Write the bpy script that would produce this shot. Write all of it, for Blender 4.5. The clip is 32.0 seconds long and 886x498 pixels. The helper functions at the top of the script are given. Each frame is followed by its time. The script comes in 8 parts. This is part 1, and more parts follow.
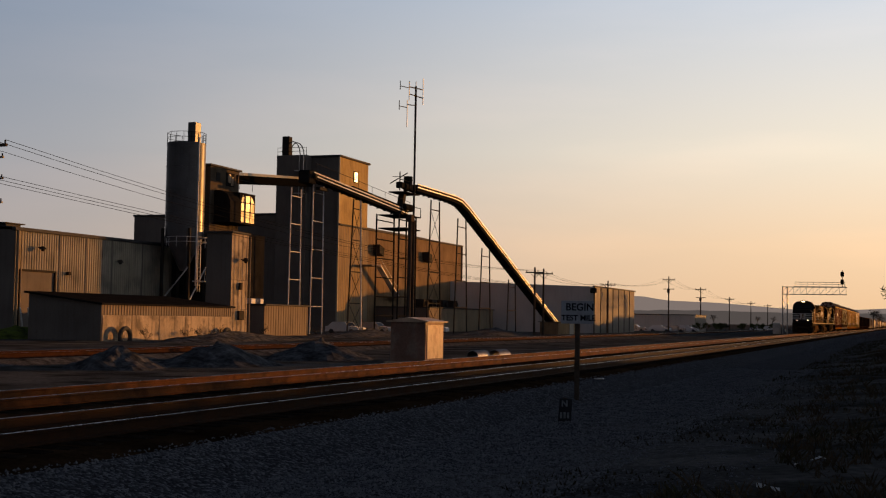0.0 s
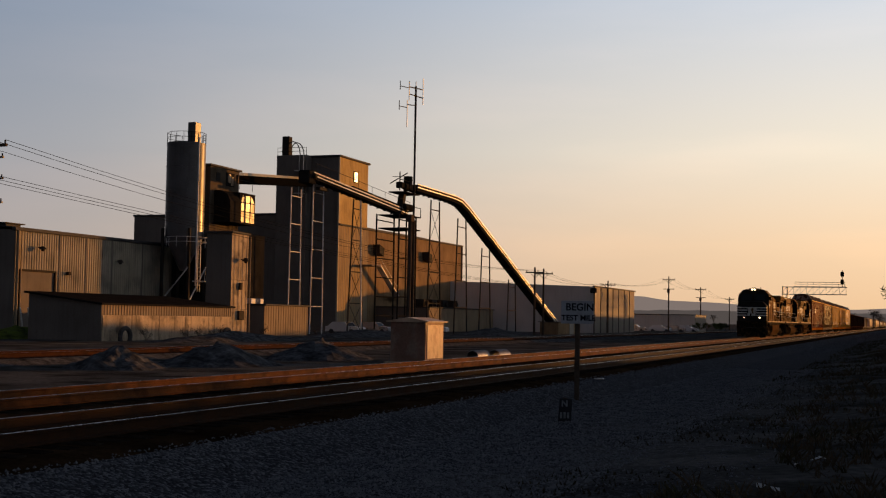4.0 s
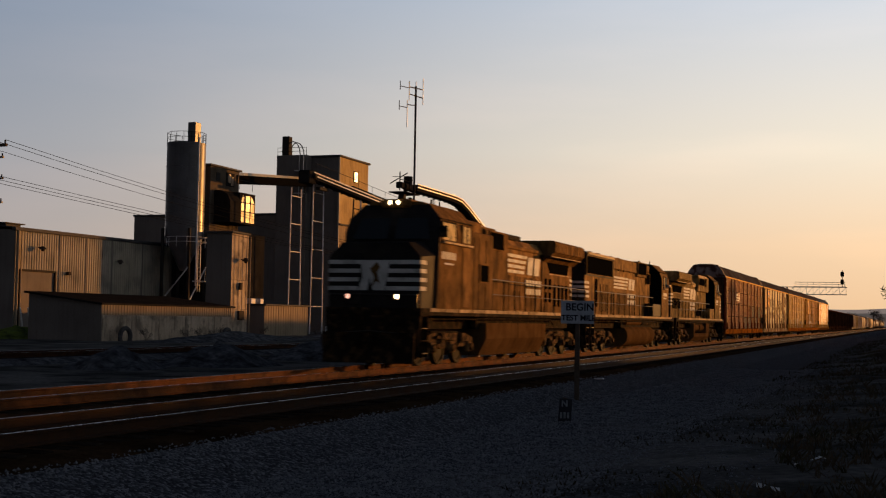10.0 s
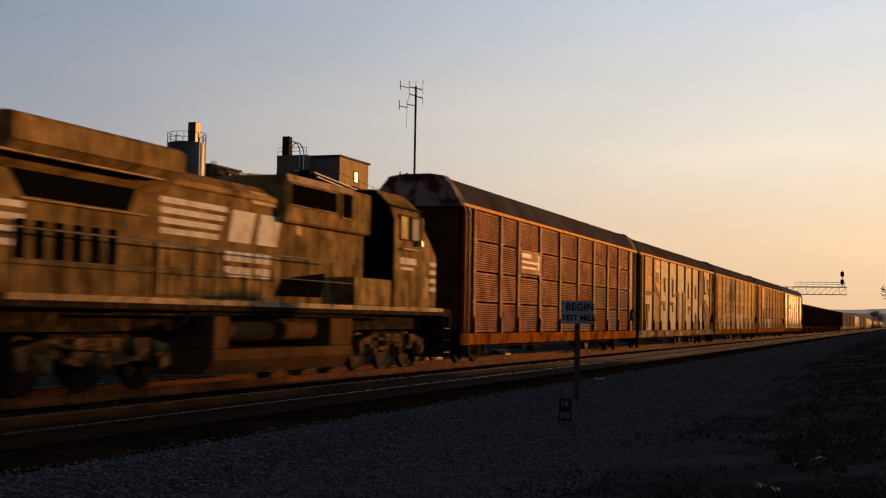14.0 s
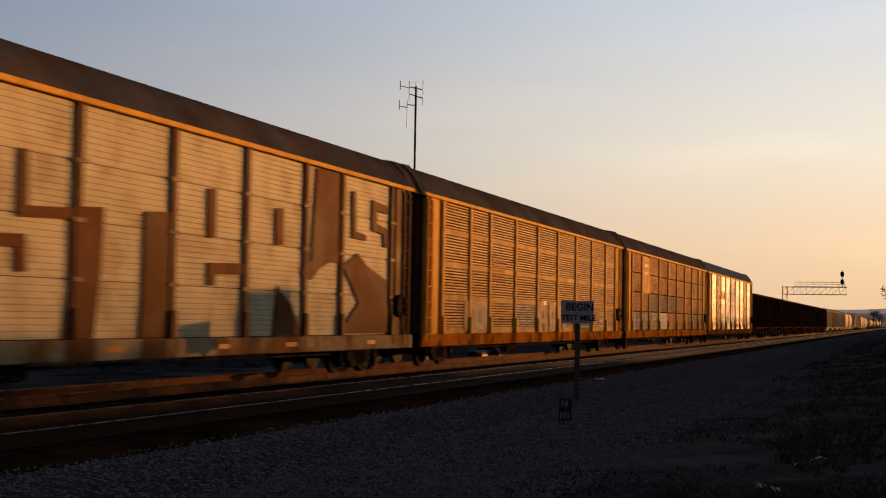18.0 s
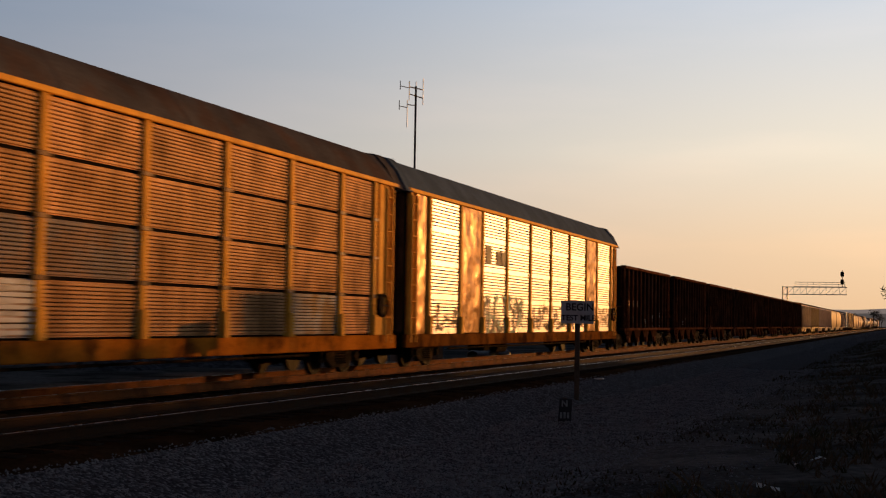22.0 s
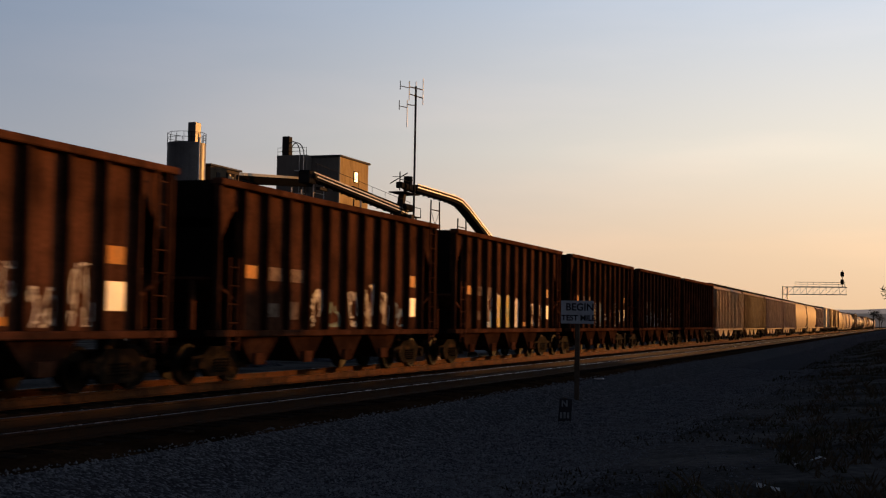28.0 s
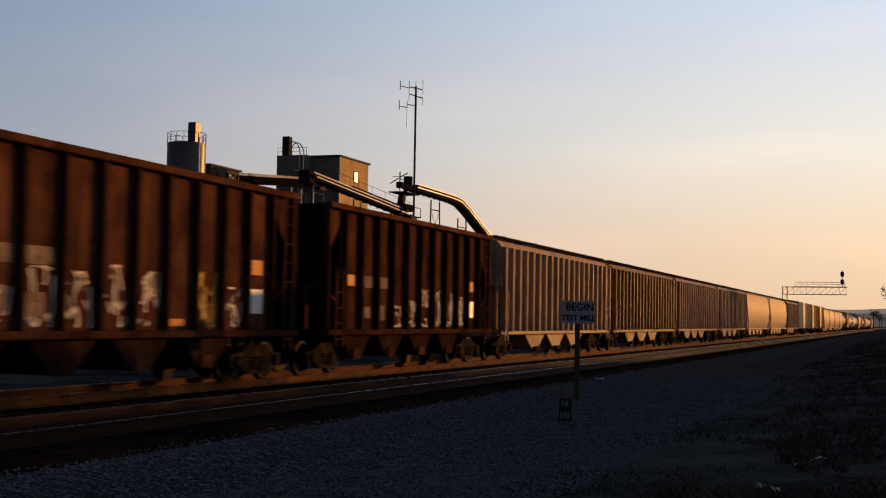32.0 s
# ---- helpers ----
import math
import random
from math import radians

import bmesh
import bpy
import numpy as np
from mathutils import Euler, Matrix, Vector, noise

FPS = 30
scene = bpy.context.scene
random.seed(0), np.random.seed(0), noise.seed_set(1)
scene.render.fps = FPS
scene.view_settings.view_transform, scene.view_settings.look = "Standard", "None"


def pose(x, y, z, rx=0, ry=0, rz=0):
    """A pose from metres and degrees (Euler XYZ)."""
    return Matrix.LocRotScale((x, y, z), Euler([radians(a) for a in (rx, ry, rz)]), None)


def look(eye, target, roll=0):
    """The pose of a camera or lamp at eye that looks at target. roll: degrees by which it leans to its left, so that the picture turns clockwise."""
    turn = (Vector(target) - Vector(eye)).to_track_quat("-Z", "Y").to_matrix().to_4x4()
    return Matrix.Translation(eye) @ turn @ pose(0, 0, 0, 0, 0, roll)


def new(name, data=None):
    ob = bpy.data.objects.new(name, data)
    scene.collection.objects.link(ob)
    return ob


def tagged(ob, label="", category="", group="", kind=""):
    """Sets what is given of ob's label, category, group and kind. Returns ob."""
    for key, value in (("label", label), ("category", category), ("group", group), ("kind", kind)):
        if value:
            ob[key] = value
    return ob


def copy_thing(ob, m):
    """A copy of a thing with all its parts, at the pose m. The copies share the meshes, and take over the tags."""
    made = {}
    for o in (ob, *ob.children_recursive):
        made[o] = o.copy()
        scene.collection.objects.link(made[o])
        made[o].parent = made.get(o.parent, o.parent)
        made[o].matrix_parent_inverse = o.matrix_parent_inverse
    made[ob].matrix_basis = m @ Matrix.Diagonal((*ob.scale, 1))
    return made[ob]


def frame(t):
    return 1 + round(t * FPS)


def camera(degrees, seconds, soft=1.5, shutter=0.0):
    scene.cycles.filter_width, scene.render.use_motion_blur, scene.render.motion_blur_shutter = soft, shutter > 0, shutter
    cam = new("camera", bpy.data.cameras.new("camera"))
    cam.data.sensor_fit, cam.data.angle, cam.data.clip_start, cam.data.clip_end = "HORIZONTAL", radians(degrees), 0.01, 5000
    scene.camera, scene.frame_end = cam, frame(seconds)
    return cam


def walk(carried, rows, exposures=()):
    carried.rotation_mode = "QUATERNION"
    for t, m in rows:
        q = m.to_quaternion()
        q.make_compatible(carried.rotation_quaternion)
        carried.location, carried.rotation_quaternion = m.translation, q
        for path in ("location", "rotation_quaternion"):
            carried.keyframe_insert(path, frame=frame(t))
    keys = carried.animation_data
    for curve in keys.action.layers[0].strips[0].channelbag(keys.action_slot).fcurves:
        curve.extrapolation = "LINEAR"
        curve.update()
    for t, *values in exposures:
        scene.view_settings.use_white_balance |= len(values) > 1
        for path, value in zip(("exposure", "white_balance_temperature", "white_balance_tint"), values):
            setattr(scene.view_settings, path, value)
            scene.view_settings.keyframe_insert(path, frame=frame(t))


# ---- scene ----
# ---------------- camera, path, light ----------------
EYE = Vector((0.0, 0.0, 1.434))
cam = camera(38.03, 32.0, soft=1.15, shutter=0.5)
YAW, PITCH = radians(19.794), radians(3.09)
AIM = EYE + Vector((-math.sin(YAW) * math.cos(PITCH), math.cos(YAW) * math.cos(PITCH), math.sin(PITCH))) * 50
CAM_POSE = look(EYE, AIM, 0.968)
walk(cam, [(0.0, CAM_POSE), (32.0, CAM_POSE)],
     exposures=[(0.0, 0.0, 6500, 10), (11.0, 0.0, 6500, 10), (21.0, 0.0, 6500, 10), (23.0, -0.25, 6500, 10), (24.0, -0.75, 6500, 10), (25.5, -0.65, 6500, 10), (27.5, 0.0, 6300, 10), (30.0, 0.0, 6080, 10), (32.0, 0.05, 6020, 10)])

SUN_AZ, SUN_EL = radians(31.0), radians(3.5)
SUN_DIR = Vector((math.sin(SUN_AZ) * math.cos(SUN_EL), math.cos(SUN_AZ) * math.cos(SUN_EL), math.sin(SUN_EL)))
world = bpy.data.worlds.new("evening_sky")
scene.world = world
world.use_nodes = True
wn, wl = world.node_tree.nodes, world.node_tree.links


def sky_node(kind, **settings):
    n = wn.new(kind)
    if "operation" in settings:
        n.operation = settings["operation"]
    if "interpolation_type" in settings:
        n.interpolation_type = settings["interpolation_type"]
    return n


def sky_ramp(fac, stops):
    r = wn.new("ShaderNodeValToRGB")
    wl.new(fac, r.inputs[0])
    e = r.color_ramp.elements
    while len(e) < len(stops):
        e.new(0.5)
    for k, (at, colour) in zip(e, stops):
        k.position, k.color = at, (*colour, 1)
    return r.outputs[0]


def sky_mix(kind, fac, a, b):
    x = wn.new("ShaderNodeMix")
    x.data_type, x.blend_type = "RGBA", kind
    for s, v in ((x.inputs[0], fac), (x.inputs[6], a), (x.inputs[7], b)):
        if hasattr(v, "links"):
            wl.new(v, s)
        else:
            s.default_value = v
    return x.outputs[2]


sky = wn.new("ShaderNodeTexSky")
sky.sky_type = "NISHITA"
sky.sun_disc = False
sky.sun_elevation, sky.sun_rotation = SUN_EL, SUN_AZ
sky.air_density, sky.dust_density, sky.ozone_density = 1.0, 1.0, 2.0
# evening haze over the clear sky: warm towards the sun, blue-grey away from it, darker overhead
tc = wn.new("ShaderNodeTexCoord")
sep = wn.new("ShaderNodeSeparateXYZ")
wl.new(tc.outputs["Generated"], sep.inputs[0])
dot = sky_node("ShaderNodeVectorMath", operation="DOT_PRODUCT")
wl.new(tc.outputs["Generated"], dot.inputs[0])
GLOW_AZ = radians(44.0)
dot.inputs[1].default_value = (math.sin(GLOW_AZ), math.cos(GLOW_AZ), 0.0)
side = sky_node("ShaderNodeMapRange")
wl.new(dot.outputs["Value"], side.inputs[0])
side.inputs[1].default_value, side.inputs[2].default_value = -1.0, 1.0
toward = sky_ramp(sep.outputs["Z"], [(0.0, (0.90, 0.57, 0.31)), (0.06, (1.0, 0.70, 0.43)), (0.13, (0.98, 0.86, 0.68)), (0.25, (0.70, 0.75, 0.82)), (0.36, (0.22, 0.27, 0.36)), (0.52, (0.05, 0.065, 0.10)), (1.0, (0.012, 0.018, 0.034))])
across = sky_ramp(sep.outputs["Z"], [(0.0, (0.43, 0.36, 0.33)), (0.06, (0.41, 0.37, 0.36)), (0.13, (0.33, 0.345, 0.385)), (0.25, (0.23, 0.29, 0.39)), (0.36, (0.09, 0.12, 0.18)), (0.52, (0.03, 0.045, 0.075)), (1.0, (0.01, 0.016, 0.032))])
away = sky_ramp(sep.outputs["Z"], [(0.0, (0.13, 0.115, 0.115)), (0.1, (0.14, 0.128, 0.13)), (0.25, (0.10, 0.105, 0.125)), (0.5, (0.05, 0.058, 0.08)), (1.0, (0.012, 0.018, 0.034))])
f1 = sky_node("ShaderNodeMapRange", interpolation_type="SMOOTHSTEP")
wl.new(dot.outputs["Value"], f1.inputs[0])
f1.inputs[1].default_value, f1.inputs[2].default_value = 0.03, 0.86
f2 = sky_node("ShaderNodeMapRange", interpolation_type="SMOOTHSTEP")
wl.new(dot.outputs["Value"], f2.inputs[0])
f2.inputs[1].default_value, f2.inputs[2].default_value = -0.7, 0.05
colour = sky_mix("MIX", f1.outputs[0], sky_mix("MIX", f2.outputs[0], away, across), toward)
# thin streaks of high cloud
mp = wn.new("ShaderNodeMapping")
mp.inputs["Scale"].default_value = (2.5, 2.5, 14.0)
mp.inputs["Rotation"].default_value = (0.25, 0.1, 0.4)
wl.new(tc.outputs["Generated"], mp.inputs["Vector"])
cl = wn.new("ShaderNodeTexNoise")
cl.inputs["Scale"].default_value, cl.inputs["Detail"].default_value = 1.6, 6.0
wl.new(mp.outputs["Vector"], cl.inputs["Vector"])
cf = sky_node("ShaderNodeMapRange")
wl.new(cl.outputs["Fac"], cf.inputs[0])
cf.inputs[1].default_value, cf.inputs[2].default_value, cf.inputs[3].default_value, cf.inputs[4].default_value = 0.48, 0.75, 0.0, 0.24
colour = sky_mix("MIX", cf.outputs[0], colour, sky_mix("MULTIPLY", 1.0, colour, (1.35, 1.2, 1.12, 1)))
sm = sky_mix("MULTIPLY", 1.0, sky.outputs["Color"], (0.004, 0.004, 0.004, 1))
colour = sky_mix("ADD", 1.0, colour, sm)
wl.new(colour, wn["Background"].inputs["Color"])
wn["Background"].inputs["Strength"].default_value = 1.0
sun = new("sun", bpy.data.lights.new("sun", "SUN"))
sun.data.energy, sun.data.angle, sun.data.color = 5.0, radians(0.6), (1.0, 0.42, 0.10)
sun.matrix_world = look(SUN_DIR * 500, (0, 0, 0))
# ---------------- materials ----------------
def mat(name, base, rough=0.7, metal=0.0, vary=0.25, scale=2.0, fine=30.0, bump=0.1, second=None, amount=0.0, streak=0.0, spread=0.0, edge=(0.5, 0.62), spec=0.08, dent=0.0):
    """A painted, worn or mineral surface: two scales of noise, patches of a second colour, vertical streaks, fine relief."""
    m = bpy.data.materials.new(name)
    m.use_nodes = True
    n, l = m.node_tree.nodes, m.node_tree.links
    bsdf = n["Principled BSDF"]
    tc = n.new("ShaderNodeTexCoord")
    info = n.new("ShaderNodeObjectInfo")
    shift = n.new("ShaderNodeVectorMath")
    shift.operation = "MULTIPLY_ADD"
    l.new(info.outputs["Random"], shift.inputs[0])
    shift.inputs[1].default_value = (37, 51, 23)
    l.new(tc.outputs["Object"], shift.inputs[2])
    src = shift.outputs[0]

    def noise_tex(s, detail=4.0, stretch=None):
        t = n.new("ShaderNodeTexNoise")
        t.inputs["Scale"].default_value, t.inputs["Detail"].default_value = s, detail
        if stretch:
            mp = n.new("ShaderNodeMapping")
            mp.inputs["Scale"].default_value = stretch
            l.new(src, mp.inputs["Vector"])
            l.new(mp.outputs["Vector"], t.inputs["Vector"])
        else:
            l.new(src, t.inputs["Vector"])
        return t.outputs["Fac"]

    def mix(kind, fac, a, b):
        x = n.new("ShaderNodeMix")
        x.data_type, x.blend_type = "RGBA", kind
        for s, v in ((x.inputs[0], fac), (x.inputs[6], a), (x.inputs[7], b)):
            if hasattr(v, "links"):
                l.new(v, s)
            else:
                s.default_value = v
        return x.outputs[2]

    def ramp(fac, lo, hi, a=0.0, b=1.0):
        r = n.new("ShaderNodeMapRange")
        r.inputs[1].default_value, r.inputs[2].default_value, r.inputs[3].default_value, r.inputs[4].default_value = lo, hi, a, b
        l.new(fac, r.inputs[0])
        return r.outputs[0]

    big, small = noise_tex(scale), noise_tex(fine)
    col = (*base, 1.0)
    if second is not None:
        col = mix("MIX", ramp(noise_tex(scale * 1.7, 8.0), edge[0], edge[1], 0.0, amount), col, (*second, 1.0))
    if streak:
        s = noise_tex(1.0, 5.0, (3.5, 3.5, 0.25))
        dark = tuple(c * 0.35 for c in (second or base))
        col = mix("MIX", ramp(s, 0.5, 0.72, 0.0, streak), col, (*dark, 1.0))
    lum = n.new("ShaderNodeMath")
    lum.operation = "MULTIPLY"
    l.new(ramp(big, 0.3, 0.7, 1 - vary, 1 + vary), lum.inputs[0])
    l.new(ramp(small, 0.3, 0.7, 1 - vary * 0.6, 1 + vary * 0.6), lum.inputs[1])
    val = lum.outputs[0]
    if spread:
        l2 = n.new("ShaderNodeMath")
        l2.operation = "MULTIPLY"
        l.new(val, l2.inputs[0])
        l.new(ramp(info.outputs["Random"], 0, 1, 1 - spread, 1 + spread), l2.inputs[1])
        val = l2.outputs[0]
    comb = n.new("ShaderNodeCombineColor")
    for i in range(3):
        l.new(val, comb.inputs[i])
    col = mix("MULTIPLY", 1.0, col, comb.outputs[0])
    l.new(col, bsdf.inputs["Base Color"])
    l.new(ramp(big, 0.3, 0.7, max(0.05, rough - 0.1), min(1.0, rough + 0.1)), bsdf.inputs["Roughness"])
    bsdf.inputs["Metallic"].default_value = metal
    bsdf.inputs["Specular IOR Level"].default_value = spec
    if bump:
        b = n.new("ShaderNodeBump")
        b.inputs["Strength"].default_value, b.inputs["Distance"].default_value = bump, 0.02
        l.new(small, b.inputs["Height"])
        l.new(b.outputs["Normal"], bsdf.inputs["Normal"])
        if dent:
            d = n.new("ShaderNodeBump")
            d.inputs["Strength"].default_value, d.inputs["Distance"].default_value = dent, 0.12
            l.new(noise_tex(1.3, 2.0), d.inputs["Height"])
            l.new(d.outputs["Normal"], b.inputs["Normal"])
    return m


def glow(name, colour, strength):
    m = bpy.data.materials.new(name)
    m.use_nodes = True
    b = m.node_tree.nodes["Principled BSDF"]
    b.inputs["Base Color"].default_value = (*colour, 1)
    b.inputs["Emission Color"].default_value, b.inputs["Emission Strength"].default_value = (*colour, 1), strength
    return m


def sheet_metal(name, base, rough, dent=0.25, metal=0.9, scale=0.9, spec=0.08):
    """Galvanised or painted sheet with wide shallow dents."""
    m = mat(name, base, rough, metal, 0.15, 3.0, 60.0, 0.0, second=tuple(c * 0.6 for c in base), amount=0.4, spec=spec)
    n, l = m.node_tree.nodes, m.node_tree.links
    tc = n.new("ShaderNodeTexCoord")
    t = n.new("ShaderNodeTexNoise")
    t.inputs["Scale"].default_value, t.inputs["Detail"].default_value = scale, 1.5
    l.new(tc.outputs["Object"], t.inputs["Vector"])
    b = n.new("ShaderNodeBump")
    b.inputs["Strength"].default_value, b.inputs["Distance"].default_value = dent, 0.15
    l.new(t.outputs["Fac"], b.inputs["Height"])
    l.new(b.outputs["Normal"], n["Principled BSDF"].inputs["Normal"])
    return m


SOIL = mat("dark_soil", (0.04, 0.033, 0.025), 0.95, 0, 0.5, 0.35, 6.0, 0.15, second=(0.022, 0.026, 0.012), amount=0.8)
BALLAST = mat("ballast_stone", (0.038, 0.022, 0.012), 0.95, 0, 0.45, 0.6, 14.0, 0.9, second=(0.016, 0.010, 0.006), amount=0.7, spec=0.0)
STONE = mat("crushed_stone", (0.17, 0.175, 0.19), 0.9, 0, 0.3, 5.0, 40.0, 0.3, spread=0.2, spec=0.0)
GRAVEL = mat("grey_gravel", (0.086, 0.086, 0.090), 0.95, 0, 0.6, 1.5, 7.0, 1.0, second=(0.038, 0.038, 0.042), amount=0.7, spec=0.0)
RAIL_RUST = mat("rail_rust", (0.145, 0.050, 0.014), 0.8, 0.0, 0.35, 1.2, 40.0, 0.2, second=(0.05, 0.018, 0.007), amount=0.6, spec=0.07)
RAIL_DULL = mat("dark_rail_rust", (0.042, 0.017, 0.009), 0.85, 0.0, 0.35, 1.2, 40.0, 0.2, second=(0.08, 0.028, 0.010), amount=0.5, spec=0.02)
# near track's shade put into a darker rail colour
RAIL_SHADED = mat("shaded_rail_steel", (0.030, 0.013, 0.006), 0.8, 0.0, 0.3, 3.0, 40.0, 0.2, spec=0.08)
RAIL_TOP = mat("polished_rail_head", (0.52, 0.50, 0.49), 0.3, 1.0, 0.1, 2.0, 30.0, 0.02)
TIE = mat("creosoted_tie", (0.022, 0.016, 0.012), 0.95, 0, 0.4, 4.0, 30.0, 0.5, spread=0.35, spec=0.0)
# black paint with the low sun's gold put into its colour
LOCO_GILT = mat("sun_gilded_black_paint", (0.245, 0.132, 0.045), 0.75, 0.0, 0.35, 1.1, 22.0, 0.03, second=(0.060, 0.034, 0.014), amount=0.85, streak=0.7, spread=0.25, edge=(0.34, 0.72), spec=0.004)
# same black without the gold, mostly for faces turned from the sun
LOCO_FRONT = mat("ungilded_black_paint", (0.020, 0.018, 0.018), 0.5, 0.0, 0.3, 0.8, 14.0, 0.02, second=(0.034, 0.028, 0.022), amount=0.5, spec=0.01)
# two more tones: the sun's painted gold together with real dust
LOCO_DUST = mat("sun_gilded_dusty_paint", (0.30, 0.20, 0.076), 0.7, 0.0, 0.4, 1.2, 22.0, 0.03, second=(0.060, 0.038, 0.016), amount=0.85, streak=0.7, spread=0.3, edge=(0.36, 0.70), spec=0.006, dent=0.1)
LOCO_GOLD = mat("dusty_gilded_black_paint", (0.225, 0.130, 0.046), 0.7, 0.0, 0.35, 1.2, 22.0, 0.03, second=(0.070, 0.040, 0.016), amount=0.85, streak=0.7, spread=0.3, edge=(0.36, 0.72), spec=0.005)
# gold highlights of the sunlit side frames put into the colour
TRUCK_GILT = mat("sun_gilded_truck_casting", (0.17, 0.095, 0.036), 0.8, 0.0, 0.4, 2.5, 25.0, 0.2, second=(0.014, 0.010, 0.007), amount=0.9, edge=(0.42, 0.60), spec=0.01)
# real grime, with brown patches painting its sunlit spots
DIRTY_BLACK = mat("grimy_steel_sunlit_spots", (0.014, 0.010, 0.007), 0.8, 0.0, 0.4, 2.5, 25.0, 0.2, second=(0.085, 0.046, 0.020), amount=0.8, edge=(0.50, 0.68), spec=0.01)
GRILLE = mat("dark_grille", (0.004, 0.004, 0.004), 0.95, 0, 0.2, 6.0, 40.0, 0.1, spec=0.0)
DUSTY = mat("dust_covered_black_steel", (0.135, 0.073, 0.027), 0.8, 0, 0.2, 0.9, 18.0, 0.03, second=(0.07, 0.037, 0.014), amount=0.6, streak=0.3, edge=(0.36, 0.70), spec=0.0)
WHITE = mat("weathered_white_paint", (0.72, 0.71, 0.68), 0.6, 0, 0.15, 2.0, 20.0, 0.05, second=(0.4, 0.36, 0.3), amount=0.5)
GLASS = mat("dark_cab_glass", (0.02, 0.025, 0.03), 0.08, 0.0, 0.0, 1.0, 5.0, 0.0)
# low sun's gold reflection put into the pane colour
PANE_GOLD = mat("cab_glass_gold_reflection", (0.22, 0.15, 0.06), 0.3, 0.0, 0.4, 2.0, 9.0, 0.0, second=(0.06, 0.045, 0.025), amount=0.7, spec=0.01)
DULL_WHITE = mat("dusty_white_paint", (0.52, 0.51, 0.48), 0.6, 0, 0.2, 1.5, 20.0, 0.02, second=(0.22, 0.19, 0.15), amount=0.45, spec=0.03)
EDGE_PALE = mat("pale_walkway_edge", (0.36, 0.25, 0.14), 0.7, 0, 0.3, 1.5, 14.0, 0.02, second=(0.12, 0.08, 0.042), amount=0.7, spread=0.3, spec=0.06)
RAIL_PAINT = mat("worn_black_handrail", (0.03, 0.025, 0.02), 0.4, 0.1, 0.3, 3.0, 25.0, 0.02, spec=0.5)
POLISHED = mat("worn_bright_metal", (0.62, 0.58, 0.52), 0.30, 0.85, 0.3, 2.0, 20.0, 0.05, second=(0.3, 0.22, 0.14), amount=0.5)
# pale ochre for highlights of the sun on hood and roof edges
SUN_GLINT = mat("painted_sun_glint", (0.46, 0.33, 0.16), 0.6, 0.0, 0.3, 1.2, 14.0, 0.03, second=(0.2, 0.13, 0.06), amount=0.7, spec=0.03)
STEEL = mat("worn_steel", (0.35, 0.33, 0.3), 0.45, 0.7, 0.3, 3.0, 30.0, 0.1, second=(0.2, 0.1, 0.05), amount=0.7)
WHEEL = mat("wheel_steel", (0.013, 0.009, 0.006), 0.6, 0.0, 0.3, 4.0, 30.0, 0.1, second=(0.028, 0.016, 0.008), amount=0.4, spec=0.03)
HEADLIGHT = glow("lit_headlight", (1.0, 0.70, 0.40), 7.0)
DITCH = glow("dim_ditch_light", (1.0, 0.5, 0.35), 1.6)


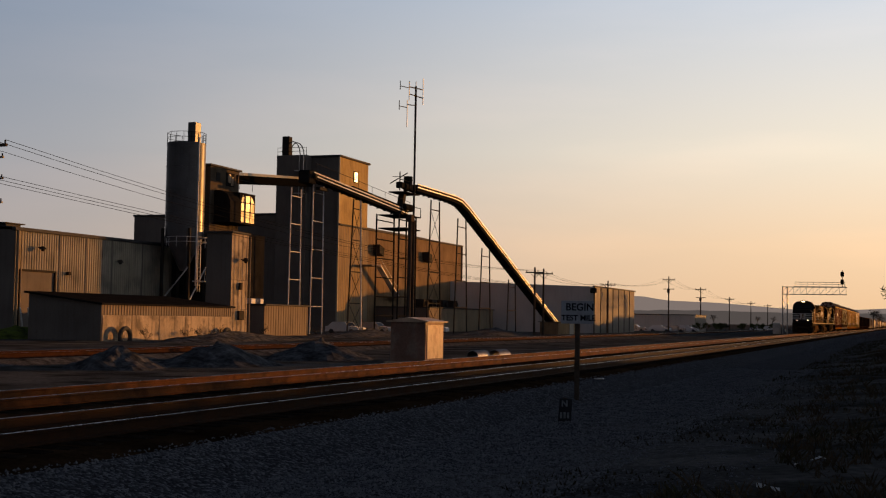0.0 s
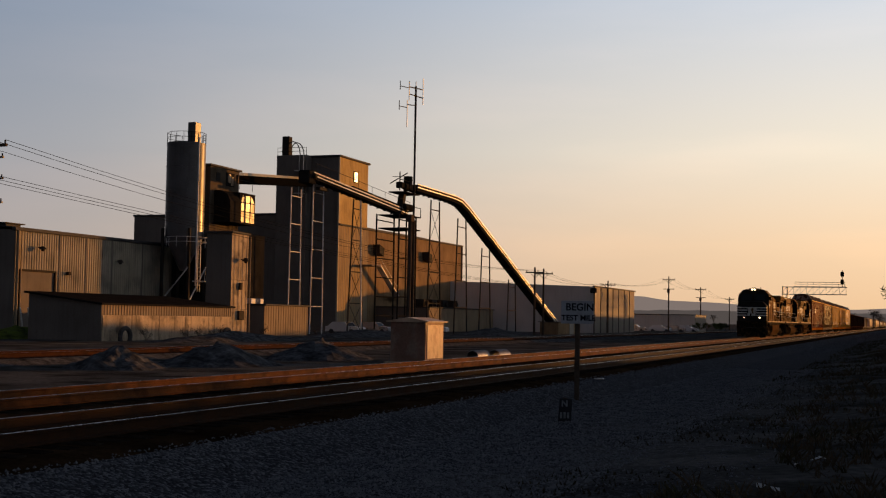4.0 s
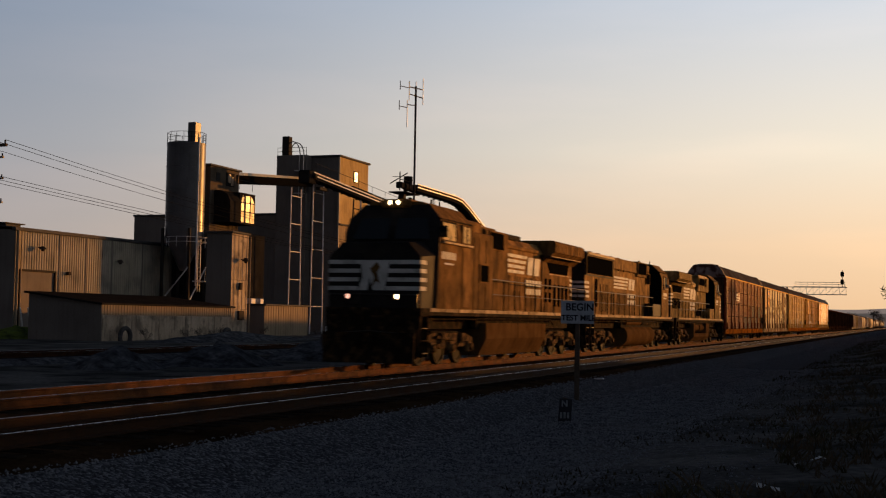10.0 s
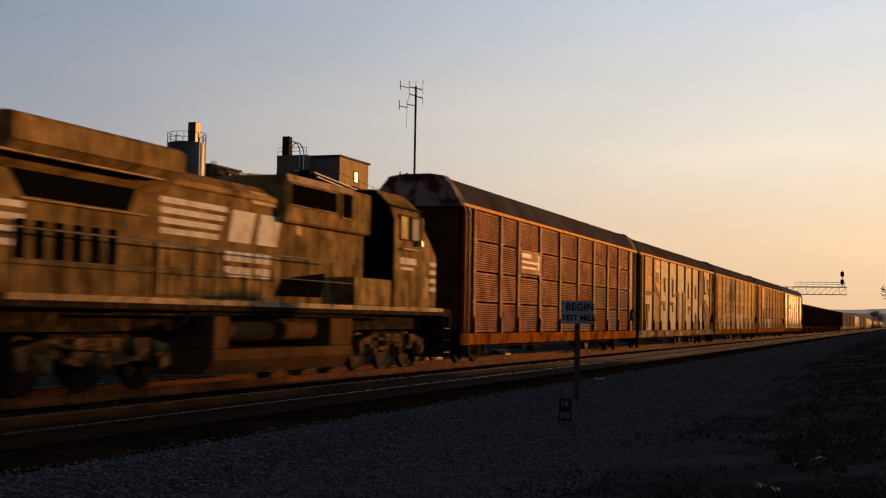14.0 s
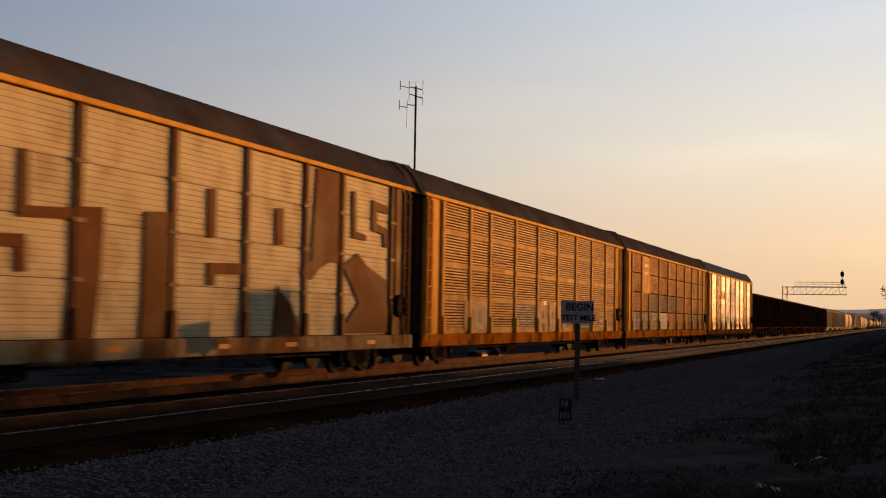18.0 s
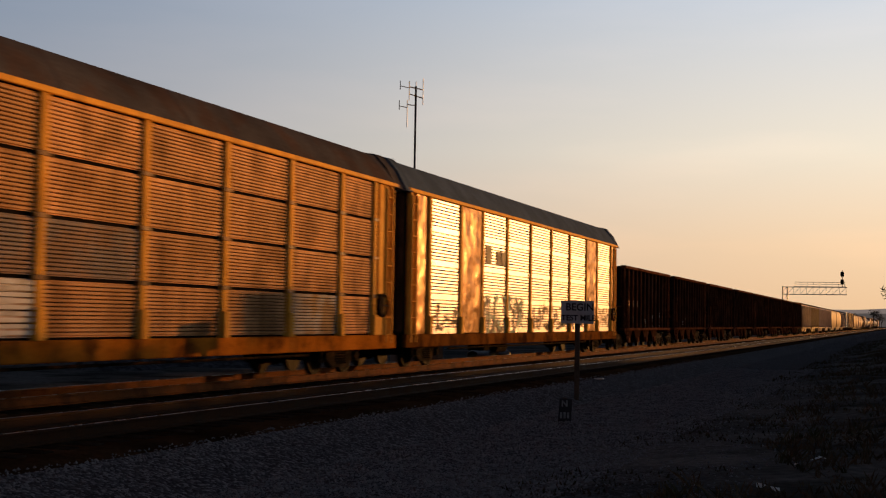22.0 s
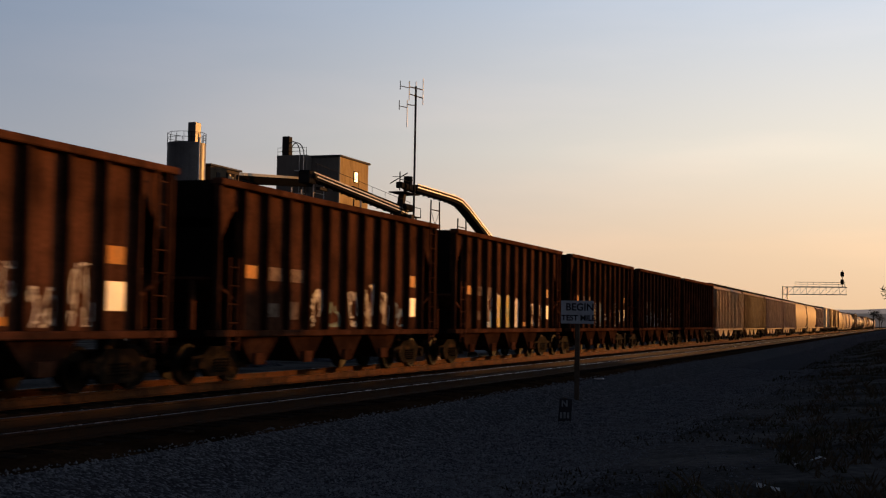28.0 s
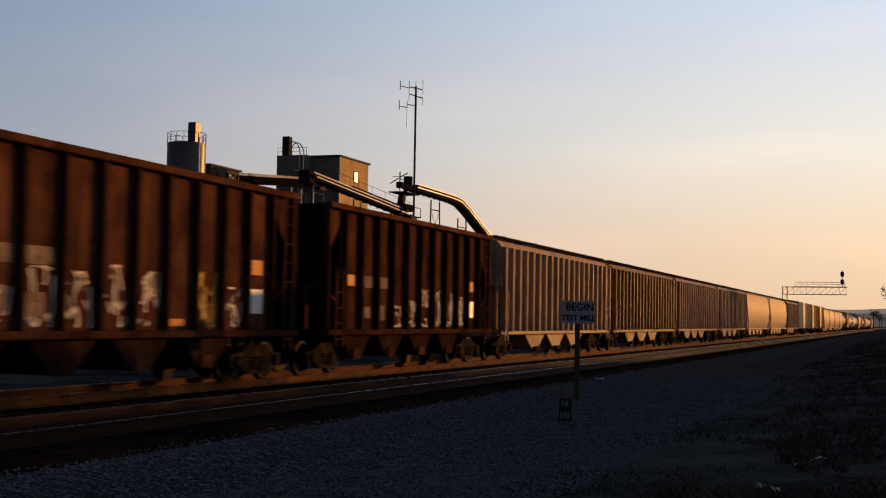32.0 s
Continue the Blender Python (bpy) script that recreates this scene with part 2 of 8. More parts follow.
def ground_mat():
    """Crushed stone on the service road, fading into dark soil on the bank and in the yard."""
    m = mat("gravel_and_soil", (0.104, 0.099, 0.093), 0.95, 0, 0.5, 0.35, 6.0, 0.0, second=(0.040, 0.040, 0.034), amount=0.8, spec=0.0)
    n, l = m.node_tree.nodes, m.node_tree.links
    b = n["Principled BSDF"]
    soil = b.inputs["Base Color"].links[0].from_socket
    tc = n.new("ShaderNodeTexCoord")
    vor = n.new("ShaderNodeTexVoronoi")
    vor.inputs["Scale"].default_value = 27.0
    l.new(tc.outputs["Object"], vor.inputs["Vector"])
    sep = n.new("ShaderNodeSeparateColor")
    l.new(vor.outputs["Color"], sep.inputs[0])
    tone = n.new("ShaderNodeValToRGB")
    l.new(sep.outputs[0], tone.inputs[0])
    tone.color_ramp.elements[0].color, tone.color_ramp.elements[1].color = (0.030, 0.030, 0.032, 1), (0.19, 0.195, 0.215, 1)
    tone.color_ramp.elements.new(0.62).color = (0.070, 0.072, 0.080, 1)
    xyz = n.new("ShaderNodeSeparateXYZ")
    l.new(tc.outputs["Object"], xyz.inputs[0])
    wob = n.new("ShaderNodeTexNoise")
    wob.inputs["Scale"].default_value, wob.inputs["Detail"].default_value = 0.45, 6.0
    l.new(tc.outputs["Object"], wob.inputs["Vector"])
    add = n.new("ShaderNodeMath")
    add.operation = "MULTIPLY_ADD"
    l.new(wob.outputs["Fac"], add.inputs[0])
    add.inputs[1].default_value = 5.0
    l.new(xyz.outputs["X"], add.inputs[2])
    left = n.new("ShaderNodeMapRange")
    l.new(add.outputs[0], left.inputs[0])
    left.inputs[1].default_value, left.inputs[2].default_value, left.inputs[3].default_value, left.inputs[4].default_value = -3.4, 1.2, 1.0, 0.0
    mask = n.new("ShaderNodeMath")
    mask.operation = "MULTIPLY"
    l.new(left.outputs[0], mask.inputs[0])
    far = n.new("ShaderNodeMapRange")
    l.new(xyz.outputs["X"], far.inputs[0])
    far.inputs[1].default_value, far.inputs[2].default_value = -20.0, -16.0
    l.new(far.outputs[0], mask.inputs[1])
    mx = n.new("ShaderNodeMix")
    mx.data_type = "RGBA"
    l.new(mask.outputs[0], mx.inputs[0])
    l.new(soil, mx.inputs[6])
    l.new(tone.outputs[0], mx.inputs[7])
    l.new(mx.outputs[2], b.inputs["Base Color"])
    bump = n.new("ShaderNodeBump")
    bump.inputs["Strength"].default_value, bump.inputs["Distance"].default_value = 0.7, 0.03
    inv = n.new("ShaderNodeMath")
    inv.operation = "SUBTRACT"
    inv.inputs[0].default_value = 1.0
    l.new(vor.outputs["Distance"], inv.inputs[1])
    l.new(inv.outputs[0], bump.inputs["Height"])
    l.new(bump.outputs["Normal"], b.inputs["Normal"])
    return m


GROUND = ground_mat()
# ---------------- mesh helpers ----------------
class Shape:
    """Collects vertices and faces of one mesh."""

    def __init__(self):
        self.v, self.f = [], []

    def add(self, verts, faces):
        k = len(self.v)
        self.v += [tuple(p) for p in verts]
        self.f += [tuple(i + k for i in q) for q in faces]
        return self

    def box(self, x0, x1, y0, y1, z0, z1, c=0.0):
        if not c:
            return self.add([(x0, y0, z0), (x1, y0, z0), (x1, y1, z0), (x0, y1, z0), (x0, y0, z1), (x1, y0, z1), (x1, y1, z1), (x0, y1, z1)],
                            [(3, 2, 1, 0), (4, 5, 6, 7), (0, 1, 5, 4), (1, 2, 6, 5), (2, 3, 7, 6), (3, 0, 4, 7)])
        v, idx = [], {}
        for ix, x in enumerate((x0, x1)):
            for iy, y in enumerate((y0, y1)):
                for iz, z in enumerate((z0, z1)):
                    sx, sy, sz = (c, -c)[ix], (c, -c)[iy], (c, -c)[iz]
                    for a, p in enumerate(((x, y + sy, z + sz), (x + sx, y, z + sz), (x + sx, y + sy, z))):
                        idx[ix, iy, iz, a] = len(v)
                        v.append(p)
        f = []
        for s in (0, 1):
            f.append([idx[s, 0, 0, 0], idx[s, 1, 0, 0], idx[s, 1, 1, 0], idx[s, 0, 1, 0]])
            f.append([idx[0, s, 0, 1], idx[1, s, 0, 1], idx[1, s, 1, 1], idx[0, s, 1, 1]])
            f.append([idx[0, 0, s, 2], idx[1, 0, s, 2], idx[1, 1, s, 2], idx[0, 1, s, 2]])
        for a in (0, 1):
            for b in (0, 1):
                f.append([idx[a, b, 0, 0], idx[a, b, 1, 0], idx[a, b, 1, 1], idx[a, b, 0, 1]])
                f.append([idx[a, 0, b, 0], idx[a, 1, b, 0], idx[a, 1, b, 2], idx[a, 0, b, 2]])
                f.append([idx[0, a, b, 1], idx[1, a, b, 1], idx[1, a, b, 2], idx[0, a, b, 2]])
                for d in (0, 1):
                    f.append([idx[a, b, d, 0], idx[a, b, d, 1], idx[a, b, d, 2]])
        return self.add(v, f)

    def cyl(self, a, b, r, n=8, r2=None, caps=True):
        a, b = Vector(a), Vector(b)
        w = (b - a).normalized()
        u = w.orthogonal().normalized()
        t = w.cross(u)
        r2 = r if r2 is None else r2
        v = []
        for p, q in ((a, r), (b, r2)):
            for i in range(n):
                k = 2 * math.pi * (i + 0.5) / n
                v.append(p + (u * math.cos(k) + t * math.sin(k)) * q)
        f = [(i, (i + 1) % n, n + (i + 1) % n, n + i) for i in range(n)]
        if caps:
            f += [tuple(range(n))[::-1], tuple(range(n, 2 * n))]
        return self.add(v, f)

    def path(self, pts, r, n=6):
        return self.tube(pts, r, n)

    def tube(self, pts, r, n=5, closed=False):
        """A bent round bar through the points, one connected skin."""
        pts = [Vector(p) for p in pts]
        k = len(pts)
        v = []
        for i, p in enumerate(pts):
            a = pts[(i - 1) % k] if closed or i else p
            b = pts[(i + 1) % k] if closed or i < k - 1 else p
            w = (b - a).normalized()
            u = w.cross(Vector((0.13, 0.31, 0.94))).normalized()
            t = w.cross(u)
            v += [p + (u * math.cos(2 * math.pi * j / n) + t * math.sin(2 * math.pi * j / n)) * r for j in range(n)]
        m = k if closed else k - 1
        f = [(i * n + j, i * n + (j + 1) % n, ((i + 1) % k) * n + (j + 1) % n, ((i + 1) % k) * n + j) for i in range(m) for j in range(n)]
        return self.add(v, f)

    def prism(self, prof, axis, t0, t1):
        put = {"y": lambda u, w, t: (u, t, w), "x": lambda u, w, t: (t, u, w), "z": lambda u, w, t: (u, w, t)}[axis]
        n = len(prof)
        v = [put(u, w, t) for t in (t0, t1) for u, w in prof]
        f = [(i, (i + 1) % n, n + (i + 1) % n, n + i) for i in range(n)] + [tuple(range(n))[::-1], tuple(range(n, 2 * n))]
        return self.add(v, f)

    def strip(self, prof, axis, t0, t1):
        put = {"y": lambda u, w, t: (u, t, w), "x": lambda u, w, t: (t, u, w)}[axis]
        n = len(prof)
        return self.add([put(u, w, t) for t in (t0, t1) for u, w in prof], [(i, i + 1, n + i + 1, n + i) for i in range(n - 1)])

    def ring(self, x0, x1, y0, y1, z0, z1, t):
        """A flat rectangular frame of width t round an opening, in a plane of constant x."""
        v = [(x, y, z) for x in (x0, x1) for e in (t, 0.0) for y, z in ((y0 - e, z0 - e), (y1 + e, z0 - e), (y1 + e, z1 + e), (y0 - e, z1 + e))]
        f = []
        for i in range(4):
            j = (i + 1) % 4
            f += [(i, j, 4 + j, 4 + i), (8 + i, 8 + j, 12 + j, 12 + i), (i, j, 8 + j, 8 + i), (4 + i, 4 + j, 12 + j, 12 + i)]
        return self.add(v, f)

    def beam(self, a, b, w, h):
        """A square bar from a to b."""
        a, b = Vector(a), Vector(b)
        d = (b - a).normalized()
        side = d.cross(Vector((0, 0, 1)))
        side = side.normalized() if side.length > 1e-3 else Vector((1, 0, 0))
        up = side.cross(d)
        v = [p + side * (w / 2 * i) + up * (h / 2 * j) for p in (a, b) for i, j in ((-1, -1), (1, -1), (1, 1), (-1, 1))]
        return self.add(v, [(0, 1, 5, 4), (1, 2, 6, 5), (2, 3, 7, 6), (3, 0, 4, 7), (3, 2, 1, 0), (4, 5, 6, 7)])

    def mesh(self, name, material, smooth=False):
        me = bpy.data.meshes.new(name)
        me.from_pydata(self.v, [], self.f)
        if len(self.v) < 4000:
            bm = bmesh.new()
            bm.from_mesh(me)
            bmesh.ops.recalc_face_normals(bm, faces=bm.faces)
            bm.to_mesh(me)
            bm.free()
        me.materials.append(material)
        if smooth:
            me.shade_smooth()
            me.set_sharp_from_angle(angle=radians(40))
        return me


def part(name, shape, material, parent=None, label="", at=None, smooth=False):
    """One mesh object under a thing or a part."""
    me = shape if isinstance(shape, bpy.types.Mesh) else shape.mesh(name, material, smooth)
    ob = new(name, me)
    ob.parent = parent
    if at is not None:
        ob.matrix_basis = at if isinstance(at, Matrix) else Matrix.Translation(at)
    return tagged(ob, label) if label else ob


def thing(name, label, category, at=(0, 0, 0), group="", kind=""):
    ob = new(name)
    ob.matrix_basis = at if isinstance(at, Matrix) else Matrix.Translation(at)
    ob.empty_display_size = 0.3
    return tagged(ob, label, category, group, kind)


def smoothstep(a, b, x):
    t = min(1.0, max(0.0, (x - a) / (b - a)))
    return t * t * (3 - 2 * t)


def ladder(parent, x, y0, y1, z0, z1, n, material, name="ladder"):
    s = Shape()
    for y in (y0, y1):
        s.box(x - 0.02, x + 0.02, y - 0.025, y + 0.025, z0, z1)
    for i in range(n):
        z = z0 + (z1 - z0) * (i + 0.5) / n
        s.cyl((x, y0, z), (x, y1, z), 0.014, 5)
    part(name, s, material, parent)
# ---------------- ground and tracks ----------------
MAIN_X, NEAR_X, YARD_X = -14.57, -10.62, -31.6
GAUGE = 0.7175


def ground_z(x, y):
    """Height of the ground sheet, rail head of the main line at 0."""
    z = -0.6
    if x < -16.5:
        z = -0.6 + 0.12 * smoothstep(-16.5, -20, x)
    # weedy bank on the camera's side, higher farther along
    far = 0.5 + 0.85 * smoothstep(20, 130, y)
    rise = smoothstep(-6.0, 3.5, x) * far
    # unseen crest past the bank, raised to keep the near track shaded
    rise += (2.98 - far + 0.3 * smoothstep(88, 74, y)) * smoothstep(3.5, 11.0, x)
    z += rise if x < 60 else rise * smoothstep(400, 60, x)
    if -9 < x < 5 and -30 < y < 300:
        z += 0.10 * noise.noise((x * 0.5, y * 0.25, 3.0)) * smoothstep(-8, -3, x)
        z += 0.03 * noise.noise((x * 2.1, y * 1.7, 9.0))
    elif x < -20 and abs(y) < 400:
        z += 0.05 * noise.noise((x * 0.2, y * 0.1, 5.0))
    return z


def axis_steps(stops):
    out = []
    for a, b, s in stops:
        out += list(np.arange(a, b, s))
    return out + [stops[-1][1]]


GX = axis_steps([(-4500, -600, 650), (-600, -120, 60), (-120, -20, 5), (-20, -9, 1.0), (-9, 14, 0.35), (14, 60, 4), (60, 600, 60), (600, 4500, 650)])
GY = axis_steps([(-1500, -200, 260), (-200, -20, 20), (-20, 5, 2), (5, 60, 0.5), (60, 160, 2), (160, 400, 12), (400, 1200, 60), (1200, 4600, 400)])
gv = [(x, y, ground_z(x, y)) for y in GY for x in GX]
nx = len(GX)
gf = [(j * nx + i, j * nx + i + 1, (j + 1) * nx + i + 1, (j + 1) * nx + i) for j in range(len(GY) - 1) for i in range(nx - 1)]
gs = Shape()
gs.v, gs.f = gv, gf
ground = part("ground", gs, GROUND)
ground.data.shade_smooth()
tagged(ground, "dark bare soil and dead grass beside the tracks", "ground", kind="structure")

# raised ballast under both main tracks, and the yard track
bal = Shape().strip([(-18.6, -0.62), (-17.2, -0.3), (-16.4, -0.2), (-12.9, -0.2), (-12.6, -0.26), (-12.3, -0.2), (-9.0, -0.2), (-8.7, -0.27)], "y", -60, 1000)
shoulder = Shape().strip([(-8.7, -0.262), (-7.2, -0.66)], "y", -60, 1000)
tagged(part("ballast_shoulder", shoulder, GROUND), "pale crushed stone on the shoulder of the track bed", "gravel", kind="structure")
tagged(part("ballast_bed", bal, BALLAST), "stone ballast bed under the double track", "ballast", kind="structure")
ybal = Shape().strip([(YARD_X - 2.6, -0.62), (YARD_X - 1.6, -0.28), (YARD_X + 1.6, -0.28), (YARD_X + 2.6, -0.62)], "y", -40, 500)
tagged(part("yard_ballast", ybal, GRAVEL), "stony bed of the yard siding", "ballast", kind="structure")


def rail_profile():
    half = [(0.07, -0.18), (0.07, -0.165), (0.012, -0.14), (0.012, -0.045), (0.037, -0.035), (0.037, -0.006)]
    return half + [(-x, z) for x, z in reversed(half)]


def track(name, x, z, y0, y1, label, steel):
    t = thing(name, label, "track", (x, 0, z), kind="structure")
    for s in (-1, 1):
        r = Shape().prism([(u + s * GAUGE, w) for u, w in rail_profile()], "y", y0, y1)
        rail = part("rail", r, steel, t)
        c = s * GAUGE
        part("rail_head", Shape().prism([(c - 0.037, -0.006), (c + 0.037, -0.006), (c + 0.028, 0.0), (c - 0.028, 0.0)], "y", y0, y1), steel, rail)
        part("running_strip", Shape().prism([(c - 0.012, 0.0005), (c + 0.012, 0.0005), (c + 0.009, 0.003), (c - 0.009, 0.003)], "y", y0, y1), RAIL_TOP, rail, "polished bright running strip")
    return t


main_track = track("track_main", MAIN_X, 0, -60, 1000, "main line track with rusty rails and wooden ties", RAIL_RUST)
near_track = track("track_near", NEAR_X, 0, -60, 1000, "second main track with polished rails and wooden ties", RAIL_SHADED)
yard_track = track("track_yard", YARD_X, -0.1, -40, 500, "rusty yard siding on gravel", RAIL_DULL)

# stones lying proud of the gravel in front of the near track
rs = np.random.RandomState(4)
st = Shape()
OCT = [(1, 0, 0), (-1, 0, 0), (0, 1, 0), (0, -1, 0), (0, 0, 1), (0, 0, -0.4)]
OCF = [(0, 2, 4), (2, 1, 4), (1, 3, 4), (3, 0, 4), (2, 0, 5), (1, 2, 5), (3, 1, 5), (0, 3, 5)]


def bed_z(x):
    return -0.2 if x < -8.9 else (-0.2 - 0.46 * (x + 8.9) / 1.5 if x < -7.4 else None)


for i in range(76000):
    x = -8.8 + 7.2 * rs.rand() ** 0.9
    y = 9 + 50 * rs.rand() ** 1.7
    if x > -3.6 and rs.rand() < 0.92:
        continue
    z = bed_z(x)
    z = max(ground_z(x, y), z) if z is not None else ground_z(x, y)
    s = 0.011 + 0.017 * rs.rand() ** 2
    a = rs.rand() * 6.28
    ca, sa = math.cos(a), math.sin(a)
    sc = s * (0.7 + 0.6 * rs.rand(3))
    st.add([(x + (p[0] * ca * sc[0] - p[1] * sa * sc[1]), y + (p[0] * sa * sc[0] + p[1] * ca * sc[1]), z + p[2] * sc[2] + s * 0.1) for p in OCT], OCF)
tagged(part("loose_gravel", st, STONE), "pale grey crushed stone scattered over the service road", "gravel", kind="stuff")


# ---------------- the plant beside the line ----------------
# sunward walls tan, other walls dull grey: light and shade put into the colours
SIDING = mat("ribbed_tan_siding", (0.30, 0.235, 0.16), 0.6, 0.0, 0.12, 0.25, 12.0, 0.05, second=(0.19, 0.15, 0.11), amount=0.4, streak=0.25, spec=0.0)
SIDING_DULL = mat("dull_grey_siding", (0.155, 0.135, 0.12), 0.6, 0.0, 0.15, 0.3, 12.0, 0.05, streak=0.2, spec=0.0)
CONCRETE = mat("stained_concrete", (0.37, 0.30, 0.225), 0.85, 0, 0.25, 0.5, 10.0, 0.2, second=(0.11, 0.09, 0.072), amount=0.7, streak=0.6, spec=0.0)
ROOFING = mat("dark_roofing", (0.06, 0.058, 0.06), 0.8, 0, 0.3, 0.5, 8.0, 0.1)
DARK_STEEL = mat("dark_painted_steel", (0.030, 0.028, 0.027), 0.8, 0.0, 0.3, 1.0, 12.0, 0.05, second=(0.05, 0.028, 0.017), amount=0.4, spec=0.03)
GALV = mat("galvanised_steel", (0.5, 0.48, 0.46), 0.4, 0.8, 0.2, 1.0, 14.0, 0.03)
SILO_STEEL = mat("dull_silo_steel", (0.085, 0.083, 0.088), 0.32, 0.0, 0.2, 0.4, 8.0, 0.03, streak=0.3, spec=0.12)
WH_SIDING = mat("ribbed_grey_siding", (0.33, 0.295, 0.235), 0.6, 0.0, 0.15, 0.25, 12.0, 0.05, second=(0.14, 0.13, 0.115), amount=0.5, streak=0.3, spec=0.0)
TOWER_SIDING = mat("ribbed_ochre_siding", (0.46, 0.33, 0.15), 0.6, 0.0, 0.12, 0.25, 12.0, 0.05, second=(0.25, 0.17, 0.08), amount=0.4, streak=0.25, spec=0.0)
BLACK_STEEL = mat("black_painted_steel", (0.018, 0.017, 0.017), 0.9, 0.0, 0.3, 1.0, 12.0, 0.05, spec=0.0)
DARK_CLAD = mat("dark_brown_cladding", (0.095, 0.075, 0.055), 0.9, 0.0, 0.25, 0.5, 10.0, 0.05, streak=0.4, spec=0.0)
BROWN_WALL = mat("brown_cladding", (0.25, 0.172, 0.10), 0.7, 0, 0.2, 0.4, 10.0, 0.05, streak=0.35, spec=0.0)
# distance haze put into the cladding as a paler grey
FAR_GREY = mat("hazed_grey_cladding", (0.58, 0.55, 0.52), 0.6, 0, 0.08, 0.3, 10.0, 0.0, streak=0.15)
PALE_DOOR = mat("pale_roller_door", (0.32, 0.29, 0.245), 0.6, 0, 0.12, 0.6, 10.0, 0.05)
FAR_WALL = mat("weathered_grey_wall_sheet", (0.25, 0.22, 0.185), 0.7, 0, 0.12, 0.3, 10.0, 0.05, streak=0.2)
BRIGHT_STEEL = mat("bright_stringer_paint", (0.78, 0.78, 0.80), 0.45, 0.0, 0.2, 1.0, 12.0, 0.03, spec=0.2)
LEG_STEEL = mat("grey_leg_steel", (0.58, 0.57, 0.58), 0.55, 0.0, 0.2, 1.0, 12.0, 0.03, spec=0.1)
WOOD_POLE = mat("weathered_pole", (0.075, 0.058, 0.045), 0.9, 0, 0.3, 1.5, 20.0, 0.3, spec=0.0)
WIRE = mat("wire", (0.012, 0.012, 0.012), 0.9, 0.0, 0.0, 1.0, 5.0, 0.0, spec=0.0)
PALE_PAINT = mat("pale_cabinet_paint", (0.52, 0.37, 0.26), 0.5, 0.0, 0.15, 1.5, 14.0, 0.05, second=(0.26, 0.15, 0.10), amount=0.4, streak=0.2)
PIPE_STEEL = mat("corrugated_pipe_steel", (0.38, 0.36, 0.34), 0.45, 0.7, 0.3, 2.0, 14.0, 0.1, second=(0.2, 0.12, 0.07), amount=0.5)


def ribbed_sheet(y0, y1, z0, z1, x, pitch=0.3, depth=0.04, axis="x"):
    """Corrugated wall sheet in a plane of constant x, standing."""
    s = Shape()
    n = max(2, int(round((y1 - y0) / pitch)))
    p = (y1 - y0) / n
    pts = []
    for i in range(n):
        a = y0 + i * p
        pts += [(a, x), (a + p * 0.5, x), (a + p * 0.62, x + depth), (a + p * 0.88, x + depth)]
    pts.append((y1, x))
    m = len(pts)
    v = [(q[1], q[0], z) for z in (z0, z1) for q in pts]
    return s.add(v, [(i, i + 1, m + i + 1, m + i) for i in range(m - 1)])


def wall_lamp(parent, x, y, z):
    part("wall_lamp", Shape().cyl((x, y, z), (x + 0.5, y, z + 0.12), 0.03, 6).cyl((x + 0.5, y, z + 0.14), (x + 0.5, y, z - 0.12), 0.12, 12, 0.34).cyl((x + 0.5, y, z - 0.12), (x + 0.5, y, z - 0.3), 0.2, 12, 0.1), DARK_STEEL, parent, "dark bell-shaped wall lamp, unlit")


def rail_ring(parent, cx, cy, z, r, n=14, material=None, h=1.0):
    s = Shape()
    pts = [(cx + r * math.cos(2 * math.pi * i / n), cy + r * math.sin(2 * math.pi * i / n)) for i in range(n + 1)]
    for zz in (z + h * 0.5, z + h):
        for a, b in zip(pts, pts[1:]):
            s.cyl((a[0], a[1], zz), (b[0], b[1], zz), 0.025, 5)
    for a in pts[:-1]:
        s.cyl((a[0], a[1], z), (a[0], a[1], z + h), 0.025, 5)
    part("guard_rail", s, material or DARK_STEEL, parent)


# low shed with a concrete wall and a ribbed band
shed = thing("storage_shed", "long low concrete shed with a ribbed metal band under its roof", "shed")
part("core", Shape().prism([(-51.05, -0.6), (-51.05, 2.0), (-56.9, 2.72), (-56.9, -0.6)], "y", 74.0, 91.6), ROOFING, shed)
for i in range(5):
    y = 73.98 + i * 3.53
    part("wall_panel", Shape().box(-51.05, -50.95, y + 0.02, y + 3.51, -0.6, 1.28, 0.02), CONCRETE, shed)
part("metal_band", ribbed_sheet(73.98, 91.63, 1.28, 2.0, -50.98, 0.34, 0.05), SIDING, shed, "ribbed tan metal band")
part("roof", Shape().prism([(-50.75, 1.98), (-50.75, 2.1), (-57.1, 2.86), (-57.1, 2.72)], "y", 73.6, 91.9), BLACK_STEEL, shed, "dark low-pitched roof")
part("end_wall", Shape().prism([(-51.0, -0.6), (-51.0, 1.96), (-56.9, 2.7), (-56.9, -0.6)], "y", 73.9, 74.0), SIDING_DULL, shed)
for y, r in ((75.9, 0.62), (90.0, 0.52)):
    s = Shape().tube([(-50.4, y + r * math.cos(k * 0.3142), -0.22 + r * math.sin(k * 0.3142)) for k in range(20)], 0.16, 8, True)
    tagged(part("tractor_tyre", s, ROOFING, None), "black rubber tyre leaning on the concrete shed", "tyre", "tyres")

# ribbed warehouse
wh = thing("warehouse", "long ribbed metal warehouse with a roller door", "warehouse")
part("core", Shape().prism([(-70.1, -0.6), (-70.1, 8.25), (-90, 9.6), (-90, -0.6)], "y", 89.0, 114), SIDING_DULL, wh)
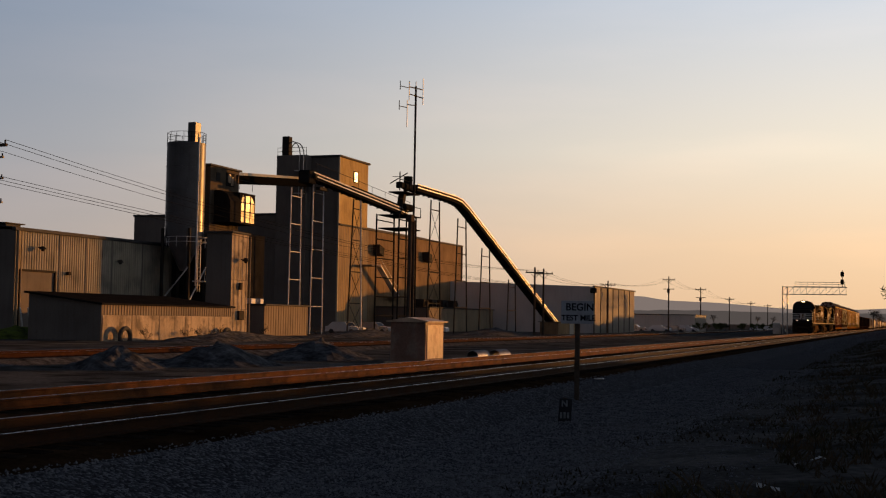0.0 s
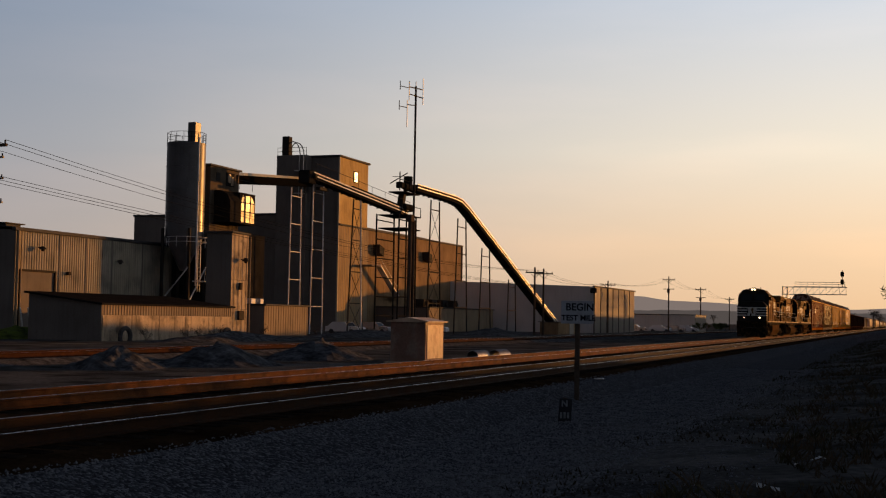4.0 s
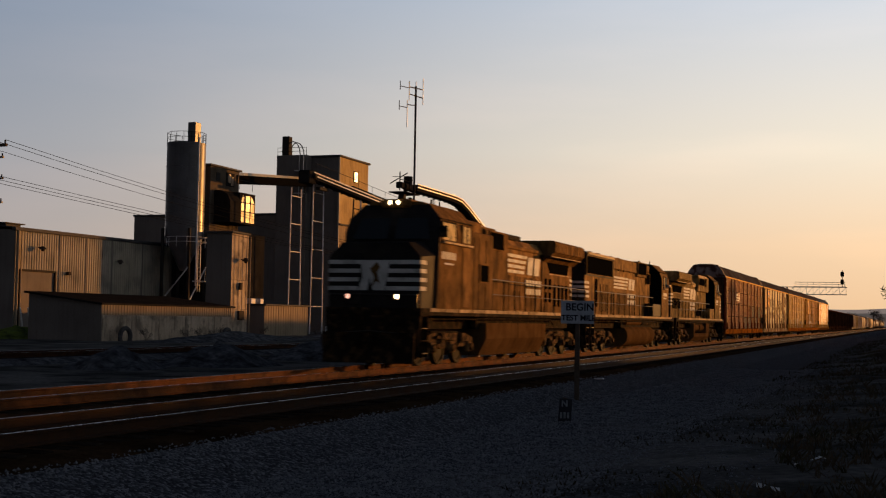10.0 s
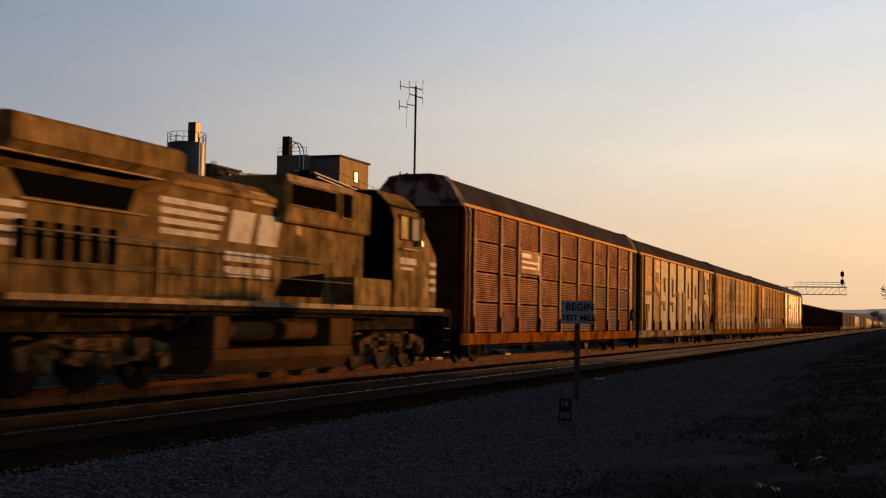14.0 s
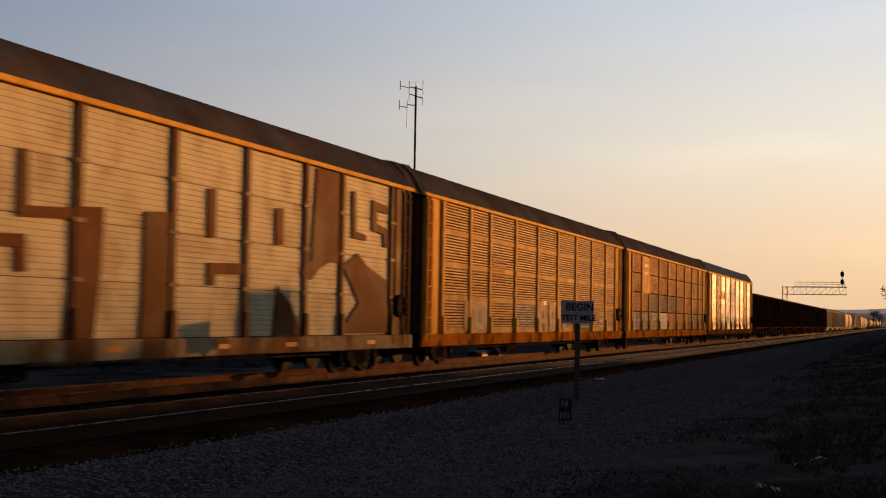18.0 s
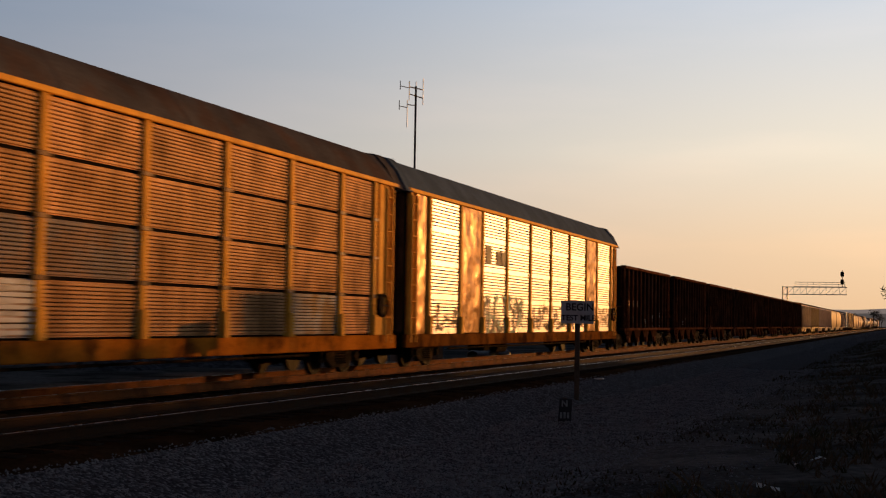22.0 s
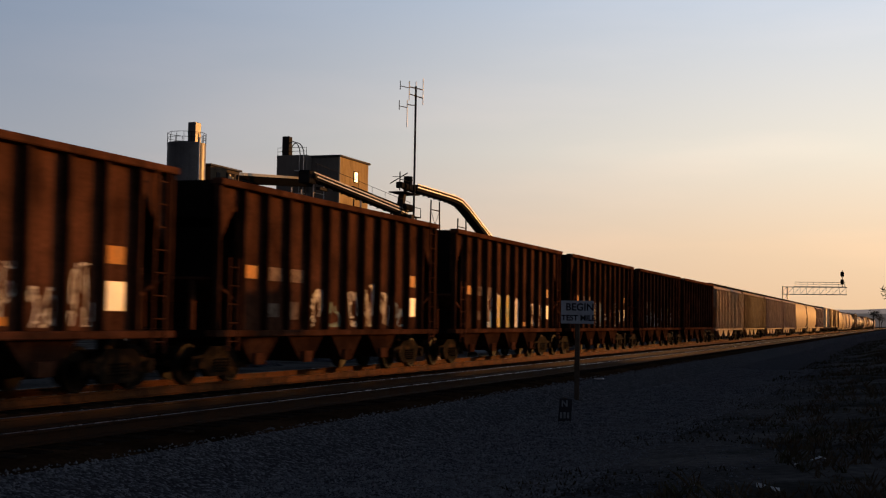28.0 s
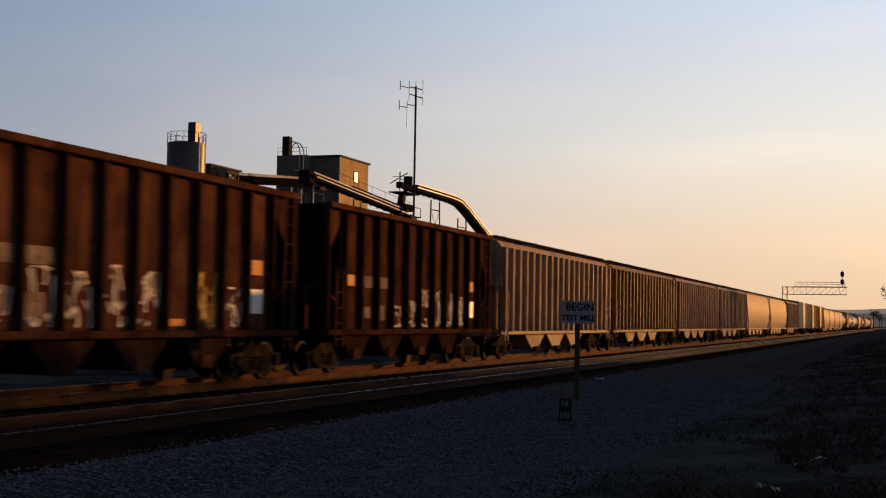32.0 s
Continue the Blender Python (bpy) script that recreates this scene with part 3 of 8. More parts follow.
for a, b, z0 in ((89.0, 89.65, -0.6), (89.65, 94.35, 4.85), (94.35, 95.0, -0.6), (95.0, 98.9, -0.6), (98.9, 102.9, -0.6), (102.9, 108.0, -0.6), (108, 114, -0.6)):
    part("wall_sheet", ribbed_sheet(a, b, z0, 8.25, -70.08, 0.33, 0.05), WH_SIDING, wh)
for y in (95.0, 98.9, 102.9, 108, 113.9):
    part("joint_cover", Shape().box(-70.1, -70.0, y - 0.09, y + 0.09, -0.6, 8.25, 0.01), SIDING_DULL, wh)
part("roof_edge", Shape().box(-70.3, -69.85, 88.7, 114.2, 8.2, 8.45, 0.03), ROOFING, wh, "dark gutter along the roof edge")
part("roof", Shape().prism([(-69.9, 8.42), (-69.9, 8.5), (-90, 9.85), (-90, 9.75)], "y", 88.8, 114.2), ROOFING, wh)
door = part("roller_door", Shape().box(-70.25, -70.18, 89.7, 94.3, -0.6, 4.8), PALE_DOOR, wh, "pale roller door, closed")
for i in range(9):
    part("door_slat", Shape().box(-70.18, -70.14, 89.72, 94.28, -0.58 + i * 0.6, -0.03 + i * 0.6 - 0.02, 0.01), PALE_DOOR, door)
part("door_frame", Shape().box(-70.1, -69.95, 89.5, 89.68, -0.6, 5.0).box(-70.1, -69.95, 94.32, 94.5, -0.6, 5.0).box(-70.1, -69.95, 89.5, 94.5, 4.82, 5.0), DARK_STEEL, wh)
part("downspout", Shape().cyl((-69.9, 89.15, -0.4), (-69.9, 89.15, 8.2), 0.11, 8).cyl((-69.9, 89.6, -0.4), (-69.9, 89.6, 8.2), 0.06, 8), SIDING, wh)
wall_lamp(wh, -70.0, 91.9, 6.9)
wall_lamp(wh, -70.0, 103.5, 6.3)
part("wall_box", Shape().box(-70.0, -69.7, 95.9, 96.3, 4.7, 5.0, 0.03), DARK_STEEL, wh)
part("roof_vent", Shape().box(-73, -71.6, 89.6, 91.6, 8.5, 8.85, 0.05).box(-73.2, -71.4, 89.3, 91.9, 8.85, 8.95), ROOFING, wh)
for y, d in ((84.55, 0.55), (85.5, 0.5)):
    tagged(part("leaning_bollard", Shape().cyl((-65.5, y, -0.6), (-65.5, y - d, 1.75), 0.07, 8), DULL_WHITE), "pale leaning guard post beside the shed", "post", "guard posts")

# main hall
hall = thing("process_hall", "tall tan metal-clad plant hall with a lit long side", "industrial hall")
part("core", Shape().prism([(-70.1, -0.6), (-70.1, 13.5), (-77, 15.05), (-101.4, 15.05), (-101.4, -0.6)], "y", 154.1, 204), SIDING_DULL, hall)
for i in range(10):
    a = 154.1 + i * 4.99
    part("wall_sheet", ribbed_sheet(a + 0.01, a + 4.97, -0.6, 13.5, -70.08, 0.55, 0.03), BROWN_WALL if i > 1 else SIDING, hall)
part("roof_edge", Shape().box(-70.3, -69.85, 154.0, 204.2, 13.45, 13.7, 0.03), ROOFING, hall)
part("corner_trim", Shape().box(-70.15, -69.9, 203.8, 204.1, -0.6, 13.5), ROOFING, hall)
part("front_parapet", Shape().box(-101.5, -77, 153.9, 154.1, 14.9, 15.15), ROOFING, hall)
for y in (166.5, 186):
    part("wall_fan_hood", Shape().prism([(y - 0.9, 11.6), (y + 0.9, 11.2), (y + 0.7, 10.0), (y - 0.8, 10.4)], "x", -70.0, -69.0), DARK_STEEL, hall, "dark sheet-metal fan hood")
part("access_stair", Shape().beam((-68.5, 164.0, 8.6), (-68.5, 171.0, 4.5), 0.8, 0.18).beam((-68.2, 164.0, 9.6), (-68.2, 171.0, 5.5), 0.05, 0.05), LEG_STEEL, hall, "steel outside stair")
for y, z in ((160.5, 8.4), (171.0, 4.3)):
    part("stair_landing", Shape().box(-69.9, -68.0, y, y + 3.4, z, z + 0.16), SIDING_DULL, hall)

# sky's reflection put into the pane as near-white
PANE_WHITE = mat("white_reflection_pane", (0.75, 0.8, 0.85), 0.2, 0.3, 0.1, 2.0, 8.0, 0.0, spec=0.5)
tower = thing("elevator_tower", "tall tan metal-clad elevator tower with a small bright window", "tower")
part("shaft", Shape().box(-74.2, -70.12, 154.0, 163.6, -0.6, 22.5), SIDING_DULL, tower)
for i in range(3):
    a = 154.0 + i * 3.2
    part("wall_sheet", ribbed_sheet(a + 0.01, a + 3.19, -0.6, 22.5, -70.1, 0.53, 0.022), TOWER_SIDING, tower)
part("corner_trim", Shape().box(-70.2, -70.0, 153.85, 154.05, -0.6, 22.5), PALE_DOOR, tower)
part("roof", Shape().box(-74.4, -69.85, 153.8, 163.9, 22.5, 22.75, 0.04), ROOFING, tower)
win = part("window", Shape().box(-70.06, -70.0, 158.75, 159.75, 19.7, 21.0), PANE_WHITE, tower, "window pane painted near-white for its reflection")
part("window_frame", Shape().ring(-70.1, -69.98, 158.72, 159.78, 19.68, 21.02, 0.1), DARK_STEEL, win)
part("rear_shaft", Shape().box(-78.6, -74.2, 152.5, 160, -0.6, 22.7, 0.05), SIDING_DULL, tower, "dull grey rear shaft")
# chimney's shade put in as dark steel
part("chimney", Shape().box(-78.1, -77.1, 153, 154.0, 22.7, 25.3, 0.04), DARK_STEEL, tower)
part("roof_rail", Shape().path([(-78.5, 152.6, 23.7), (-74.3, 152.6, 23.7)], 0.03, 5).path([(-78.5, 152.6, 23.2), (-74.3, 152.6, 23.2)], 0.03, 5).path([(-78.5, 152.6, 22.7), (-78.5, 152.6, 23.7)], 0.03, 5).path([(-76.4, 152.6, 22.7), (-76.4, 152.6, 23.7)], 0.03, 5).path([(-74.3, 152.6, 22.7), (-74.3, 152.6, 23.7)], 0.03, 5), DARK_STEEL, tower)
s = Shape()
arc = [(-76.6 + 1.1 * math.cos(k), 153.2, 22.7 + 1.9 * math.sin(k)) for k in np.linspace(0.0, math.pi, 9)]
s.path(arc, 0.07, 6)
part("duct_bend", Shape().path([(p[0], 154.4, p[2]) for p in arc], 0.07, 6), DARK_STEEL, tower)
part("duct_bend", s, DARK_STEEL, tower, "curved duct on the roof")
part("ladder_cage", Shape().path([(-75.2, 152.4, 17), (-75.2, 152.4, 22.6)], 0.06, 5).path([(-74.6, 152.4, 17), (-74.6, 152.4, 22.6)], 0.06, 5), GALV, tower)
for z in (17.5, 19, 20.5):
    part("platform", Shape().box(-75.6, -74.3, 151.7, 152.5, z, z + 0.08), GALV, tower)

# front column and small annexes
col = thing("lift_shaft", "narrow tan clad shaft with wall lamp and boxes", "shaft")
part("shaft", Shape().box(-56.5, -54.06, 97.0, 99.9, -0.6, 8.4), SIDING_DULL, col)
for z0, z1 in ((-0.6, 1.9), (1.94, 4.4), (4.44, 8.4)):
    part("wall_sheet", ribbed_sheet(96.98, 99.9, z0, z1, -54.04, 0.73, 0.04), CONCRETE, col)
part("cap", Shape().box(-56.7, -53.9, 96.8, 100.1, 8.4, 8.6, 0.03), ROOFING, col)
wall_lamp(col, -54.0, 98.5, 6.2)
part("wall_box", Shape().box(-54.0, -53.8, 98.2, 98.6, 3.6, 4.2, 0.03), DARK_STEEL, col)
part("wall_box", Shape().box(-54.0, -53.8, 98.1, 99.0, 1.0, 1.8, 0.03), DARK_STEEL, col)
part("downspout", Shape().cyl((-54.0, 100.2, -0.5), (-54.0, 100.2, 8.3), 0.07, 8), SIDING, col)

annex = thing("annex", "low tan clad annex with a dark end wall", "annex")
part("core", Shape().box(-62, -56.06, 107.0, 116.2, -0.6, 2.35), SIDING_DULL, annex)
for i in range(3):
    part("wall_sheet", ribbed_sheet(107.0 + i * 3.07, 110.04 + i * 3.07, -0.6, 2.35, -56.04, 0.5, 0.04), SIDING, annex)
part("roof", Shape().box(-62.2, -55.8, 106.8, 116.4, 2.35, 2.5, 0.03), ROOFING, annex)
for y, w in ((105.5, 0.9), (107.3, 0.7)):
    part("roof_unit", Shape().box(-58.5, -57.4, y + 1.4, y + 1.4 + w, 2.5, 3.0, 0.05), LEG_STEEL, annex, "small grey roof unit")

low = thing("loading_shed", "low tan shed with roof blowers beyond the conveyor", "shed")
part("core", Shape().box(-71, -62.06, 167.0, 196.5, -0.6, 2.85), SIDING_DULL, low)
for i in range(6):
    part("wall_sheet", ribbed_sheet(167.0 + i * 4.92, 171.9 + i * 4.92, -0.6, 2.85, -62.04, 0.6, 0.05), SIDING, low)
part("roof", Shape().box(-71.2, -61.8, 166.8, 196.7, 2.85, 3.0, 0.03), ROOFING, low)
for y in (168.0, 171.5, 176.0, 180.5):
    part("roof_blower", Shape().box(-64.5, -63.2, y, y + 2.0, 3.0, 4.1, 0.08).cyl((-63.1, y + 1.0, 3.5), (-62.9, y + 1.0, 3.5), 0.35, 12), DARK_STEEL, low, "dark roof blower")

# silo on legs
silo = thing("silo", "tall dull steel silo with a railed top on a leg frame", "silo")
sx, sy, sr = -67.0, 110.6, 1.9
part("barrel", Shape().cyl((sx, sy, 9.05), (sx, sy, 18.3), sr, 40), SILO_STEEL, silo, smooth=True)
part("cone", Shape().cyl((sx, sy, 5.7), (sx, sy, 9.05), 0.35, 32, sr), SILO_STEEL, silo, smooth=True)
for z in (11.3, 13.6, 15.9, 18.2):
    part("seam_ring", Shape().cyl((sx, sy, z - 0.03), (sx, sy, z + 0.03), sr + 0.025, 40), SILO_STEEL, silo, smooth=True)
rail_ring(silo, sx, sy, 18.3, sr, 16)
part("top_filter", Shape().box(-66.55, -65.7, 110.0, 111.1, 18.3, 20.35, 0.04), SILO_STEEL, silo)
part("fill_pipe", Shape().cyl((-65.2, 109.95, 4.2), (-65.2, 109.95, 18.8), 0.09, 8), LEG_STEEL, silo, "vertical steel fill pipe")
for dx, dy in ((-1.5, -1.5), (1.5, -1.5), (1.5, 1.5), (-1.5, 1.5)):
    part("leg", Shape().box(sx + dx - 0.12, sx + dx + 0.12, sy + dy - 0.12, sy + dy + 0.12, -0.6, 9.8), DARK_STEEL, silo)
part("brace", Shape().beam((sx - 1.5, sy - 1.6, 2.6), (sx + 1.5, sy - 1.6, 6.0), 0.1, 0.1).beam((sx + 1.6, sy - 1.5, 2.6), (sx + 1.6, sy + 1.5, 6.0), 0.1, 0.1), LEG_STEEL, silo)
rail_ring(silo, sx + 0.6, sy - 0.4, 8.0, 2.0, 12, LEG_STEEL, 0.95)
ladder(silo, sx + 2.2, sy - 1.0, sy - 0.5, 3.6, 8.8, 12, LEG_STEEL)
part("service_platform", Shape().box(sx + 1.4, sx + 2.8, sy - 0.6, sy + 1.0, 4.6, 4.7).path([(sx + 2.8, sy - 0.6, 4.7), (sx + 2.8, sy - 0.6, 6.0), (sx + 2.8, sy + 1.0, 6.0), (sx + 2.8, sy + 1.0, 4.7)], 0.035, 5).path([(sx + 2.8, sy - 0.6, 5.35), (sx + 2.8, sy + 1.0, 5.35)], 0.03, 5), LEG_STEEL, silo)

house = thing("head_house", "brown clad elevator head house beside the silo", "head house")
part("body", Shape().box(-68.06, -65.83, 113.37, 119.32, -0.6, 16.42, 0.05), DARK_CLAD, house)
part("roof", Shape().box(-68.28, -65.62, 113.05, 119.54, 16.42, 16.62, 0.03), ROOFING, house)
part("lower_body", Shape().box(-69.66, -63.38, 110.39 + 2.4, 120.71, -0.6, 9.69, 0.05), BLACK_STEEL, house, "dark lower machine housing")
part("opening", Shape().box(-65.85, -65.79, 114.5, 115.3, 15.0, 15.9), DARK_STEEL, house, "dark slot opening")
# sun's reflection put into the glass as a tan base colour
BAY_GLASS = mat("painted_sunlit_glass", (0.27, 0.19, 0.13), 0.3, 0.0, 0.4, 0.8, 6.0, 0.0, second=(0.16, 0.10, 0.06), amount=0.7, spec=0.06)
win = part("window", Shape().box(-65.85, -65.79, 116.5, 118.2, 14.7, 16.1), BLACK_STEEL, house, "tall window with painted sun reflections")
for y0, y1, z0, z1 in ((116.9, 117.4, 15.1, 15.95), (117.5, 118.0, 14.8, 15.7)):
    part("pane", Shape().box(-65.79, -65.76, y0, y1, z0, z1), BAY_GLASS, win)
# glazed bay on the lit side, arched at the top
part("bay_body", Shape().prism([(-66.2, 10.8), (-63.95, 10.8), (-63.95, 12.9), (-64.3, 13.6), (-65.0, 14.0), (-66.2, 14.1)], "y", 114.2, 116.5).box(-66.2, -64.1, 116.4, 119.7, 10.75, 14.0), BLACK_STEEL, house, "dark projecting bay")
for k in range(3):
    y = 116.6 + k * 1.02
    for z0, z1 in ((10.95, 12.0), (12.12, 12.95)):
        part("bay_pane", Shape().box(-64.1, -64.04, y, y + 0.8, z0, z1), BAY_GLASS, house, "bay pane with sunlight painted in")
    part("bay_pane", Shape().prism([(y, 13.05), (y + 0.8, 13.05), (y + (0.8 if k < 2 else 0.4), 13.75 if k == 1 else 13.5), (y + (0.4 if k == 0 else 0.0), 13.75)], "x", -64.1, -64.04), BAY_GLASS, house, "bay pane with sunlight painted in")
part("roof_rail", Shape().path([(-64.02, 116.13, 14.27), (-64.02, 116.13, 15.22), (-64.02, 118.9, 15.22), (-64.02, 118.9, 14.27)], 0.03, 5), DARK_STEEL, house)


def bent(parent, x, y0, y1, z, spread, rungs, material, r=0.09, cross=False):
    """Two raking legs with rungs in a plane of constant x."""
    g = -0.6
    for a, b in ((y0 - spread, y0), (y1 + spread, y1)):
        part("leg", Shape().cyl((x, a, g), (x, b, z), r, 6), material, parent)
    for k in range(1, rungs + 1):
        f = k / (rungs + 0.3)
        zz = g + (z - g) * f
        a, b = y0 - spread * (1 - f), y1 + spread * (1 - f)
        part("rung", Shape().cyl((x, a, zz), (x, b, zz), r * 0.7, 6), material, parent)
        if cross:
            f2 = (k - 1) / (rungs + 0.3)
            part("cross_brace", Shape().cyl((x, y0 - spread * (1 - f2), g + (z - g) * f2), (x, b, zz), r * 0.35, 5), material, parent)
            part("cross_brace", Shape().cyl((x, y1 + spread * (1 - f2), g + (z - g) * f2), (x, a, zz), r * 0.35, 5), material, parent)


def gallery(parent, a, b, w, h, rail=True):
    """Inclined conveyor: trough, bright stringers and hand line."""
    part("trough", Shape().beam(a, b, w, h), BLACK_STEEL, parent)
    d = Vector(b) - Vector(a)
    side = d.cross(Vector((0, 0, 1))).normalized()
    if side.x < 0:
        side = -side
    for o, t, m in ((h * 0.5 + 0.05, 0.11, BRIGHT_STEEL), (h * 0.5 - 0.12, 0.10, DARK_STEEL), (h * 0.5 - 0.30, 0.12, BRIGHT_STEEL)):
        off = side * (w / 2 + 0.05) + Vector((0, 0, o))
        part("stringer", Shape().beam(Vector(a) + off, Vector(b) + off, 0.12, t), m, parent, "bright painted stringer" if m is BRIGHT_STEEL else "")
    n = max(2, int(d.length / 1.3))
    for i in range(n):
        p = Vector(a) + d * (i + 0.5) / n - Vector((0, 0, h / 2 + 0.08))
        part("return_roller", Shape().cyl(p - side * (w / 2), p + side * (w / 2), 0.06, 6), BLACK_STEEL, parent)
    if rail:
        off = side * (w / 2 + 0.3) + Vector((0, 0, h / 2))
        n = max(2, int(d.length / 2.5))
        s = Shape().cyl(Vector(a) + off + Vector((0, 0, 1)), Vector(b) + off + Vector((0, 0, 1)), 0.025, 5)
        for i in range(n + 1):
            p = Vector(a) + d * i / n + off
            s.cyl(p, p + Vector((0, 0, 1)), 0.022, 5)
        part("hand_line", s, DARK_STEEL, parent)


link = thing("transfer_gallery", "dark horizontal conveyor gallery between the towers", "conveyor")
# shade on the trough put in with the near-black grille colour
part("trough", Shape().beam((-66.4, 118.6, 15.6), (-74.0, 152.6, 18.9), 1.3, 0.9), GRILLE, link, "trough painted near-black for the shade on it")
part("cover", Shape().beam((-66.4, 118.6, 16.2), (-74.0, 152.6, 19.5), 1.0, 0.3), SILO_STEEL, link, "blue-grey steel cover")

conv = thing("feed_conveyor", "inclined feed conveyor with bright stringers on tall legs", "conveyor")
gallery(conv, (-56.0, 141.7, 13.75), (-60.1, 124.4, 16.45), 1.1, 0.65, True)
part("hood_cover", Shape().beam((-57.6, 142.2, 14.75), (-59.7, 134.0, 16.05), 1.0, 0.6), BLACK_STEEL, conv, "dark rounded belt cover")
bent(conv, -60.5, 120.9, 123.2, 14.9, 0.25, 5, LEG_STEEL, r=0.075)
bent(conv, -60.5, 126.2, 128.8, 15.8, 0.25, 5, LEG_STEEL, r=0.075)
bent(conv, -58.0, 131.4, 133.4, 14.6, 1.1, 4, DARK_STEEL, cross=True)
part("bright_post", Shape().cyl((-57.6, 133.3, -0.6), (-57.9, 133.1, 14.8), 0.08, 8), LEG_STEEL, conv)
part("head_drive", Shape().box(-60.9, -59.6, 123.2, 125.0, 15.6, 17.0, 0.1), BLACK_STEEL, conv, "machinery at the conveyor head")
part("head_pulley", Shape().cyl((-59.6, 124.2, 16.4), (-59.2, 124.2, 16.4), 0.24, 14), DARK_STEEL, conv)
part("head_bracket", Shape().box(-59.9, -59.4, 125.6, 127.6, 15.1, 15.4), DARK_STEEL, conv)

trans = thing("transfer_station", "steel transfer station with platforms and a dark drive drum", "transfer station")
for x in (-57.6, -54.8):
    bent(trans, x, 137.2, 142.6, 13.4, 0.1, 6, BLACK_STEEL, r=0.1)
part("inner_post", Shape().cyl((-55.0, 140.0, -0.6), (-55.0, 140.0, 13.3), 0.09, 6), BLACK_STEEL, trans)
for z in (11.8, 13.35):
    part("platform", Shape().box(-58.0, -54.6, 138.6, 143.6, z, z + 0.12), BLACK_STEEL, trans)
part("platform_rail", Shape().path([(-54.6, 138.6, 13.4), (-54.6, 138.6, 14.5), (-54.6, 143.6, 14.5), (-54.6, 143.6, 13.4)], 0.05, 5), BLACK_STEEL, trans)
part("upper_rail", Shape().path([(-54.8, 137.2, 16.2), (-54.8, 137.2, 17.4), (-54.8, 140.2, 17.4), (-54.8, 140.2, 16.2)], 0.05, 5), BLACK_STEEL, trans)
part("upper_platform", Shape().box(-57.0, -54.8, 139.2, 143.8, 16.1, 16.22), BLACK_STEEL, trans)
part("winch", Shape().box(-56.0, -55.2, 138.9, 139.8, 16.6, 17.3, 0.08), BLACK_STEEL, trans)
part("cable_tray", Shape().beam((-55.3, 136.4, 17.6), (-55.3, 139.4, 18.0), 0.25, 0.06), BLACK_STEEL, trans)
part("chute", Shape().beam((-56.0, 140.2, 13.6), (-56.0, 141.2, 16.2), 0.7, 0.7), DARK_STEEL, trans, "steep bright chute")
part("drive_drum", Shape().cyl((-55.9, 142.6, 16.6), (-55.9, 142.6, 18.3), 0.55, 16), BLACK_STEEL, trans, "dark upright drive drum")
part("motor", Shape().cyl((-55.5, 140.2, 16.9), (-55.5, 141.6, 16.9), 0.4, 12), BLACK_STEEL, trans)
part("davit", Shape().path([(-55.2, 138.2, 16.2), (-55.2, 138.2, 18.4)], 0.07, 6), BLACK_STEEL, trans)
part("davit_arm", Shape().path([(-55.2, 135.2, 16.7), (-55.2, 140.6, 18.5)], 0.06, 6), BLACK_STEEL, trans)
part("tail_hood", Shape().box(-57.0, -55.2, 140.4, 143.4, 14.1, 14.9, 0.2), BLACK_STEEL, trans)

inc = thing("incline_conveyor", "long curved incline conveyor rising from a ground pit on raking legs", "conveyor")
line = [(-55.75, 143.8, 17.05), (-54.5, 153.9, 16.6), (-54.24, 156.0, 16.35), (-54.0, 158.0, 15.6), (-49.98, 190.6, 0.2)]
for a, b in zip(line, line[1:]):
    gallery(inc, a, b, 1.2, 0.75, False)
bent(inc, -55.0, 148.2, 151.2, 16.0, 1.0, 4, DARK_STEEL, cross=True)
bent(inc, -54.1, 155.8, 159.0, 14.3, 1.0, 4, DARK_STEEL)
bent(inc, -53.2, 163.2, 166.5, 10.9, 0.9, 3, DARK_STEEL)
bent(inc, -52.2, 172.4, 175.6, 7.0, 0.6, 2, DARK_STEEL)
part("pit_hopper", Shape().box(-51.2, -48.8, 190.2, 192.0, -0.6, 1.0, 0.06), DARK_STEEL, inc)

pump = thing("pump_house", "small brown pump house with a pale door", "hut")
part("body", Shape().box(-46.6, -44.0, 168.8, 178.0, -0.6, 1.15, 0.04), BROWN_WALL, pump)
part("door", Shape().box(-43.98, -43.92, 174.6, 177.0, -0.5, 1.0, 0.02), PALE_DOOR, pump, "pale door")
part("roof", Shape().box(-46.8, -43.8, 168.6, 178.2, 1.15, 1.25), ROOFING, pump)

far_b = thing("distribution_shed", "long pale metal distribution shed with vertical battens", "warehouse")
part("core", Shape().prism([(-46.1, -0.6), (-46.1, 6.85), (-92, 8.2), (-92, -0.6)], "y", 198.6, 230.6), FAR_GREY, far_b)
for i in range(7):
    a = 198.6 + i * 4.57
    part("wall_sheet", ribbed_sheet(a + 0.05, a + 4.5, -0.6, 6.85, -46.08, 0.9, 0.05), FAR_WALL, far_b)
    part("batten", Shape().box(-46.1, -45.95, a - 0.12, a + 0.05, -0.6, 6.85), DARK_STEEL, far_b)
part("roof_edge", Shape().box(-46.3, -45.9, 198.4, 230.8, 6.8, 7.0), ROOFING, far_b)
part("corner_light", Shape().box(-46.6, -45.6, 198.0, 198.6, 5.8, 6.6, 0.1), DARK_STEEL, far_b)

flat_b = thing("flat_depot", "low flat-roofed depot with a tan end wall", "building")
part("core", Shape().box(-66, -42.1, 276, 292, -0.6, 3.0), FAR_GREY, flat_b)
part("end_wall", ribbed_sheet(276, 292, -0.6, 3.0, -42.08, 0.9, 0.05), PALE_DOOR, flat_b)
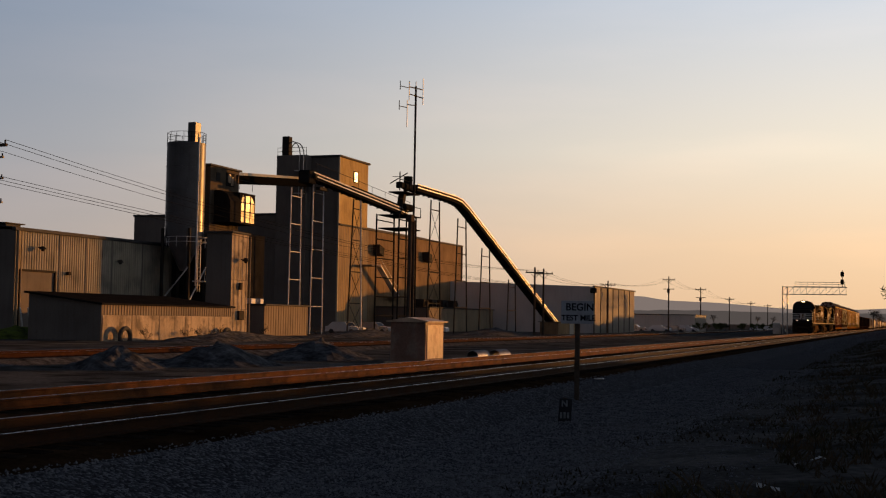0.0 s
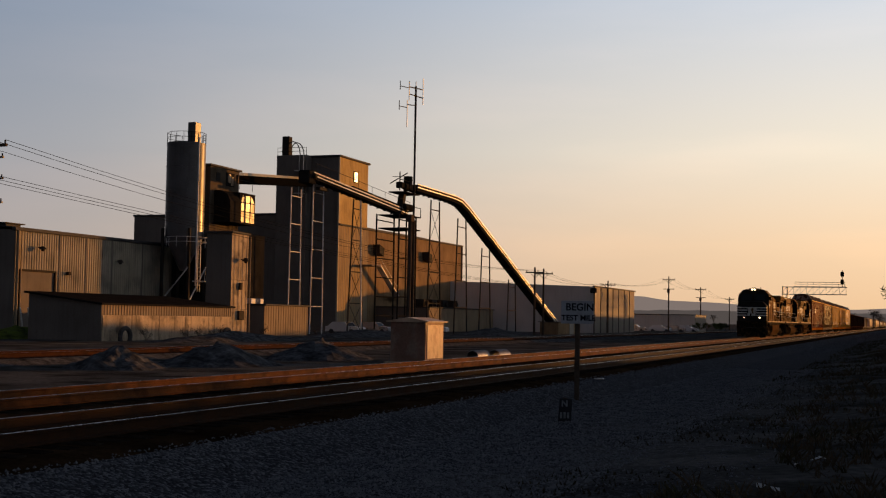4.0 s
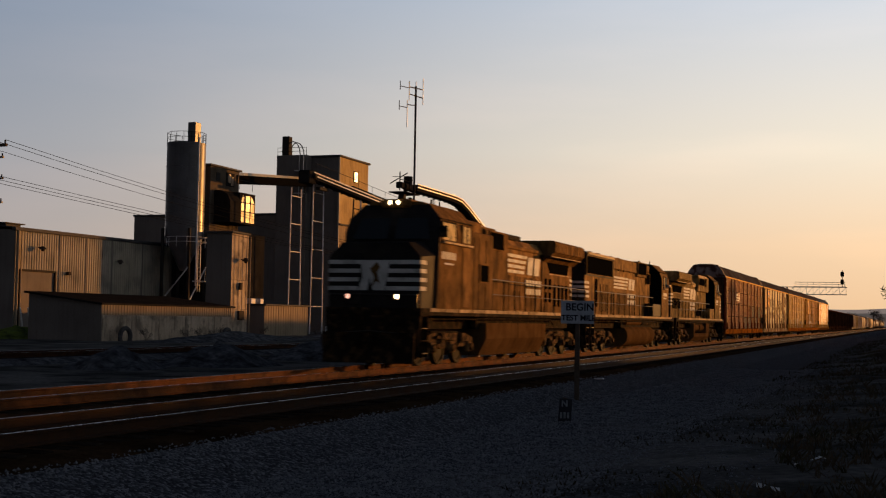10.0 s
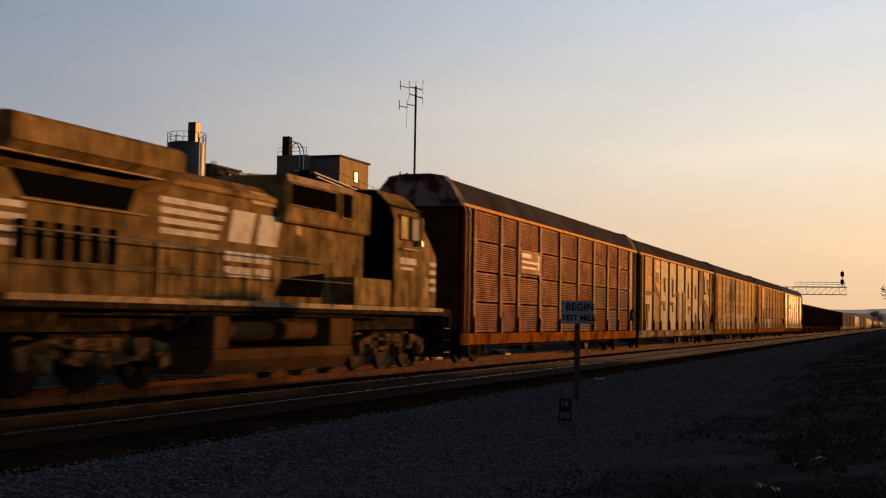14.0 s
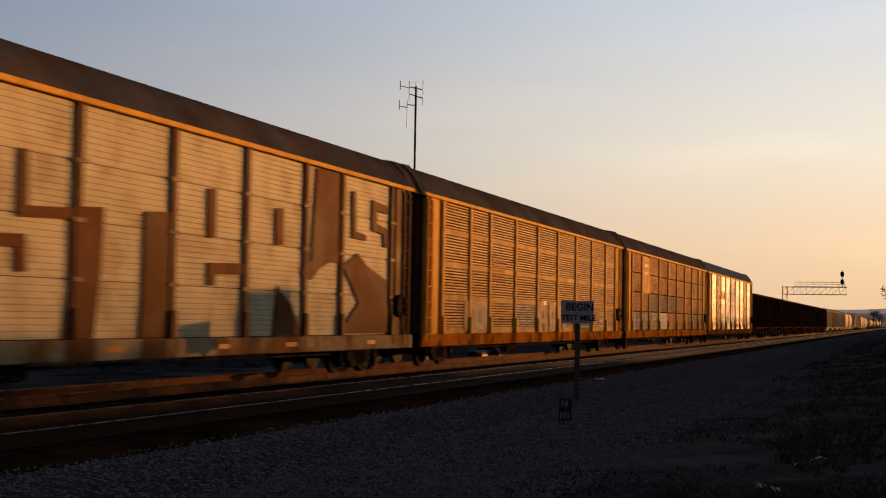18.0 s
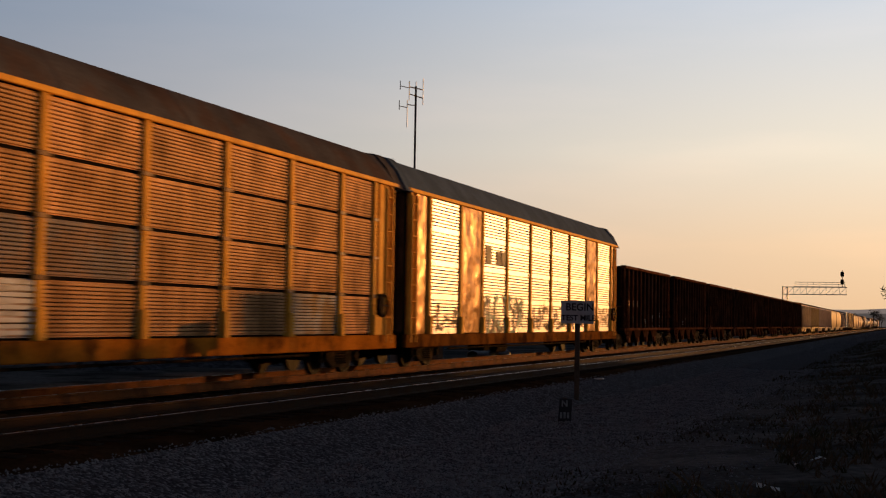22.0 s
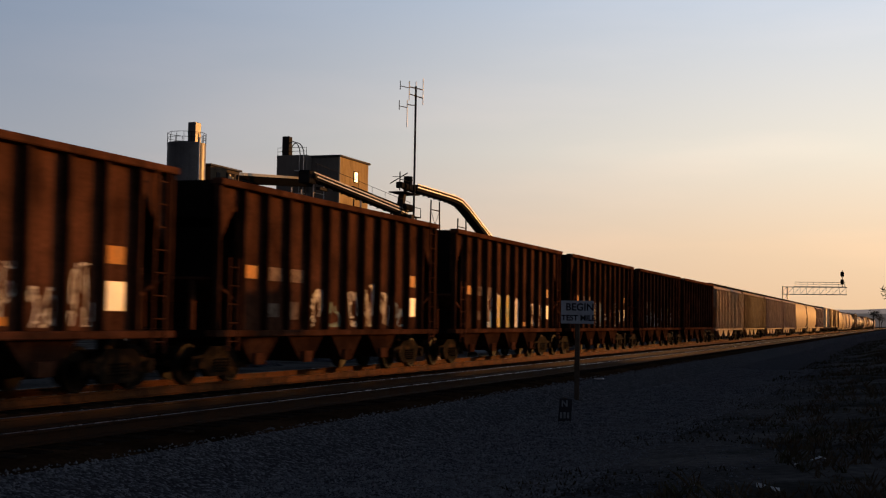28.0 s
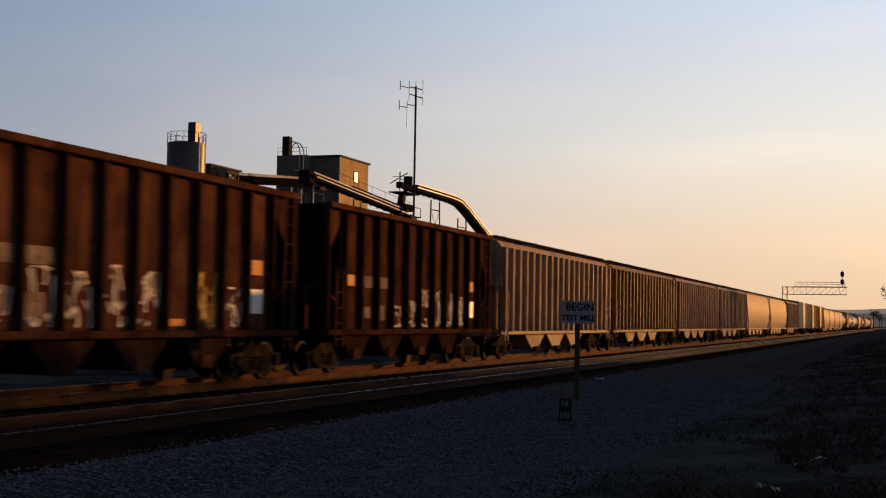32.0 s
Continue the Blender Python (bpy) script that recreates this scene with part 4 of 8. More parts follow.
part("roof", Shape().box(-66.2, -41.9, 275.8, 292.2, 3.0, 3.15), ROOFING, flat_b)

# ---------------- yard things ----------------
# cabinet's unlit side put in as dark red; its sunlit door stays pale
CABINET_SHADE = mat("shaded_cabinet_red", (0.24, 0.135, 0.10), 0.6, 0.0, 0.2, 0.8, 14.0, 0.05, second=(0.30, 0.24, 0.2), amount=0.5, streak=0.3)
cab = thing("signal_cabinet", "pale metal trackside equipment cabinet with a low peaked roof", "equipment cabinet")
part("body", Shape().box(-20.1, -18.55, 49.6, 51.8, -0.4, 1.26, 0.02), CABINET_SHADE, cab)
part("roof", Shape().prism([(-20.25, 1.26), (-18.4, 1.26), (-18.4, 1.3), (-19.3, 1.46), (-20.25, 1.3)], "y", 49.45, 51.95), PALE_PAINT, cab)
part("door", Shape().box(-18.55, -18.52, 49.75, 51.65, -0.25, 1.15, 0.01), PALE_PAINT, cab, "pale cabinet door")
part("base", Shape().box(-20.3, -18.35, 49.4, 52.0, -0.6, -0.38), CONCRETE, cab)

for k, (x, y, rr) in enumerate(((-18.5, 55.6, 0.29), (-18.1, 57.6, 0.3))):
    s = Shape()
    for i in range(16):
        a = i * 0.11
        s.cyl((x, y + a, -0.3), (x, y + a + 0.06, -0.3), rr, 20, rr + 0.015, False).cyl((x, y + a + 0.06, -0.3), (x, y + a + 0.11, -0.3), rr + 0.015, 20, rr, False)
    tagged(part("culvert_pipe", s, PIPE_STEEL, None, smooth=True), "short length of corrugated steel pipe lying beside the track", "pipe", "culvert pipes")


def mound(name, cx, cy, rx, ry, h, seed, label, material=None):
    s = Shape()
    n, m = 14, 40
    v, f = [(cx, cy, -0.55 + h)], []
    for i in range(1, n + 1):
        for j in range(m):
            t, a = i / n, 2 * math.pi * j / m
            x, y = math.cos(a) * t, math.sin(a) * t
            wob = 1 + 0.22 * noise.noise((x * 2 + seed, y * 2, 1.3))
            z = h * (1 - t) ** 0.9 * wob + 0.09 * noise.noise((x * 6, y * 6 + seed, 0.4)) + 0.05 * noise.noise((x * 17, y * 17 + seed, 0.4))
            v.append((cx + rx * x * wob, cy + ry * y * wob, -0.6 + z * (1 if t < 1 else 0) - (0.1 if t == 1 else 0)))
    f += [(0, 1 + j, 1 + (j + 1) % m) for j in range(m)]
    f += [(1 + (i - 1) * m + j, 1 + i * m + j, 1 + i * m + (j + 1) % m, 1 + (i - 1) * m + (j + 1) % m) for i in range(1, n) for j in range(m)]
    s.v, s.f = v, f
    tagged(part(name, s, material or GRAVEL, None), label, "earth heap", "heaps in the yard")


mound("gravel_mound", -25.6, 38.2, 1.9, 2.4, 0.85, 1.0, "low heap of grey gravel beside the siding")
mound("gravel_mound", -24.6, 43.2, 2.4, 3.0, 1.0, 5.0, "broad heap of dark gravel beside the siding")
mound("gravel_mound", -24.6, 52.5, 2.6, 3.2, 1.05, 9.0, "dark gravel heap beside the cabinet")
mound("dirt_bank", -46.5, 84.0, 2.4, 12.0, 0.8, 13.0, "long low bank of dark earth before the shed")
mound("dirt_bank", -50.0, 118.0, 3.0, 16.0, 0.9, 17.0, "long low bank of dark earth before the plant")
mound("dirt_bank", -47.0, 150.0, 3.0, 14.0, 1.0, 21.0, "low bank of dark earth under the conveyor")

GREEN_TURF = mat("rough_turf", (0.11, 0.14, 0.022), 0.95, 0, 0.4, 1.0, 10.0, 0.2, second=(0.03, 0.028, 0.015), amount=0.6, spec=0.03)
mound("grass_bank", -60.0, 76.5, 5.0, 6.0, 1.0, 25.0, "small green grassy bank beside the shed", GREEN_TURF)


def parked_car(x, y, yaw, paint, label, length=4.5, tall=1.45):
    c = thing("parked_car", label, "car", pose(x, y, -0.6, 0, 0, yaw), "parked cars")
    L = length
    prof = [(-L / 2, 0.35), (-L / 2, 0.75), (-L / 2 + 0.2, 0.9), (-L * 0.22, 0.95), (-L * 0.08, tall), (L * 0.28, tall), (L * 0.42, 0.98), (L / 2, 0.9), (L / 2, 0.35)]
    part("body", Shape().prism(prof, "x", -0.85, 0.85), paint, c)
    part("side_windows", Shape().prism([(-L * 0.18, 0.98), (-L * 0.07, tall - 0.08), (L * 0.26, tall - 0.08), (L * 0.36, 1.0)], "x", 0.85, 0.862), GLASS, c)
    part("windshield", Shape().add([(-0.75, -L * 0.215, 0.98), (0.75, -L * 0.215, 0.98), (0.7, -L * 0.09, tall - 0.03), (-0.7, -L * 0.09, tall - 0.03)], [(0, 1, 2, 3)]), GLASS, c)
    for yy in (-L * 0.31, L * 0.31):
        for xx in (-0.8, 0.8):
            w = part("wheel", Shape().cyl((xx - 0.1, yy, 0.32), (xx + 0.1, yy, 0.32), 0.32, 16), ROOFING, c, smooth=True)
            part("hubcap", Shape().cyl((xx + 0.1, yy, 0.32), (xx + 0.115, yy, 0.32), 0.18, 12), GALV, w)
    return c


CAR_WHITE = mat("white_car_paint", (0.7, 0.7, 0.7), 0.25, 0, 0.05, 1.0, 5.0, 0.0)
CAR_SILVER = mat("silver_car_paint", (0.4, 0.4, 0.42), 0.3, 0.6, 0.05, 1.0, 5.0, 0.0)
CAR_DARKP = mat("dark_car_paint", (0.03, 0.03, 0.035), 0.2, 0, 0.05, 1.0, 5.0, 0.0)
for x, y, yaw, m, label in ((-60.5, 135.5, 80, CAR_WHITE, "white parked car before the tower"), (-60.0, 143.0, 85, CAR_SILVER, "silver parked car before the tower"), (-58.5, 150.5, 100, CAR_DARKP, "dark parked car beside the tower"),
                            (-58, 157, 95, CAR_WHITE, "white parked pickup beside the tower"), (-47, 262, 90, CAR_WHITE, "white car parked in the far lot"), (-45, 268, 90, CAR_SILVER, "silver car parked in the far lot"), (-43, 272, 85, CAR_WHITE, "white car parked in the far lot"),
                            (-51, 256, 92, CAR_SILVER, "silver car parked in the far lot"), (-36, 345, 90, CAR_WHITE, "white car parked far off"), (-35, 360, 90, CAR_WHITE, "white car parked far off")):
    parked_car(x, y, yaw, m, label, tall=1.75 if "pickup" in label else 1.45)

# antenna mast
mast = thing("antenna_mast", "thin steel radio mast with dipole antennas", "antenna mast", (-24.0, 62.1, 0))
part("pole", Shape().cyl((0, 0, -0.6), (0, 0, 6.5), 0.085, 10).cyl((0, 0, 6.5), (0, 0, 13.5), 0.055, 8), DARK_STEEL, mast)
part("stub_pole", Shape().cyl((-0.0, -0.55, -0.6), (0.0, -0.45, 6.7), 0.11, 10).box(-0.12, 0.12, -0.62, -0.3, 6.4, 6.75), WOOD_POLE, mast, "short thick pole beside the mast")
part("cross_arm", Shape().cyl((0, -0.9, 13.32), (0, 1.0, 13.5), 0.03, 6).cyl((0, -0.9, 12.95), (0, 1.0, 13.05), 0.03, 6), DARK_STEEL, mast)
for yy, z0, z1 in ((1.05, 12.7, 14.1), (-0.95, 12.6, 13.6), (-1.2, 11.2, 12.6), (0.0, 13.2, 13.75)):
    part("dipole", Shape().cyl((0, yy, z0), (0, yy, z1), 0.022, 6), GALV, mast)
part("side_arm", Shape().cyl((0, 0, 12.5), (0, -1.2, 12.35), 0.025, 6).cyl((0, -1.2, 12.2), (0, -2.3, 12.1), 0.02, 6).cyl((0, -2.3, 11.9), (0, -2.3, 12.4), 0.02, 6).cyl((0, -0.95, 13.25), (0, -2.2, 13.15), 0.02, 6).cyl((0, -2.2, 12.95), (0, -2.2, 13.4), 0.02, 6), DARK_STEEL, mast)

# ---------------- pole line ----------------
POLES = [(-45.0, 54.6, 10.7), (-45.5, 162.0, 8.3), (-44.8, 163.8, 8.2), (-45.6, 206.5, 8.0), (-44.6, 258.0, 10.6), (-44.9, 303.0, 9.8), (-45.0, 356.0, 8.6), (-45.0, 408.0, 8.4), (-45.2, 462.0, 8.4), (-45.0, 520.0, 8.4)]


def utility_pole(x, y, z, double):
    p = thing("utility_pole", "weathered wooden utility pole with cross arms", "utility pole", (x, y, 0), "utility poles")
    part("shaft", Shape().cyl((0, 0, -0.7), (0, 0, z), 0.17, 10, 0.11), WOOD_POLE, p)
    arm = part("cross_arm", Shape().box(-1.25, 1.25, -0.07, 0.07, z - 0.75, z - 0.6).beam((-0.6, 0.09, z - 0.75), (0, 0.09, z - 1.4), 0.04, 0.06).beam((0.6, 0.09, z - 0.75), (0, 0.09, z - 1.4), 0.04, 0.06), WOOD_POLE, p)
    for xx in (-1.15, -0.4, 0.4, 1.15):
        part("insulator", Shape().cyl((xx, 0, z - 0.6), (xx, 0, z - 0.42), 0.05, 8), DARK_STEEL, arm)
    if y < 60:
        for zz, m in ((z - 1.3, PALE_DOOR), (z - 2.4, WOOD_POLE), (z - 3.65, PALE_DOOR)):
            part("lower_arm", Shape().box(-1.1, 1.08, -0.06, 0.06, zz - 0.05, zz + 0.05), m, p)
            part("insulator", Shape().cyl((1.0, 0, zz + 0.05), (1.0, 0, zz + 0.2), 0.04, 8), DARK_STEEL, p)
    elif double:
        part("lower_arm", Shape().box(-1.1, 1.1, -0.07, 0.07, z - 2.6, z - 2.45), WOOD_POLE, p)
        part("transformer", Shape().cyl((0.0, -0.4, z - 3.3), (0.0, -0.4, z - 2.5), 0.28, 12), DARK_STEEL, p)
    return p


for i, (x, y, z) in enumerate(POLES):
    utility_pole(x, y, z, i in (0, 4, 5))


def wire(a, b, sag, name="power_line"):
    a, b = Vector(a), Vector(b)
    pts = [a.lerp(b, t) - Vector((0, 0, sag * 4 * t * (1 - t))) for t in np.linspace(0, 1, 15)]
    tagged(part(name, Shape().tube(pts, 0.014, 4), WIRE, None), "thin dark overhead power line between wooden poles", "power line", "power lines")


for k, (i, j) in enumerate(((0, 1), (1, 3), (3, 4), (4, 5), (5, 6), (6, 7), (7, 8), (8, 9))):
    a, b = POLES[i], POLES[j]
    for xx in (-1.15, 0.4, 1.15):
        wire((a[0] + xx, a[1], a[2] - 0.4), (b[0] + xx, b[1], b[2] - 0.4), 0.9 if k else 1.6)
for xx in (-0.9, 0.0, 0.9):
    wire((-45 + xx, 54.6, 8.4), (-45.5 + xx, 162, 5.8), 0.6)

# ---------------- signal gantry over the line ----------------
gan = thing("signal_gantry", "steel lattice cantilever signal bridge with two dark signal heads", "signal bridge", (0, 262.0, 0))
for x in (-22.8, -21.9):
    for dy in (0, 0.9):
        part("mast_leg", Shape().box(x - 0.09, x + 0.09, dy - 0.09, dy + 0.09, -0.6, 8.9), GALV, gan)
s = Shape()
for k in range(10):
    z = -0.2 + k * 0.9
    a, b = (-22.8, -21.9) if k % 2 else (-21.9, -22.8)
    s.beam((a, 0, z), (b, 0, z + 0.9), 0.06, 0.06)
part("mast_lacing", s, GALV, gan)
for z in (7.35, 8.8):
    for dy in (0, 0.9):
        part("chord", Shape().box(-22.9, -10.7, dy - 0.07, dy + 0.07, z - 0.07, z + 0.07), GALV, gan)
for k in range(10):
    x = -21.9 + k * 1.235
    part("truss_web", Shape().beam((x, 0, 7.35), (x + 1.235 if k < 9 else x, 0, 8.8), 0.07, 0.07).beam((x, 0, 7.35), (x, 0, 8.8), 0.06, 0.06), GALV, gan)
part("walkway", Shape().box(-20.6, -10.7, 0.1, 0.8, 8.88, 8.93), GALV, gan)
part("walkway_rail", Shape().path([(-20.4, 0.0, 8.9), (-20.4, 0.0, 9.75), (-11.0, 0.0, 9.75), (-11.0, 0.0, 8.9)], 0.05, 5).path([(-20.4, 0.0, 9.35), (-11.0, 0.0, 9.35)], 0.04, 5), GALV, gan)
for k in range(9):
    part("rail_post", Shape().box(-20.43 + k * 1.17, -20.37 + k * 1.17, -0.03, 0.03, 8.9, 9.75), GALV, gan)
for z in (9.85, 11.35):
    h = part("signal_head", Shape().cyl((-11.5, -0.15, z + 0.12), (-11.5, -0.05, z + 0.12), 0.36, 20).cyl((-11.5, -0.15, z - 0.16), (-11.5, -0.05, z - 0.16), 0.36, 20).box(-11.8, -11.2, -0.05, 0.4, z - 0.5, z + 0.5, 0.08), BLACK_STEEL, gan, "dark oval signal head")
    part("lens_hood", Shape().cyl((-11.5, -0.5, z), (-11.5, -0.15, z), 0.16, 12, None, False), BLACK_STEEL, h)
part("signal_post", Shape().cyl((-11.5, 0.3, 8.8), (-11.5, 0.3, 12.1), 0.07, 8), DARK_STEEL, gan)
part("relay_case", Shape().box(-24.6, -23.2, -0.5, 1.2, -0.6, 1.6, 0.04), GALV, gan)

# ---------------- signs on the near side ----------------
SIGN_WHITE = mat("faded_sign_face", (0.36, 0.39, 0.44), 0.6, 0, 0.12, 4.0, 30.0, 0.02, second=(0.35, 0.35, 0.36), amount=0.4)
sign = thing("track_sign", "weathered white speed test sign on a wooden post", "sign", pose(-7.68, 31.3, 0, 0, 0, 8))
part("post", Shape().box(-0.06, 0.06, 0.02, 0.12, -0.8, 1.45, 0.01), WOOD_POLE, sign)
board = part("board", Shape().box(-0.41, 0.41, 0, 0.02, 1.36, 1.93, 0.006), SIGN_WHITE, sign, "white board with black capital letters")


def lettering(text, size, at, parent, material):
    cu = bpy.data.curves.new("lettering", "FONT")
    cu.body, cu.size, cu.align_x, cu.extrude = text, size, "CENTER", 0.002
    cu.offset = 0.006
    tmp = bpy.data.objects.new("lettering", cu)
    scene.collection.objects.link(tmp)
    me = bpy.data.meshes.new_from_object(tmp.evaluated_get(bpy.context.evaluated_depsgraph_get()))
    bpy.data.objects.remove(tmp)
    me.materials.clear()
    me.materials.append(material)
    ob = new("lettering", me)
    ob.parent = parent
    ob.matrix_basis = at
    return ob


LETTER = mat("black_lettering", (0.02, 0.02, 0.025), 0.6, 0, 0.1, 4.0, 20.0, 0.0)
lettering("BEGIN", 0.25, pose(0.06, -0.004, 1.69, 90), board, LETTER)
lettering("TEST MILE", 0.19, pose(0.03, -0.004, 1.44, 90), board, LETTER)

MARK_GREY = mat("worn_marker_white", (0.17, 0.18, 0.2), 0.7, 0, 0.3, 6.0, 30.0, 0.0)
MARKER_DARK = mat("dark_marker_paint", (0.03, 0.03, 0.035), 0.6, 0, 0.2, 3.0, 20.0, 0.05)
ms = thing("milepost", "small dark milepost plate with white marks on a short post", "milepost", pose(-6.45, 25.3, 0, 0, 0, 14))
part("post", Shape().box(-0.05, 0.05, 0.02, 0.1, -0.8, -0.12, 0.01), WOOD_POLE, ms)
plate = part("plate", Shape().prism([(-0.13, -0.6), (0.13, -0.6), (0.15, -0.15), (-0.1, -0.13)], "y", 0.0, 0.02), MARKER_DARK, ms)
lettering("N", 0.17, pose(0.0, -0.004, -0.29, 90), plate, MARK_GREY)
for x in (-0.09, -0.02, 0.05):
    part("number_bar", Shape().box(x, x + 0.045, -0.006, -0.002, -0.53, -0.41), MARK_GREY, plate, "worn white bar")

# unseen raised box, added to cast the square shadow on the train
relay = thing("relay_cabinet", "out-of-view raised steel box, placed for its square shadow on the train", "equipment cabinet", pose(3.56, 53.1, 1.14, 0, 0, -31))
box = part("body", Shape().box(-0.66, 0.66, -0.25, 0.25, 1.86, 2.8, 0.02), GALV, relay)
part("door", Shape().box(-0.6, 0.6, -0.275, -0.25, 1.92, 2.72, 0.01), GALV, box)
part("roof", Shape().prism([(-0.3, 2.8), (0.3, 2.8), (0.0, 2.88)], "x", -0.7, 0.7), GALV, relay)
for x in (-0.5, 0.5):
    part("post", Shape().box(x - 0.05, x + 0.05, -0.05, 0.05, -1.5, 1.86, 0.01), GALV, relay)

stub = thing("rail_lubricator", "small flat grey plate on a short stake", "track marker", (-8.55, 37.6, -0.6))
part("stake", Shape().cyl((0, 0, -0.1), (0, 0, 0.32), 0.03, 6), DARK_STEEL, stub)
part("plate", Shape().box(-0.14, 0.14, -0.1, 0.1, 0.3, 0.34, 0.01), GALV, stub)

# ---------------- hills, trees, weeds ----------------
def haze_glow(name, colour, level):
    """Far land with the evening haze put into an emission colour."""
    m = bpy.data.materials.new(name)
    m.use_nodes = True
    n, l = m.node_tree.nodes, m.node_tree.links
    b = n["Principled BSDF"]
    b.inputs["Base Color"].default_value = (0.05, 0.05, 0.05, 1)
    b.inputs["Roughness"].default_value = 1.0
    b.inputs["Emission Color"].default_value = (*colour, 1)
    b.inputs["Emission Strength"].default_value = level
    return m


# emission carries the haze; the hills are no light source
HILL_FAR = haze_glow("far_hill_haze", (0.31, 0.245, 0.215), 0.66)
HILL_MID = haze_glow("mid_hill_haze", (0.15, 0.122, 0.108), 0.52)


def ridge(name, y, x0, x1, height, material, seed, label):
    n = 140
    v, f = [], []
    for i in range(n + 1):
        x = x0 + (x1 - x0) * i / n
        h = height(x) * (1 + 0.10 * noise.noise((x * 0.012, seed, 0))) + 2.0 * noise.noise((x * 0.06, seed, 2)) + 0.8 * noise.noise((x * 0.3, seed, 2))
        v += [(x, y, -2.0), (x, y + 60, max(0.5, h))]
    f = [(2 * i, 2 * i + 2, 2 * i + 3, 2 * i + 1) for i in range(n)]
    s = Shape()
    s.v, s.f = v, f
    tagged(part(name, s, material, None), label, "hills", kind="structure")


def bell(x, c, w):
    return math.exp(-((x - c) / w) ** 2)


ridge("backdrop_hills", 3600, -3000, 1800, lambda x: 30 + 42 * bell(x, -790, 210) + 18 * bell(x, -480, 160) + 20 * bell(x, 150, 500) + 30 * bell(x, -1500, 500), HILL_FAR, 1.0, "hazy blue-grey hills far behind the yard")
# unseen ridge on the sun's side, added to dim light near the ground
rise = Shape()
k = 260
for i in range(k + 1):
    y = -500 + i * 9.0
    h = 41.5 + 1.2 * noise.noise((y * 0.02, 7.0, 0)) + 0.9 * noise.noise((y * 0.11, 3.0, 1)) + 0.5 * noise.noise((y * 0.41, 5.0, 1))
    rise.v += [(315, y, -2), (330, y, h), (355, y, h - 3), (450, y, -2)]
rise.f = [(4 * i + j, 4 * i + j + 1, 4 * i + j + 5, 4 * i + j + 4) for i in range(k) for j in range(3)]
tagged(part("wooded_rise", rise, SOIL, None), "out-of-view ridge added to dim the low sun near the ground", "hills", kind="structure")
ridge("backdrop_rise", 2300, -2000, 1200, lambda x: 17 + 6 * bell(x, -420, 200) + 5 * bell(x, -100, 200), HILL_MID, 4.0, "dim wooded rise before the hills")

BARK = mat("bare_bark", (0.075, 0.062, 0.05), 0.9, 0, 0.3, 3.0, 20.0, 0.3)
TWIG = mat("bare_twigs_and_buds", (0.09, 0.075, 0.06), 0.9, 0, 0.3, 1.0, 10.0, 0.0, spread=0.3)
GREEN_LEAF = mat("dark_spring_leaf", (0.07, 0.085, 0.03), 0.8, 0, 0.35, 0.6, 10.0, 0.0)


def bare_tree(name, label, height, seed, leaf, clumps):
    r = random.Random(seed)
    t = thing(name, label, "tree", group="trees beside the line")
    tr, cr = Shape(), Shape()
    tips = []

    def grow(p, d, length, rad, level):
        q = p + d * length
        tr.cyl(p, q, rad, 6 if level < 2 else 4, rad * 0.65, False)
        if level >= 3:
            tips.append(q)
            return
        for k in range(3 if level else 5):
            nd = (d + Vector((r.uniform(-1, 1), r.uniform(-1, 1), r.uniform(-0.2, 0.7))) * 0.75).normalized()
            grow(p + d * length * r.uniform(0.55, 1.0), nd, length * r.uniform(0.5, 0.75), rad * 0.5, level + 1)

    grow(Vector((0, 0, -0.3)), Vector((r.uniform(-0.08, 0.08), r.uniform(-0.08, 0.08), 1)).normalized(), height * 0.42, height * 0.018, 0)
    for tip in tips:
        for k in range(clumps):
            c = tip + Vector((r.gauss(0, 1), r.gauss(0, 1), r.gauss(0, 0.8))) * height * 0.045
            a = Vector((r.uniform(-1, 1), r.uniform(-1, 1), r.uniform(-1, 1))).normalized()
            b = a.orthogonal().normalized()
            s = height * r.uniform(0.008, 0.022)
            cr.add([c - a * s * 2, c + b * s * 0.5, c + a * s * 2, c - b * s * 0.5], [(0, 1, 2, 3)])
    part("trunk", tr, BARK, t)
    part("crown", cr, leaf, t)
    return t


wood = bare_tree("bare_tree", "leafless hazy tree with fine twigs beside the line", 9.0, 3, TWIG, 7)
wood.matrix_basis = pose(-2.0, 470, 0.3)
r = random.Random(12)
for i in range(22):
    y = 430 + i * 34 + r.uniform(-10, 10)
    copy_thing(wood, pose(r.uniform(-10, 14) - (y - 430) * 0.012, y, 0.2, 0, 0, r.uniform(0, 360)))
for x, y in ((-30, 620), (-38, 700), (-26, 760), (-60, 800), (-80, 850), (-105, 760), (-120, 820), (-140, 900), (-95, 900)):
    copy_thing(wood, pose(x, y, -0.4, 0, 0, r.uniform(0, 360)))
# unseen row of trees, added to shade the train's far end
for i in range(30):
    y = 335 + i * 17 + r.uniform(-6, 6)
    copy_thing(wood, pose(r.uniform(6, 16), y, 0.9, 0, 0, r.uniform(0, 360)))
for x, y in ((-22, 560), (-24, 590), (-27, 640), (-20, 520), (-29, 670), (-33, 730), (-25, 540)):
    copy_thing(wood, pose(x, y, -0.5, 0, 0, r.uniform(0, 360)))
edge_tree = bare_tree("leafing_tree", "dark leafing tree on the bank", 7.0, 8, GREEN_LEAF, 12)
edge_tree.matrix_basis = pose(0.6, 128, 0.4)
shrub = bare_tree("shrub", "dark green shrub in the far yard", 2.7, 21, GREEN_LEAF, 44)
shrub.matrix_basis = pose(-37, 268, -0.7)
